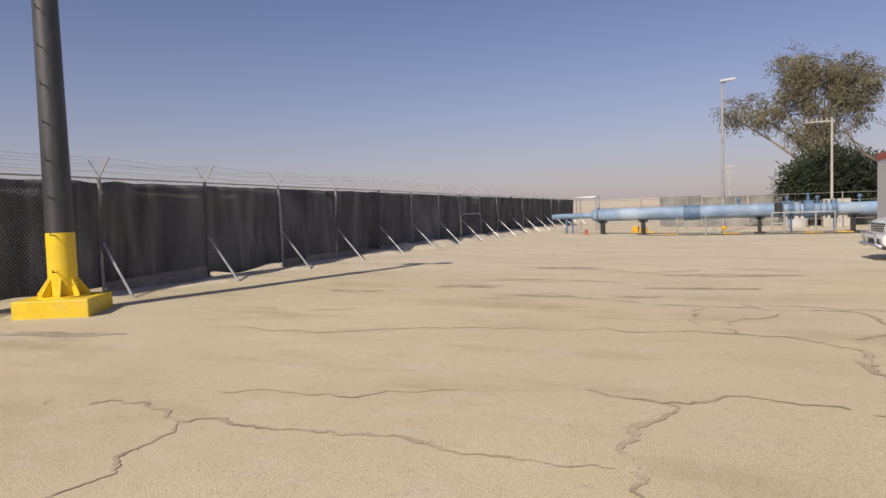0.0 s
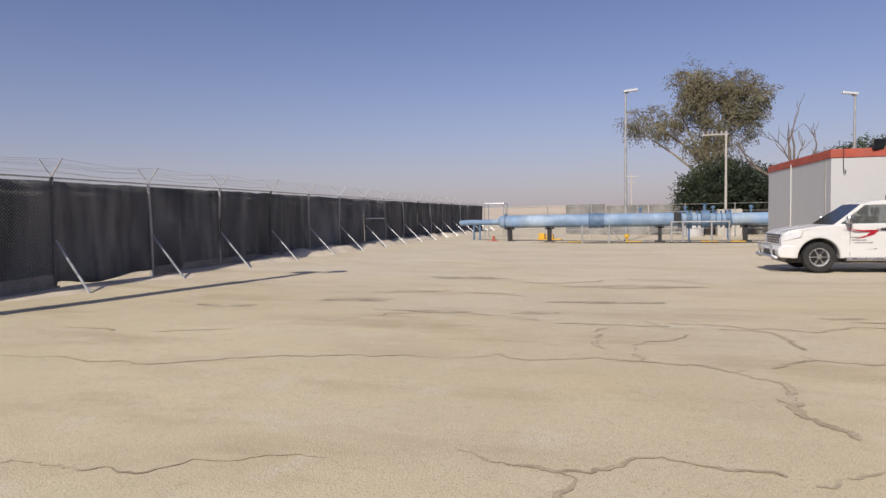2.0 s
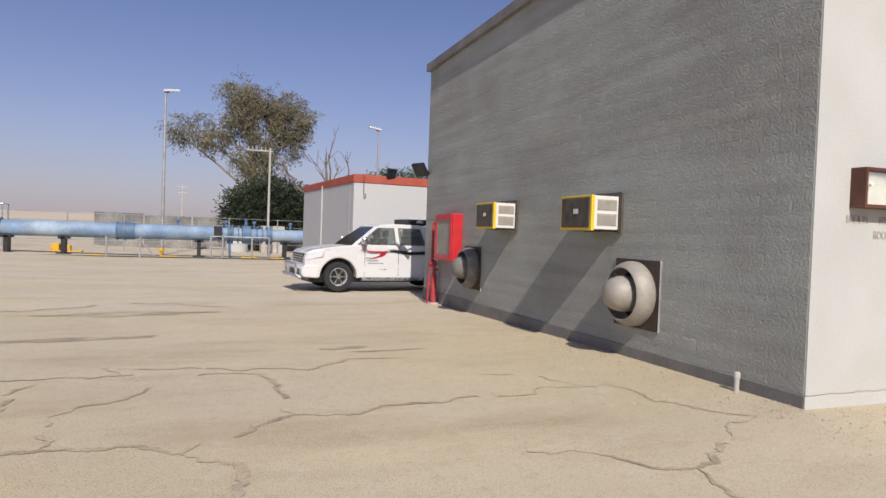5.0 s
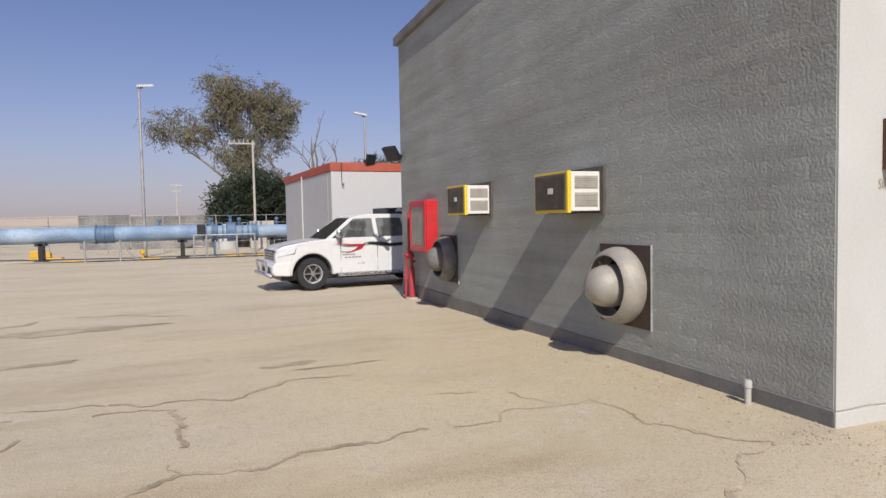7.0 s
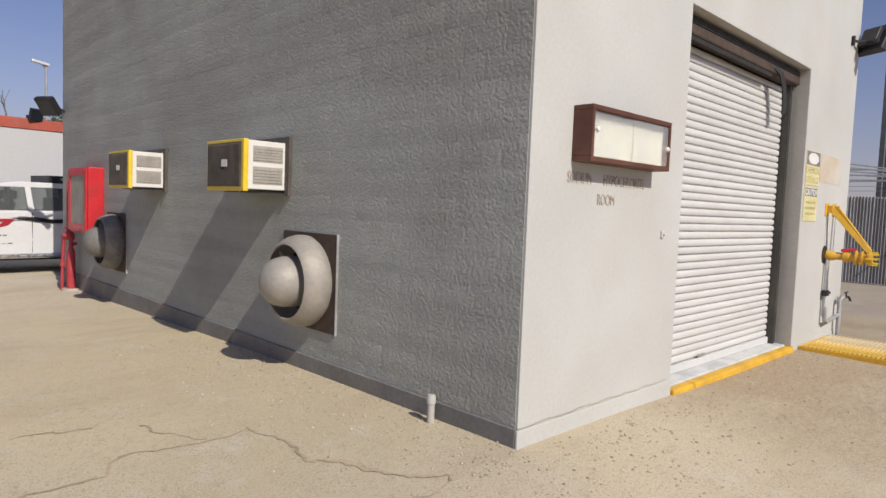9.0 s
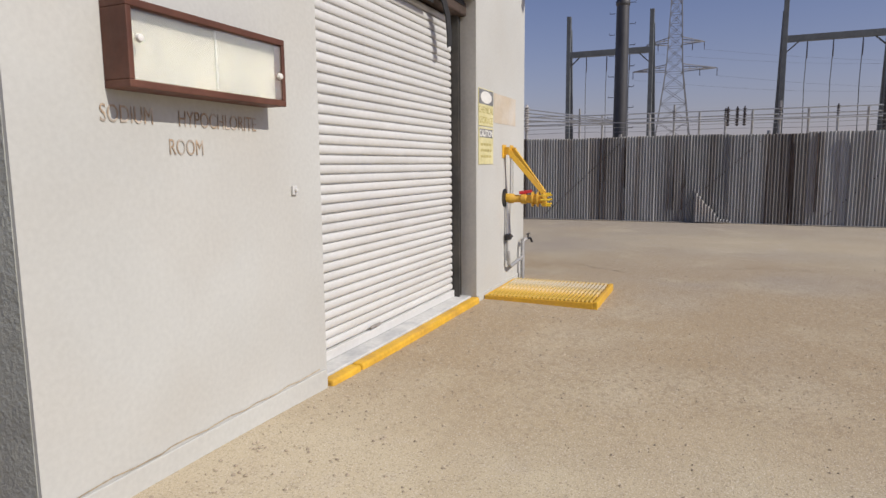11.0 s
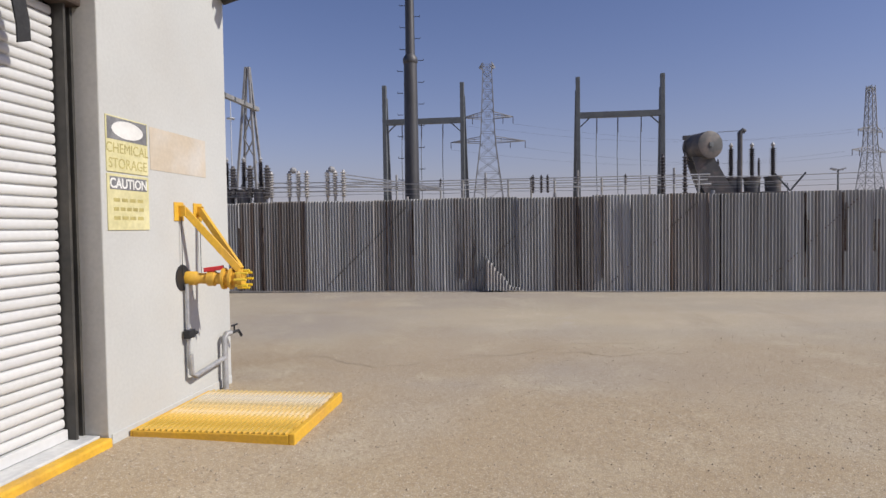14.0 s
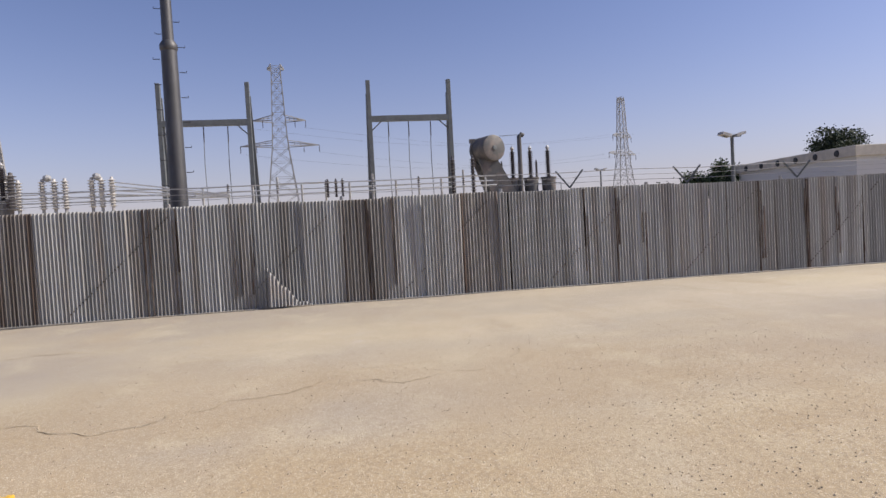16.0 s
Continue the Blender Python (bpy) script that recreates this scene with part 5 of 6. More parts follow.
# black box added under the body to deepen the truck's ground shadow
part("chassis", Mesh().box(-4.1, 0.75, -0.66, 0.66, 0.24, 0.46), CAR_BLACK, truck, "plain black underbody box added to deepen the shadow below", bevel=0.02)
part("rear_bench", Mesh().box(-2.6, -2.4, -0.7, 0.7, 1.2, 1.55), SEAT, truck, "dark rear bench", bevel=0.04)
part("grille", Mesh().prism([(-0.55, 0.76), (0.55, 0.76), (0.60, 1.00), (-0.60, 1.00)], lambda u, v, q: (q, u, v), 0.86, 0.905), CAR_BLACK, truck, "black grille", bevel=0.01)
for i in range(3):
    part("grille_bar", Mesh().box(0.90, 0.915, -0.54, 0.54, 0.80 + i * 0.065, 0.825 + i * 0.065), CHROME, truck, "chrome grille bar", bevel=0.004)
part("bumper", Mesh().prism([(0.55, 0.36), (0.93, 0.38), (0.99, 0.48), (0.98, 0.62), (0.90, 0.70), (0.55, 0.72)], lambda u, v, q: (u, q * (1 - 0.10 * smooth01(0.6, 1.0, u)), v), -0.87, 0.87), CAR_WHITE, truck, "white front bumper", True, 0.03, 2)
part("lower_intake", Mesh().box(0.975, 0.995, -0.5, 0.5, 0.44, 0.58), CAR_BLACK, truck)
part("bull_bar", Mesh().tube([(1.0, 0.78, 0.36), (1.10, 0.72, 0.42), (1.12, -0.72, 0.42), (1.0, -0.78, 0.36)], 0.045, 10).tube([(1.06, 0.58, 0.36), (1.11, 0.56, 0.72), (1.11, -0.56, 0.72), (1.06, -0.58, 0.36)], 0.035, 10), CHROME, truck, "chrome nudge bar", True)
for s in (1, -1):
    part("headlight", Mesh().prism([(0.45, 0.93), (0.86, 0.83), (0.86, 0.98), (0.70, 1.06), (0.40, 1.09)], lambda u, v, q: (u, s * (body_y(u, v, HW) + q), v), -0.05, 0.012), LENS, truck, "clear headlight", True, 0.01)
    part("fog_lamp", Mesh().lathe([(0, 0.02), (0.06, 0.02), (0.07, 0)], (0.955, s * 0.66, 0.53), (1, 0, 0), 14), LENS, truck, "round fog lamp")
    part("mirror", Mesh().box(-0.74, -0.60, s * 0.90 - 0.02, s * 0.90 + 0.16 * s, 1.28, 1.47), CHROME, truck, "chrome door mirror", bevel=0.04)
    part("side_step", Mesh().tube([(-0.62, s * 0.93, 0.34), (-2.45, s * 0.93, 0.34)], 0.04, 10).box(-2.4, -0.7, s * 0.80, s * 0.93, 0.33, 0.35), CHROME, truck, "chrome side step", True)
    part("sill", Mesh().box(-2.5, -0.6, s * 0.83 - 0.02, s * 0.83 + 0.02, 0.30, 0.40), CAR_BLACK, truck)
    for x0 in (-1.62, -2.58):
        part("door_handle", Mesh().box(x0, x0 + 0.17, s * (HW - 0.02), s * (HW + 0.022), 1.13, 1.165), CHROME, truck, "chrome door handle", bevel=0.008)
    for x0 in (-0.72, -1.71, -2.72):
        part("door_gap", Mesh().box(x0 - 0.004, x0 + 0.004, s * (HW - 0.02), s * (HW + 0.0025), 0.42, 1.24), CAR_BLACK, truck, "door shut line")
    for cx in (0.0, -3.085):
        part("arch_liner", Mesh().prism(arc(cx, 0.40, 0.498, 0, 180, 14), lambda u, v, q: (u, q, v), s * 0.56, s * 0.60), CAR_BLACK, truck, "dark wheel arch liner")
    part("swoosh", Mesh().prism([(-0.55, 1.15), (-1.0, 1.105), (-1.40, 1.11), (-1.28, 0.98), (-1.02, 0.90), (-0.82, 0.87), (-1.10, 0.97), (-1.20, 1.05), (-0.95, 1.07)], lambda u, v, q: (u, s * (HW * 0.985 + q), v), 0.0, 0.012), DECAL_RED, truck, "dark red side graphic")
    part("stripe", Mesh().prism([(-1.30, 1.13), (-1.75, 1.15), (-2.1, 1.10), (-2.6, 1.13), (-4.1, 1.13), (-4.1, 1.02), (-2.6, 1.04), (-2.1, 1.02), (-1.8, 1.05)], lambda u, v, q: (u, s * (HW + q), v), 0.0, 0.006), CAR_BLACK, truck, "black side graphic")
    pr = Mesh()
    for r, x0, x1 in ((0.90, -0.95, -0.70), (0.83, -1.1, -0.75), (0.76, -1.25, -0.80), (0.60, -1.35, -0.75)):
        for k in range(5):
            a = x0 + (x1 - x0) * k / 5
            pr.box(a, a + (x1 - x0) / 7, s * HW if s > 0 else s * HW - 0.004, s * HW + 0.004 if s > 0 else s * HW, r, r + 0.028)
    tagged(part("small_print", pr, DECAL_GREY, truck, "grey unreadable door lettering"), kind="stuff")
part("roof_rack", Mesh().box(-2.95, -2.12, -0.55, -0.50, 1.86, 2.03).box(-2.95, -2.12, 0.50, 0.55, 1.86, 2.03).box(-2.95, -2.91, -0.5, 0.5, 1.86, 2.03).box(-2.16, -2.12, -0.5, 0.5, 1.86, 2.03), CAR_BLACK, truck, "black roof rack board", bevel=0.008)
part("rack_lamp", Mesh().box(-2.55, -2.35, 0.555, 0.62, 1.93, 1.98).box(-2.50, -2.40, 0.555, 0.60, 1.98, 2.04), LENS, truck, "small pale rack lamp", bevel=0.01)


def wheel(x, y, s):
    w_ = part("wheel", Mesh().lathe([(0.23, -0.12), (0.34, -0.14), (0.385, -0.12), (0.398, -0.07), (0.398, 0.07), (0.385, 0.12), (0.34, 0.135), (0.26, 0.12), (0.235, 0.09)], (0, 0, 0), (0, 1, 0), 36), RUBBER, truck, "black off-road tyre", True)
    w_.matrix_basis = pose(x, y, 0.398)
    rim = Mesh().lathe([(0.235, 0.09), (0.245, 0.10), (0.22, 0.095), (0.20, 0.03), (0.0, 0.03)], (0, 0, 0), (0, s, 0), 30)
    part("rim", rim, GALV, w_, "silver alloy rim", True)
    sp = Mesh()
    for k in range(6):
        t = k * math.pi / 3
        sp.bar((0.03 * math.cos(t), s * 0.085, 0.03 * math.sin(t)), (0.225 * math.cos(t), s * 0.085, 0.225 * math.sin(t)), 0.05, 0.03)
    sp.lathe([(0.0, 0.11), (0.06, 0.105), (0.065, 0.06)], (0, 0, 0), (0, s, 0), 14)
    part("spokes", sp, CHROME, w_, "silver six-spoke pattern")
    part("brake_disc", Mesh().lathe([(0.205, 0.032), (0.0, 0.034)], (0, 0, 0), (0, s, 0), 24), BLACK, w_)


for x in (0.0, -3.085):
    for s in (1, -1):
        wheel(x, s * 0.765, s)


# ---- trees ----
def branch_points(p, d, length, bend, n=5):
    p, d = Vector(p), Vector(d).normalized()
    pts = [p.copy()]
    for i in range(n):
        d = (d + Vector((random.uniform(-bend, bend), random.uniform(-bend, bend), random.uniform(-bend, bend) * 0.7))).normalized()
        p = p + d * (length / n)
        pts.append(p.copy())
    return pts, d


def leaf_cloud(lobes, count, size, droop=0.0, slim=0.32, spray=0.0, per=14):
    """Many small leaf blades gathered in tufts or drooping sprays inside uneven lobes."""
    m = Mesh()
    tot = sum(l[1][0] * l[1][1] * l[1][2] for l in lobes)
    for c, r in lobes:
        tufts = max(4, int(count * (r[0] * r[1] * r[2]) / tot / per))
        for _ in range(tufts):
            u = Vector((random.gauss(0, 1), random.gauss(0, 1), random.gauss(0, 1))).normalized() * random.uniform(0.15, 1.0) ** 0.6
            t = Vector((c[0] + u.x * r[0], c[1] + u.y * r[1], c[2] + u.z * r[2]))
            if noise.noise(t * 0.75) < -0.22:
                continue
            tr = random.uniform(0.10, 0.30)
            out = (u + Vector((random.uniform(-0.5, 0.5), random.uniform(-0.5, 0.5), random.uniform(-0.4, 0.4) - droop))).normalized() * spray * random.uniform(0.5, 1.5)
            for k in range(per):
                p = t + out * (k / per) + Vector((random.gauss(0, tr), random.gauss(0, tr), random.gauss(0, tr * 0.7))) * (1 - 0.6 * k / per * bool(spray))
                a = (Vector((random.uniform(-1, 1), random.uniform(-1, 1), random.uniform(-0.6, 0.6) - droop)) + out).normalized() * random.uniform(0.6, 1.2) * size
                b = a.cross(Vector((random.uniform(-1, 1), random.uniform(-1, 1), random.uniform(-1, 1)))).normalized() * size * slim
                n = len(m.v)
                m.v += [tuple(p), tuple(p + a * 0.5 + b), tuple(p + a), tuple(p + a * 0.5 - b)]
                m.f.append((n, n + 1, n + 2, n + 3))
    return m


def foliage(name, cloud, material, parent):
    me = bpy.data.meshes.new(name)
    me.from_pydata(cloud.v, [], cloud.f)
    me.materials.append(material)
    return part(name, me, None, parent)


random.seed(70)
gum = thing("gum_tree", (5.8, 55.0, -0.2), "tall sparse gum tree with dull olive leaves", "tree")
limbs = Mesh()
limbs.tube([(0, 0, 0), (0.2, 0, 2.0), (0.0, 0.1, 4.5), (-0.3, 0, 7.0)], 0.34, 10, 0.2)
for end in ((-4.3, 0.2, 9.0), (-2.2, 0.5, 9.9), (-0.6, -0.4, 11.6), (1.5, 0.4, 10.6), (2.3, -0.3, 8.6), (-5.2, 0, 8.2), (0.7, 0.8, 9.4)):
    s = Vector((0.0, 0.1, random.uniform(3.4, 5.5)))
    mid = s.lerp(Vector(end), 0.5) + Vector((random.uniform(-0.4, 0.4), 0, random.uniform(-0.1, 0.5)))
    limbs.tube([s, mid, end], 0.12, 7, 0.03)
    for _ in range(9):
        b = mid.lerp(Vector(end), random.random())
        limbs.tube([b, b + Vector((random.uniform(-1, 1), random.uniform(-0.6, 0.6), random.uniform(-0.3, 0.9)))], 0.035, 5, 0.012)
part("trunk", limbs, BARK, gum, "pale bare limbs", True)
foliage("crown", leaf_cloud([((-4.6, 0, 8.9), (1.6, 1.4, 1.0)), ((-3.2, 0, 8.4), (1.5, 1.3, 0.9)), ((-5.4, 0, 8.3), (0.8, 0.9, 0.6)), ((-1.3, 0, 11.9), (1.6, 1.6, 1.0)), ((1.6, 0, 11.0), (1.7, 1.6, 1.2)), ((3.2, 0, 10.3), (1.1, 1.2, 1.2)), ((-0.9, 0, 11.0), (1.4, 1.4, 1.0)), ((-0.2, 0, 10.2), (2.2, 2.0, 1.8)), ((1.7, 0, 9.6), (1.9, 1.7, 1.7)),
                             ((2.6, 0, 8.4), (0.9, 1.2, 1.4)), ((0.8, 0, 7.8), (1.6, 1.6, 1.2)), ((-0.8, 0, 6.8), (1.2, 1.2, 1.3)), ((0.2, 0, 5.4), (1.3, 1.2, 0.9)), ((1.2, 0, 6.3), (0.7, 0.9, 1.4)), ((-1.6, 0, 9.0), (1.0, 1.2, 0.8))], 62000, 0.19, 0.6, 0.16, 0.75, 22), LEAF_GUM, gum)
dark = thing("dense_thorn_tree", (6.4, 53.2, -0.2), "dense dark green thorn tree with ragged edge", "tree")
tr = Mesh().tube([(0, 0, 0), (0.1, 0, 1.2), (-0.3, 0.1, 2.6)], 0.22, 8, 0.12).tube([(0.05, 0, 0.8), (1.2, 0.2, 2.8)], 0.12, 7, 0.05)
part("trunk", tr, BARK, dark, "", True)
foliage("crown", leaf_cloud([((-1.2, 0, 3.7), (1.5, 1.5, 1.1)), ((0.2, 0, 3.7), (2.0, 1.7, 1.4)), ((2.0, 0, 3.5), (1.7, 1.5, 1.3)), ((-1.9, 0, 2.7), (1.1, 1.0, 0.9)), ((0.6, 0, 2.6), (2.4, 1.4, 0.8)), ((-1.3, 0, 2.6), (1.4, 1.3, 0.8)), ((3.0, 0, 2.7), (1.0, 1.0, 0.9)), ((0.8, 0, 4.7), (1.0, 1.0, 0.6))], 42000, 0.24, 0.0, 0.17, 0.75, 18), LEAF_DARK, dark)
for k, (x, y, sc) in enumerate(((14.6, 49.0, 0.8), (18.6, 50.0, 0.9))):
    t = thing("spreading_thorn_tree", (x, y, -0.2), "rounded green thorn tree seen above the cabin roof", "tree")
    part("trunk", Mesh().tube([(0, 0, 0), (0.1, 0, 2.0), (-0.2, 0, 4.0)], 0.2, 8, 0.1).tube([(0.1, 0, 2.0), (1.4, 0.2, 4.6)], 0.12, 7, 0.05), BARK, t, "", True)
    foliage("crown", leaf_cloud([((-1.6, 0, 4.6), (1.7, 1.5, 0.9)), ((0.4, 0, 5.2), (2.2, 1.7, 1.2 * sc)), ((2.4, 0, 5.0), (1.9, 1.5, 1.1 * sc))], 12000, 0.20, 0.1, 0.18, 0.5, 16), LEAF_MID, t)
dead = thing("dead_tree", (10.4, 48.0, -0.2), "bare dead tree with grey branches", "tree")
dm = Mesh()


def dead_branch(p, d, length, r, depth):
    pts, d2 = branch_points(p, d, length, 0.22)
    dm.tube(pts, r, 6, r * 0.5)
    if depth:
        for _ in range(3):
            i = random.randint(2, len(pts) - 1)
            dead_branch(pts[i], d2 + Vector((random.uniform(-0.7, 0.7), random.uniform(-0.4, 0.4), random.uniform(0.0, 0.6))), length * 0.55, r * 0.5, depth - 1)


dm.tube([(0, 0, 0), (0, 0, 3.0)], 0.16, 8, 0.13)
for d in ((-0.35, 0, 1), (0.05, 0, 1), (0.45, 0.1, 1), (-1.3, 0, 0.55)):
    dead_branch((0, 0, 3.0), d, 3.6, 0.10, 2)
part("bare_crown", dm, BARK_GREY, dead, "", True)

# ---- beyond the pipeline: compound walls, tanks, desert ----
random.seed(5)
for i in range(9):
    x0 = -5.2 + i * 3.3
    hgt = 2.15 + (0.1 if i % 3 == 0 else 0)
    single("screen_panel", Mesh().box(0, 3.2, 0, 0.12, -0.4, hgt), WALL_FAR, (x0, 56 - 0.25 * i, 0.05), "weathered grey screen panel of a distant compound", "screen panel", "compound screens")
tank = thing("white_tank", (4.4, 51.5, -0.2), "white plastic water tank on the ground", "water tank")
part("shell", Mesh().lathe([(0, 0), (0.72, 0), (0.75, 0.1), (0.75, 1.3), (0.65, 1.5), (0.25, 1.62), (0.2, 1.7), (0, 1.7)], (0, 0, 0), (0, 0, 1), 24), CABIN_WHITE, tank, "", True)
single("plant_crate", Mesh().box(0, 1.6, 0, 1.4, 0, 1.9), CONCRETE, (6.0, 51.0, -0.2), "pale concrete kiosk behind the pipeline", "kiosk", bevel=0.03)
netf = thing("mesh_fence", (0, 50.0, -0.2), "thin galvanised mesh fence with posts behind the pipeline", "fence")
for i in range(9):
    part("post", Mesh().tube([(-9 + i * 3.2, 0, 0), (-9 + i * 3.2, 0, 2.35)], 0.035, 6), GALV_DULL, netf)
for z in (0.6, 1.2, 1.8, 2.3):
    part("rail", Mesh().tube([(-9, 0, z), (16.6, 0, z)], 0.014, 4), GALV_DULL, netf)
brk = thing("cage_frame", (-9.9, 47.0, -0.2), "small galvanised cage frame by the fence end", "frame")
for x in (0, 1.4):
    for y in (0, 1.2):
        part("leg", Mesh().tube([(x, y, 0), (x, y, 2.6)], 0.035, 6), GALV, brk)
part("top", Mesh().tube([(0, 0, 2.6), (1.4, 0, 2.6), (1.4, 1.2, 2.6), (0, 1.2, 2.6), (0, 0, 2.6)], 0.03, 6).tube([(0, 0, 1.4), (1.4, 0, 1.4)], 0.03, 6), GALV, brk)
for k, (yy, hh) in enumerate(((150, 3.2), (260, 6.0))):
    d = Mesh()
    xs = [-420 + 12 * i for i in range(71)]
    for x in xs:
        h1 = hh * (0.75 + 0.5 * noise.noise((x * 0.012, k * 4, 0)))
        d.v += [(x, yy - 40, -0.5), (x, yy, h1), (x, yy + 60, h1 * 0.9)]
    d.f = [(3 * i + j, 3 * i + 3 + j, 3 * i + 4 + j, 3 * i + 1 + j) for i in range(len(xs) - 1) for j in (0, 1)]
    single("desert_rise", d, DUNE, (0, 0, 0), "low pale desert rise on the horizon", "dune", kind="structure", smooth=True)


# ---- substation to the east ----
def insulator(name, base, h, r, material, parent, sheds=9, axis=(0, 0, 1)):
    prof = [(r * 0.45, 0)]
    for i in range(sheds):
        z = h * (i + 0.2) / sheds
        prof += [(r * 0.5, z), (r, z + h * 0.22 / sheds), (r * 0.5, z + h * 0.5 / sheds)]
    prof += [(r * 0.35, h), (r * 0.35, h * 1.06), (0, h * 1.07)]
    return part(name, Mesh().lathe(prof, base, axis, 10), material, parent, "", True)


def h_gantry(y0, y1, x=90.0, h=20.1, beam=15.4):
    t = thing("line_gantry", (x, (y0 + y1) / 2, 0), "dark steel line gantry with a crossbeam and hanging conductors", "gantry", "line gantries")
    w_ = abs(y1 - y0) / 2
    for s in (-1, 1):
        part("leg", Mesh().bar((0, s * w_, 0), (0, s * w_, h), 0.62, 0.5), GANTRY, t, bevel=0.03)
        part("rear_leg", Mesh().bar((4.5, s * (w_ + 0.3), 0), (1.1, s * (w_ + 0.05), h * 0.93), 0.4, 0.4), GANTRY, t)
        part("knee", Mesh().bar((0, s * (w_ - 0.2), beam - 1.5), (0, s * (w_ - 1.5), beam - 0.3), 0.14, 0.14), GANTRY, t)
    part("beam", Mesh().box(-0.3, 0.3, -w_, w_, beam - 0.4, beam + 0.3), GANTRY, t)
    for k in (-0.5, 0.05, 0.55):
        part("dropper", Mesh().tube([(0, k * w_, beam - 0.4), (0.1, k * w_ + 0.1, beam - 5), (0, k * w_, 4.5)], 0.045, 4), GANTRY, t, "hanging conductor")
        insulator("string", (0, k * w_, beam - 2.3), 1.8, 0.10, PORCELAIN, t, 8)
    return t


h_gantry(14.0, 24.1)
h_gantry(-10.6, -0.45)


def transformer(at, turn, first, gap, mids):
    """Tank with radiators, a conservator drum on a sloping prop, and three turrets with bushings."""
    t = thing("power_transformer", at, "grey power transformer with a conservator drum and brown bushings", "transformer", "power transformers", turn)
    part("tank", Mesh().box(-2, 2, -4.4, 4.2, 0, 5.4), TRAFO, t, bevel=0.06)
    for i in range(10):
        part("radiator", Mesh().box(-2.9, -2.0, -3.8 + i * 0.8, -3.5 + i * 0.8, 1.0, 5.0), TRAFO, t)
    part("conservator", Mesh().lathe([(0, -0.06), (1.5, -0.02), (1.66, 0.05), (1.68, 0.2), (1.66, 3.4), (1.5, 3.6), (0, 3.65)], (-2.3, 3.85, 11.25), (0.94, 0.34, 0), 36), TRAFO, t, "large cylindrical conservator drum", True)
    part("hub", Mesh().lathe([(0, -0.2), (0.3, -0.18), (0.34, -0.05)], (-2.3, 3.85, 11.25), (0.94, 0.34, 0), 14), GANTRY, t)
    part("end_ring", Mesh().lathe([(1.84, 0.0), (1.84, 0.25), (1.55, 0.25), (1.55, 0), (1.84, 0)], (0.3, 4.8, 11.1), (0.94, 0.34, 0), 30), TRAFO, t, "bolted drum flange")
    part("ring_box", Mesh().box(0.4, 1.0, 5.4, 6.4, 12.3, 12.8), TRAFO, t)
    part("prop", Mesh().prism([(5.9, 9.9), (3.3, 9.7), (0.9, 5.3), (4.3, 5.3)], lambda u, v, q: (q, u, v), -1.8, -1.3), TRAFO, t, "sloping support plate")
    part("prop", Mesh().prism([(6.2, 9.9), (5.0, 9.7), (3.2, 5.3), (4.6, 5.3)], lambda u, v, q: (q, u, v), 0.2, 0.6), TRAFO, t, "sloping support plate")
    part("vent_pipe", Mesh().tube([(-1.6, 0.3, 5.3), (-1.6, 0.3, 12.7), (-1.6, 0.0, 12.95), (-1.6, -0.3, 12.75)], 0.29, 12), TRAFO, t, "tall vent pipe", True)
    part("pressure_line", Mesh().tube([(-1.6, 0.3, 12.9), (-2.0, 3.0, 12.75)], 0.04, 5), GANTRY, t)
    for i in range(3):
        y = first - gap * i
        part("turret", Mesh().lathe([(0.98, 5.3), (0.98, 5.5), (0.9, 5.5), (0.95, 7.1), (1.08, 7.12), (1.08, 7.3), (0.0, 7.35)], (-0.8, y, 0), (0, 0, 1), 18), TRAFO, t, "", True)
        insulator("bushing", (-0.8, y, 7.35), 3.5, 0.42, PORCELAIN, t, 14)
        part("terminal", Mesh().lathe([(0.16, 0), (0.2, 0.2), (0.28, 0.3), (0.12, 0.5), (0, 0.7)], (-0.8, y, 10.9), (0, 0, 1), 10), GALV_DULL, t, "", True)
        insulator("low_bushing", (1.2, y + 0.95, 6.4), 3.2, 0.24, PORCELAIN, t, 12)
        if mids:
            insulator("mid_bushing", (-1.2, y - gap * 0.45, 6.2), 3.9, 0.62, PORCELAIN_MID, t, 11)
    part("deck", Mesh().box(-2.6, 2.6, -4.9, 4.6, 5.2, 5.45), TRAFO, t)
    part("deck_rail", Mesh().tube([(-2.5, -4.8, 6.4), (-2.5, 3.6, 6.4)], 0.05, 5).tube([(-2.5, -4.8, 5.45), (-2.5, -4.8, 6.4)], 0.05, 5), GANTRY, t)
    return t


transformer((92.0, -20.0, 0), 0, 1.1, 2.43, False)
transformer((72.0, 37.4, 0), 0, -0.9, 2.3, True).scale = (0.8, 0.8, 0.8)


def a_frame(x, y, h, t, k):
    for s in (-1, 1):
        for q in (-1, 1):
            part("leg", Mesh().bar((x + q * 1.6, y + s * 2.0, 0), (x + q * 0.12, y + s * 0.22, h), 0.30, 0.30), FRAME_GREY, t, "pale steel leg")
    for i in range(4):
        z0, z1 = h * (0.18 + 0.14 * i), h * (0.18 + 0.14 * (i + 1))
        w0, w1 = 2.0 * (1 - z0 / h), 2.0 * (1 - z1 / h)
        part("lacing", Mesh().bar((x, y - w0, z0), (x, y + w1, z1), 0.16, 0.16).bar((x, y + w0, z0), (x, y - w1, z1), 0.16, 0.16), FRAME_GREY, t)


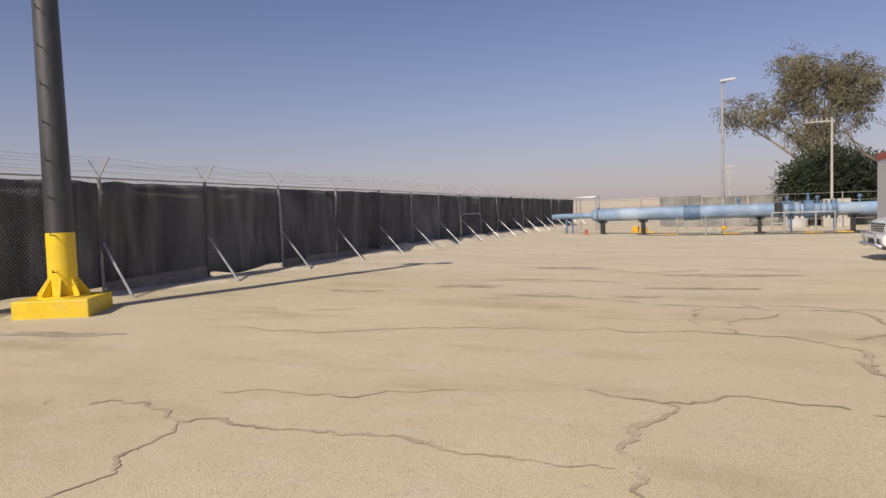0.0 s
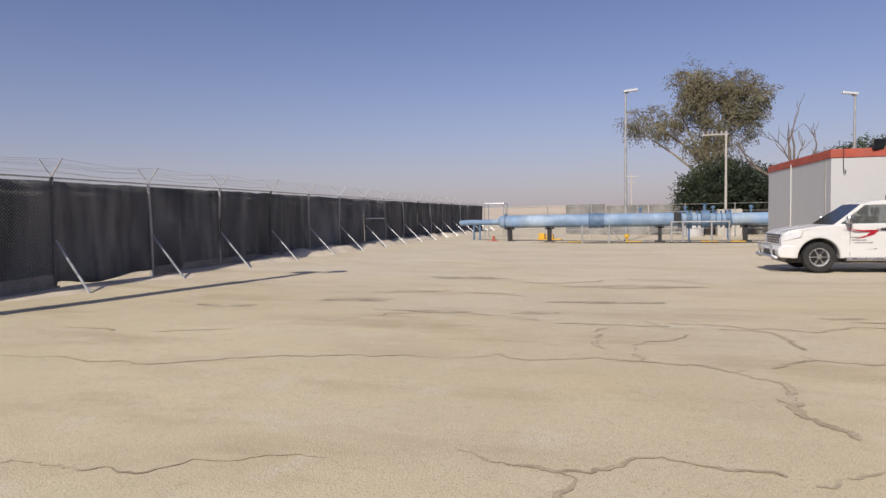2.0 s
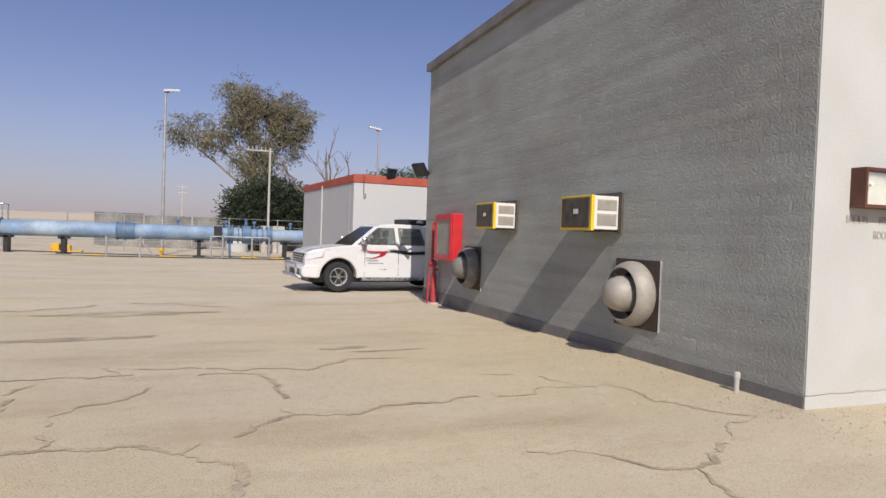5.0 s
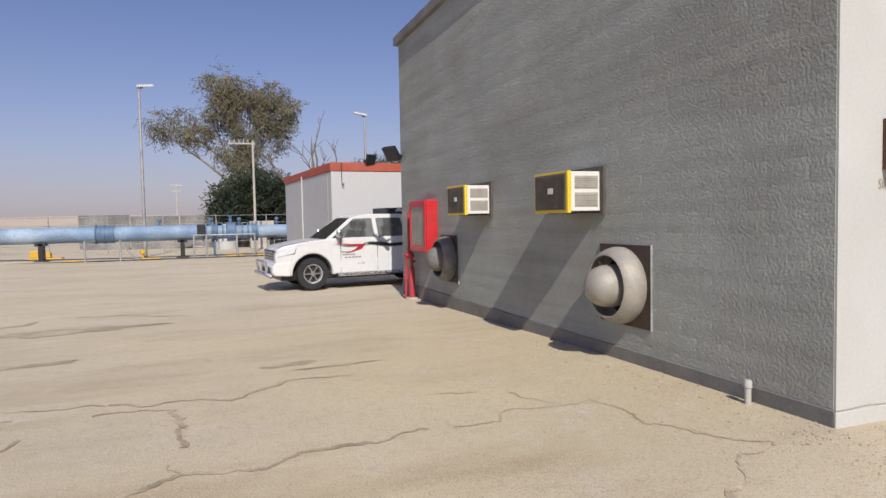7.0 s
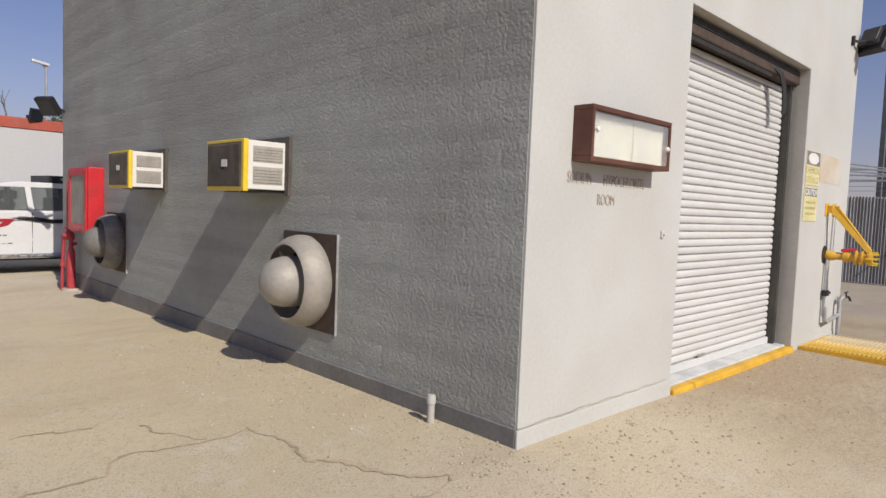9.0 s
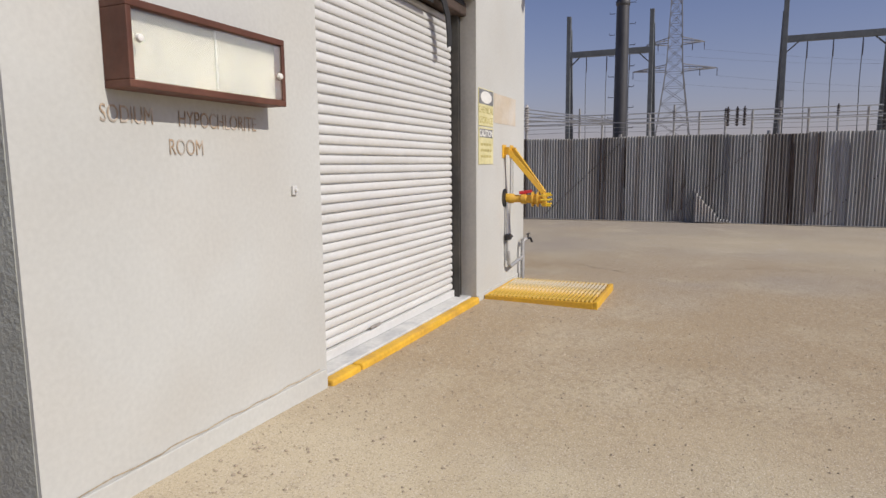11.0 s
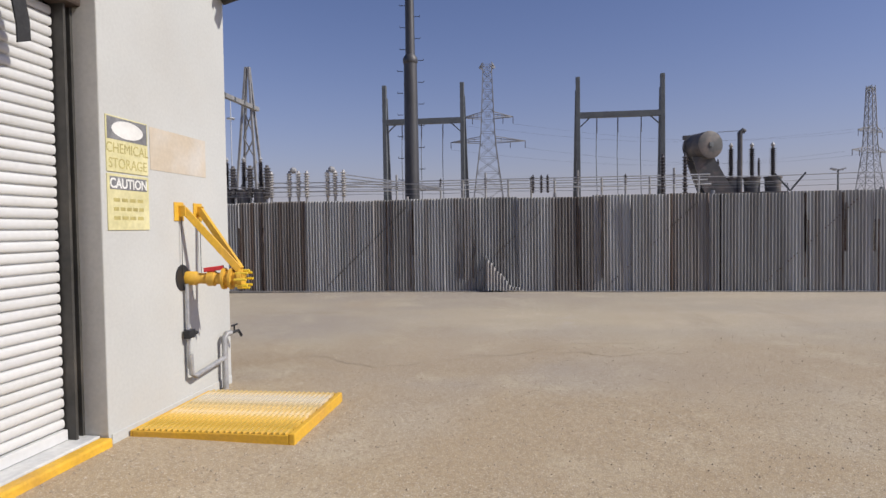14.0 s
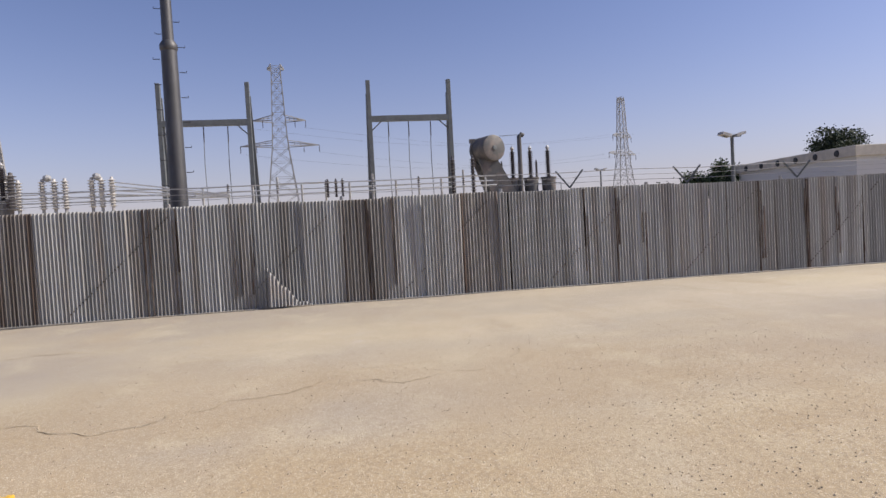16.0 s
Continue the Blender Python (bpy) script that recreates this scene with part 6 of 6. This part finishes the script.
af = thing("a_frame_gantry", (0, 0, 0), "pale lattice A-frame gantry with a tie beam and insulator strings", "gantry")
a_frame(82.0, 45.6, 25.4, af, 0)
a_frame(96.0, 45.4, 25.0, af, 1)
part("beam", Mesh().box(81.6, 96.4, 43.9, 44.5, 18.75, 19.3), FRAME_GREY, af)
for i in range(5):
    part("beam_web", Mesh().box(83 + i * 2.8, 83.3 + i * 2.8, 43.8, 43.9, 18.8, 19.25), GANTRY, af)
part("dropper", Mesh().tube([(88, 44.2, 18.6), (88, 44.2, 8)], 0.06, 5).lathe([(0.5, 0), (0.56, 0.1), (0.5, 0.2), (0.44, 0.1), (0.5, 0)], (88, 44.2, 16.2), (0, 0, 1), 14), GALV, af)

bus = thing("bus_supports", (80, 0, 0), "row of post insulators carrying tubular bus bars", "switchgear")
random.seed(12)
for i, y in enumerate((36.7, 35.5, 33.3, 32.2, 31.2, 28.7, 27.8, 26.8)):
    part("pedestal", Mesh().tube([(0, y, 0), (0, y, 5.4)], 0.16, 8), GALV_DULL, bus)
    insulator("post_insulator", (0, y, 5.4), 2.9, 0.42, PORCELAIN_PALE, bus, 10)
    if i in (2, 5):
        part("terminal", Mesh().lathe([(0, -0.40), (0.26, -0.32), (0.38, 0), (0.26, 0.32), (0, 0.40)], (0, y - 0.5, 8.55), (0, 1, 0), 12), GALV_DULL, bus, "", True)
for i in range(14):
    y = 21 - i * 2.6
    part("post", Mesh().tube([(2, y, 0), (2, y, 7.0 if i % 4 else 7.9)], 0.12, 6), GALV_DULL, bus)
    if i % 2 == 0:
        insulator("post_insulator", (2, y, 6.1), 1.2, 0.18, PORCELAIN, bus, 5)
for z, x in ((7.1, 2.0), (6.6, 3.0), (6.0, 1.5)):
    part("bus_bar", Mesh().tube([(x, 38, z + 0.2), (x, 20, z), (x, -14, z)], 0.07, 5), GALV, bus)
for k in range(4):
    part("sloping_bus", Mesh().tube([(0, 26.5 + k * 0.3, 7.9 - k * 0.4), (1, 15.5, 6.2 - k * 0.1)], 0.07, 5), GALV, bus)
for y in (-8.6, -10.9):
    insulator("arrester", (0, y, 4.6), 4.4, 0.34, PORCELAIN, bus, 13)
for y in (5.2, 4.3, 3.6):
    insulator("breaker_pole", (1, y, 5.4), 1.9, 0.22, PORCELAIN, bus, 7)


def pylon(at, h, base, turn=0.0):
    t = thing("transmission_pylon", at, "pale steel lattice transmission tower with crossarms", "pylon", "transmission towers", turn)

    def half(z):
        k = z / (0.56 * h)
        return base * (1 - 0.62 * k) if k < 1 else base * (0.38 - 0.16 * (z - 0.56 * h) / (0.44 * h))

    levels = [h * f for f in (0, 0.14, 0.26, 0.36, 0.45, 0.53, 0.6, 0.67, 0.73, 0.79, 0.85, 0.91, 0.96, 1.0)]
    legs, web = [Mesh() for _ in range(4)], Mesh()
    for a, b in zip(levels, levels[1:]):
        ca = [(sx * half(a), sy * half(a), a) for sx, sy in ((-1, -1), (1, -1), (1, 1), (-1, 1))]
        cb = [(sx * half(b), sy * half(b), b) for sx, sy in ((-1, -1), (1, -1), (1, 1), (-1, 1))]
        for i in range(4):
            legs[i].bar(ca[i], cb[i], 0.26, 0.26)
            j = (i + 1) % 4
            web.bar(ca[i], cb[j], 0.12, 0.12).bar(ca[j], cb[i], 0.12, 0.12).bar(cb[i], cb[j], 0.11, 0.11)
    for q in legs:
        part("leg", q, PYLON, t)
    tagged(part("lacing", web, PYLON, t), kind="stuff")
    for f, wd in ((0.545, 12.2), (0.69, 8.3), (0.985, 2.6)):
        z = h * f
        for s in (-1, 1):
            arm_ = Mesh()
            for q in (-1, 1):
                arm_.bar((q * half(z), s * half(z), z + 1.4), (0, s * wd, z), 0.24, 0.24).bar((q * half(z), s * half(z), z - 0.2), (0, s * wd, z), 0.24, 0.24)
            for k in range(1, 5):
                c = half(z) + (wd - half(z)) * k / 5
                arm_.bar((0, s * c, z - 0.1), (0, s * c, z + 1.4 * (1 - k / 5)), 0.2, 0.2)
            part("crossarm", arm_, PYLON, t)
        if f < 0.9:
            for s in (-1, 1):
                for q in (0.6, 1.0):
                    part("insulator_string", Mesh().tube([(0, s * wd * q, z), (0, s * wd * q, z - 2.2)], 0.12, 5), PORCELAIN, t)
    return t


pylon((220.0, 19.0, 0), 55.0, 6.2, 4)
pylon((260.0, -117.2, 0), 50.5, 4.7, 38)
for i, (dy, z) in enumerate(((-12, 27.6), (12, 27.6), (-8, 35.6), (8, 35.6))):
    a, b = Vector((220, 19.0 + dy, z)), Vector((260, -117.2 + dy * 0.7, z))
    pts = [a.lerp(b, k / 10) - Vector((0, 0, 5 * math.sin(math.pi * k / 10))) for k in range(11)]
    single("overhead_line", Mesh().tube(pts, 0.025, 3), GANTRY, (0, 0, 0), "sagging overhead power conductor", "power line", "overhead lines")

# ---- far south-east ----
hall = thing("store_building", (47.9, -30.2, 0), "long low cream store building beyond the fence", "building", turn=-4)
part("wall", Mesh().box(0, 14, -34, 0, 0, 4.75), CABIN_WHITE, hall)
part("roof_edge", Mesh().box(-0.25, 14.25, -34.25, 0.25, 4.75, 5.5), CONCRETE, hall, bevel=0.05)
for i in range(6):
    part("vent", Mesh().lathe([(0, -0.06), (0.22, -0.05), (0.25, 0)], (1.5 + i * 2.2, 0.27, 5.1), (0, -1, 0), 12), BLACK, hall)


def twin_flood(at, h, turn=0.0):
    t = thing("floodlight_pole", at, "dark pole with twin floodlights beyond the fence", "light pole", "floodlight poles", turn)
    part("pole", Mesh().tube([(0, 0, 0), (0, 0, h)], 0.13, 8, 0.10), GANTRY, t)
    part("arm", Mesh().box(-0.06, 0.06, -0.6, 0.6, h - 0.1, h), GANTRY, t)
    for s in (-1, 1):
        part("lamp", Mesh().prism([(-0.25, -0.12), (0.35, 0.06), (0.30, 0.22), (-0.28, 0.05)], lambda u, v, q, s=s: (q, s * (0.45 + u), h + v), -0.3, 0.3), GALV_DULL, t)
    return t


twin_flood((46, -19.6, 0), 6.2)
twin_flood((90, -30.6, 0), 7.9)
random.seed(8)
for x, y, z, rx, mt in ((58, -37.8, 7.4, 2.2, LEAF_DARK), (64, -28.6, 4.6, 1.6, LEAF_MID), (63, -30.6, 5.2, 1.2, LEAF_MID), (64, -25.6, 3.5, 1.4, LEAF_MID)):
    t = thing("distant_tree", (x, y, 0), "green tree behind the store building", "tree", "trees behind the store")
    part("trunk", Mesh().tube([(0, 0, 0), (0.1, 0.1, z - 1)], 0.25, 7, 0.12), BARK, t)
    foliage("crown", leaf_cloud([((0, -rx * 0.5, z - 0.4), (rx * 0.7, rx * 0.7, 0.9)), ((0, rx * 0.4, z), (rx * 0.7, rx * 0.6, 0.9)), ((0, 0, z - 1.0), (rx, rx, 0.9)), ((0, rx * 0.8, z - 0.9), (0.7, 0.9, 0.7))], 6000, 0.24), mt, t)


# ---- cracks and stains in the paving ----
def crack(name, pts, width, material, label, rough=0.125, depth=5):
    """A jagged ribbon over the ground through a few plan points, broken up by midpoint displacement."""
    pts = [Vector((x, y)) for x, y in pts]
    for k in range(depth):
        out = [pts[0]]
        for a, b in zip(pts, pts[1:]):
            d = b - a
            off = Vector((-d.y, d.x)) * random.gauss(0, rough)
            out += [(a + b) / 2 + off, b]
        pts = out
    m = Mesh()
    n = len(pts)
    for i, p in enumerate(pts):
        d = (pts[min(i + 1, n - 1)] - pts[max(i - 1, 0)]).normalized()
        s = Vector((-d.y, d.x))
        w_ = 1.75 * width * (0.35 + 0.9 * abs(noise.noise((p.x * 2.1, p.y * 2.1, 3)))) * min(1, 0.15 + 4 * min(i, n - 1 - i) / n)
        for k in (-1, 1):
            q = p + s * (k * w_ * random.uniform(0.6, 1.3))
            m.v.append((q.x, q.y, ground_z(q.x, q.y) + 0.006))
    m.f = [(2 * i, 2 * i + 2, 2 * i + 3, 2 * i + 1) for i in range(n - 1) if noise.noise((pts[i].x * 1.3, pts[i].y * 1.3, 9)) > -0.33]
    me = bpy.data.meshes.new(name)
    me.from_pydata(m.v, [], m.f)
    me.materials.append(material)
    return part(name, me, None, ground, label)


random.seed(55)
for w_, pts in ((0.026, ((-0.8, 9.1), (0.4, 9.4), (1.3, 9.5), (2.2, 9.2), (2.6, 9.5), (3.1, 10.0), (4.0, 10.1), (5.2, 10.2), (6.6, 10.4))),
                (0.042, ((2.2, 9.2), (2.6, 8.8), (2.5, 8.3), (2.8, 7.5), (2.9, 7.0), (2.8, 6.2))),
                (0.024, ((3.1, 10.0), (3.1, 10.7), (3.0, 11.7), (1.4, 11.9), (0.1, 11.8), (-0.8, 12.0))),
                (0.018, ((2.9, 7.0), (3.3, 7.1), (4.1, 7.1))),
                (0.022, ((4.5, 8.8), (5.3, 8.2), (5.7, 8.0), (6.4, 8.4), (7.1, 8.8))),
                (0.028, ((5.7, 8.0), (5.6, 7.6), (5.5, 7.2), (5.5, 6.5))),
                (0.03, ((0.8, 11.6), (0.7, 10.8), (0.9, 10.1))),
                (0.02, ((1.3, 9.5), (1.2, 9.9), (1.3, 12.3), (1.4, 12.9))),
                (0.026, ((-4.6, 4.5), (-4.2, 4.3), (-2.8, 4.4), (-1.6, 4.6), (-0.5, 4.6), (0.7, 4.7))),
                (0.02, ((-2.8, 4.4), (-2.6, 3.9), (-2.4, 3.0))),
                (0.034, ((0.8, 6.2), (0.7, 5.2), (0.8, 4.8), (1.1, 4.2))),
                (0.018, ((0.1, 6.4), (0.8, 6.2), (1.2, 6.4), (2.4, 6.4), (2.9, 6.9))),
                (0.013, ((-3.5, 5.1), (-2.1, 5.5), (-0.5, 5.9))),
                (0.022, ((-6.3, 8.0), (-3.2, 8.6), (-0.8, 9.1))),
                (0.022, ((-7.4, 9.9), (-4.5, 10.5))),
                (0.022, ((-3.5, 11.1), (-2.5, 12.5), (-1.4, 12.5), (-0.3, 12.2))),
                (0.022, ((1.5, 12.2), (2.2, 12.2), (2.9, 12.0), (3.5, 11.8), (4.0, 12.3), (4.9, 12.4))),
                (0.014, ((6.3, 10.4), (5.9, 11.2), (5.3, 11.2))),
                (0.018, ((6.6, 10.4), (6.6, 9.6), (6.9, 9.0), (7.1, 8.8))),
                (0.008, ((17.2, 5.5), (16.9, 4.4), (17.1, 3.5), (19.0, 2.6))),
                (0.008, ((16.7, 9.4), (16.0, 7.4), (17.3, 5.4), (17.6, 3.6))),
                (0.010, ((20.4, 11.6), (20.5, 10.2), (20.4, 8.9))),
                (0.05, ((-2.6, 18.0), (0.5, 19.5), (3.0, 18.6))),
                (0.05, ((-5.5, 15.0), (-3.0, 16.0), (-1.0, 15.0)))):
    crack("crack", pts, w_, CRACK, "dark ragged crack in the paving")


def stain(x, y, rx, ry, turn):
    """A flat ragged patch of old spilt oil."""
    m = Mesh()
    n = 40
    c, s = math.cos(turn), math.sin(turn)
    ring = []
    for k in range(n):
        t = 2 * math.pi * k / n
        r = 0.75 + 0.5 * noise.noise((math.cos(t) * 1.6 + x, math.sin(t) * 1.6 + y, 0)) + 0.18 * noise.noise((math.cos(t) * 6, math.sin(t) * 6 + x, 2))
        u, v = rx * r * math.cos(t), ry * r * math.sin(t)
        ring.append((x + u * c - v * s, y + u * s + v * c))
    m.v = [(x, y, ground_z(x, y) + 0.005)] + [(a, b, ground_z(a, b) + 0.005) for a, b in ring]
    m.f = [(0, 1 + k, 1 + (k + 1) % n) for k in range(n)]
    part("stain", m, STAIN, ground, "dark old oil stain")


for q in ((-0.4, 12.9, 0.5, 0.22, 0.3), (-2.2, 12.7, 1.1, 0.16, 0.05), (0.6, 14.6, 1.5, 0.2, 0.15), (4.2, 13.2, 0.5, 0.12, 0.2), (4.7, 12.9, 0.6, 0.06, 0.1), (-3.4, 19.0, 1.2, 0.5, 0.2), (-6.5, 12.6, 0.8, 0.2, 0.1), (-8.1, 6.7, 1.3, 0.22, 0.35), (-4.2, 13.9, 0.9, 0.3, 0.2), (1.0, 17.6, 1.8, 0.5, 0.1)):
    stain(*q)

# ---- loose stones ----
random.seed(101)
ST = Mesh()


def stone(x, y, r):
    z = ground_z(x, y)
    vs = []
    for a, b, c in ((1, 0, 0), (-1, 0, 0), (0, 1, 0), (0, -1, 0), (0, 0, 1), (0, 0, -0.6)):
        k = random.uniform(0.7, 1.25) * r
        vs.append((x + a * k, y + b * k, z + c * k * 0.7 + r * 0.2))
    ST.add(vs, [(0, 2, 4), (2, 1, 4), (1, 3, 4), (3, 0, 4), (2, 0, 5), (1, 2, 5), (3, 1, 5), (0, 3, 5)])


for _ in range(2600):
    if random.random() < 0.5:
        y = random.uniform(8.6, 13.5)
        x = 7.68 - abs(random.gauss(0, 0.55))
    else:
        x = random.uniform(7.2, 14.5)
        y = 8.72 - abs(random.gauss(0, 0.9))
    stone(x, y, random.choice((0.004, 0.006, 0.008, 0.010, 0.014)))
for _ in range(5500):
    stone(random.triangular(9.0, 20.0, 11.5), random.uniform(-1.0, 8.0), random.choice((0.005, 0.006, 0.008, 0.011)))
for _ in range(900):
    stone(random.uniform(-6, 7), random.uniform(2.2, 14), random.choice((0.004, 0.006, 0.008)))
me = bpy.data.meshes.new("gravel")
me.from_pydata(ST.v, [], ST.f)
me.materials.append(PEBBLE)
tagged(new("gravel", me), "scattered small stones and grit on the yard", "gravel", kind="stuff")

# ---- coated blocks of the grey wall ----
random.seed(77)
BW, BH, JOINT = 0.405, 0.203, 0.012
rest = Mesh()


def block_faces(y0, y1, z0, z1):
    """A pillow-edged block face standing a few millimetres proud of its joints."""
    m = Mesh()
    d = random.uniform(0.0012, 0.0042)
    for inset, x in ((0.0, BX0 - 0.0005), (JOINT, BX0 - d * 0.55), (JOINT * 3.2, BX0 - d)):
        m.v += [(x, y0 + inset, z0 + inset), (x, y1 - inset, z0 + inset), (x, y1 - inset, z1 - inset), (x, y0 + inset, z1 - inset)]
    m.f = [(8, 11, 10, 9)] + [(r * 4 + k, r * 4 + 4 + k, r * 4 + 4 + (k + 1) % 4, r * 4 + (k + 1) % 4) for r in range(2) for k in range(4)]
    return m


for row in range(29):
    z0 = 0.02 + row * BH
    z1 = min(z0 + BH, ROOF - 0.16)
    y = BY0 + 0.03 - (BW / 2 if row % 2 else 0)
    while y < BY1 - 0.02:
        a, b = max(y, BY0 + 0.025), min(y + BW, BY1 - 0.01)
        y += BW
        if b - a < 0.08 or z1 - z0 < 0.05:
            continue
        m = block_faces(a, b, z0 + random.uniform(-0.004, 0.004), z1)
        if row < 20 and a < BY0 + 5.6:
            part("block", m, GREY_WALL, wall_west, smooth=True)
        else:
            rest.add(m.v, m.f)
tagged(part("block_courses", rest, GREY_WALL, wall_west, smooth=True), kind="stuff")
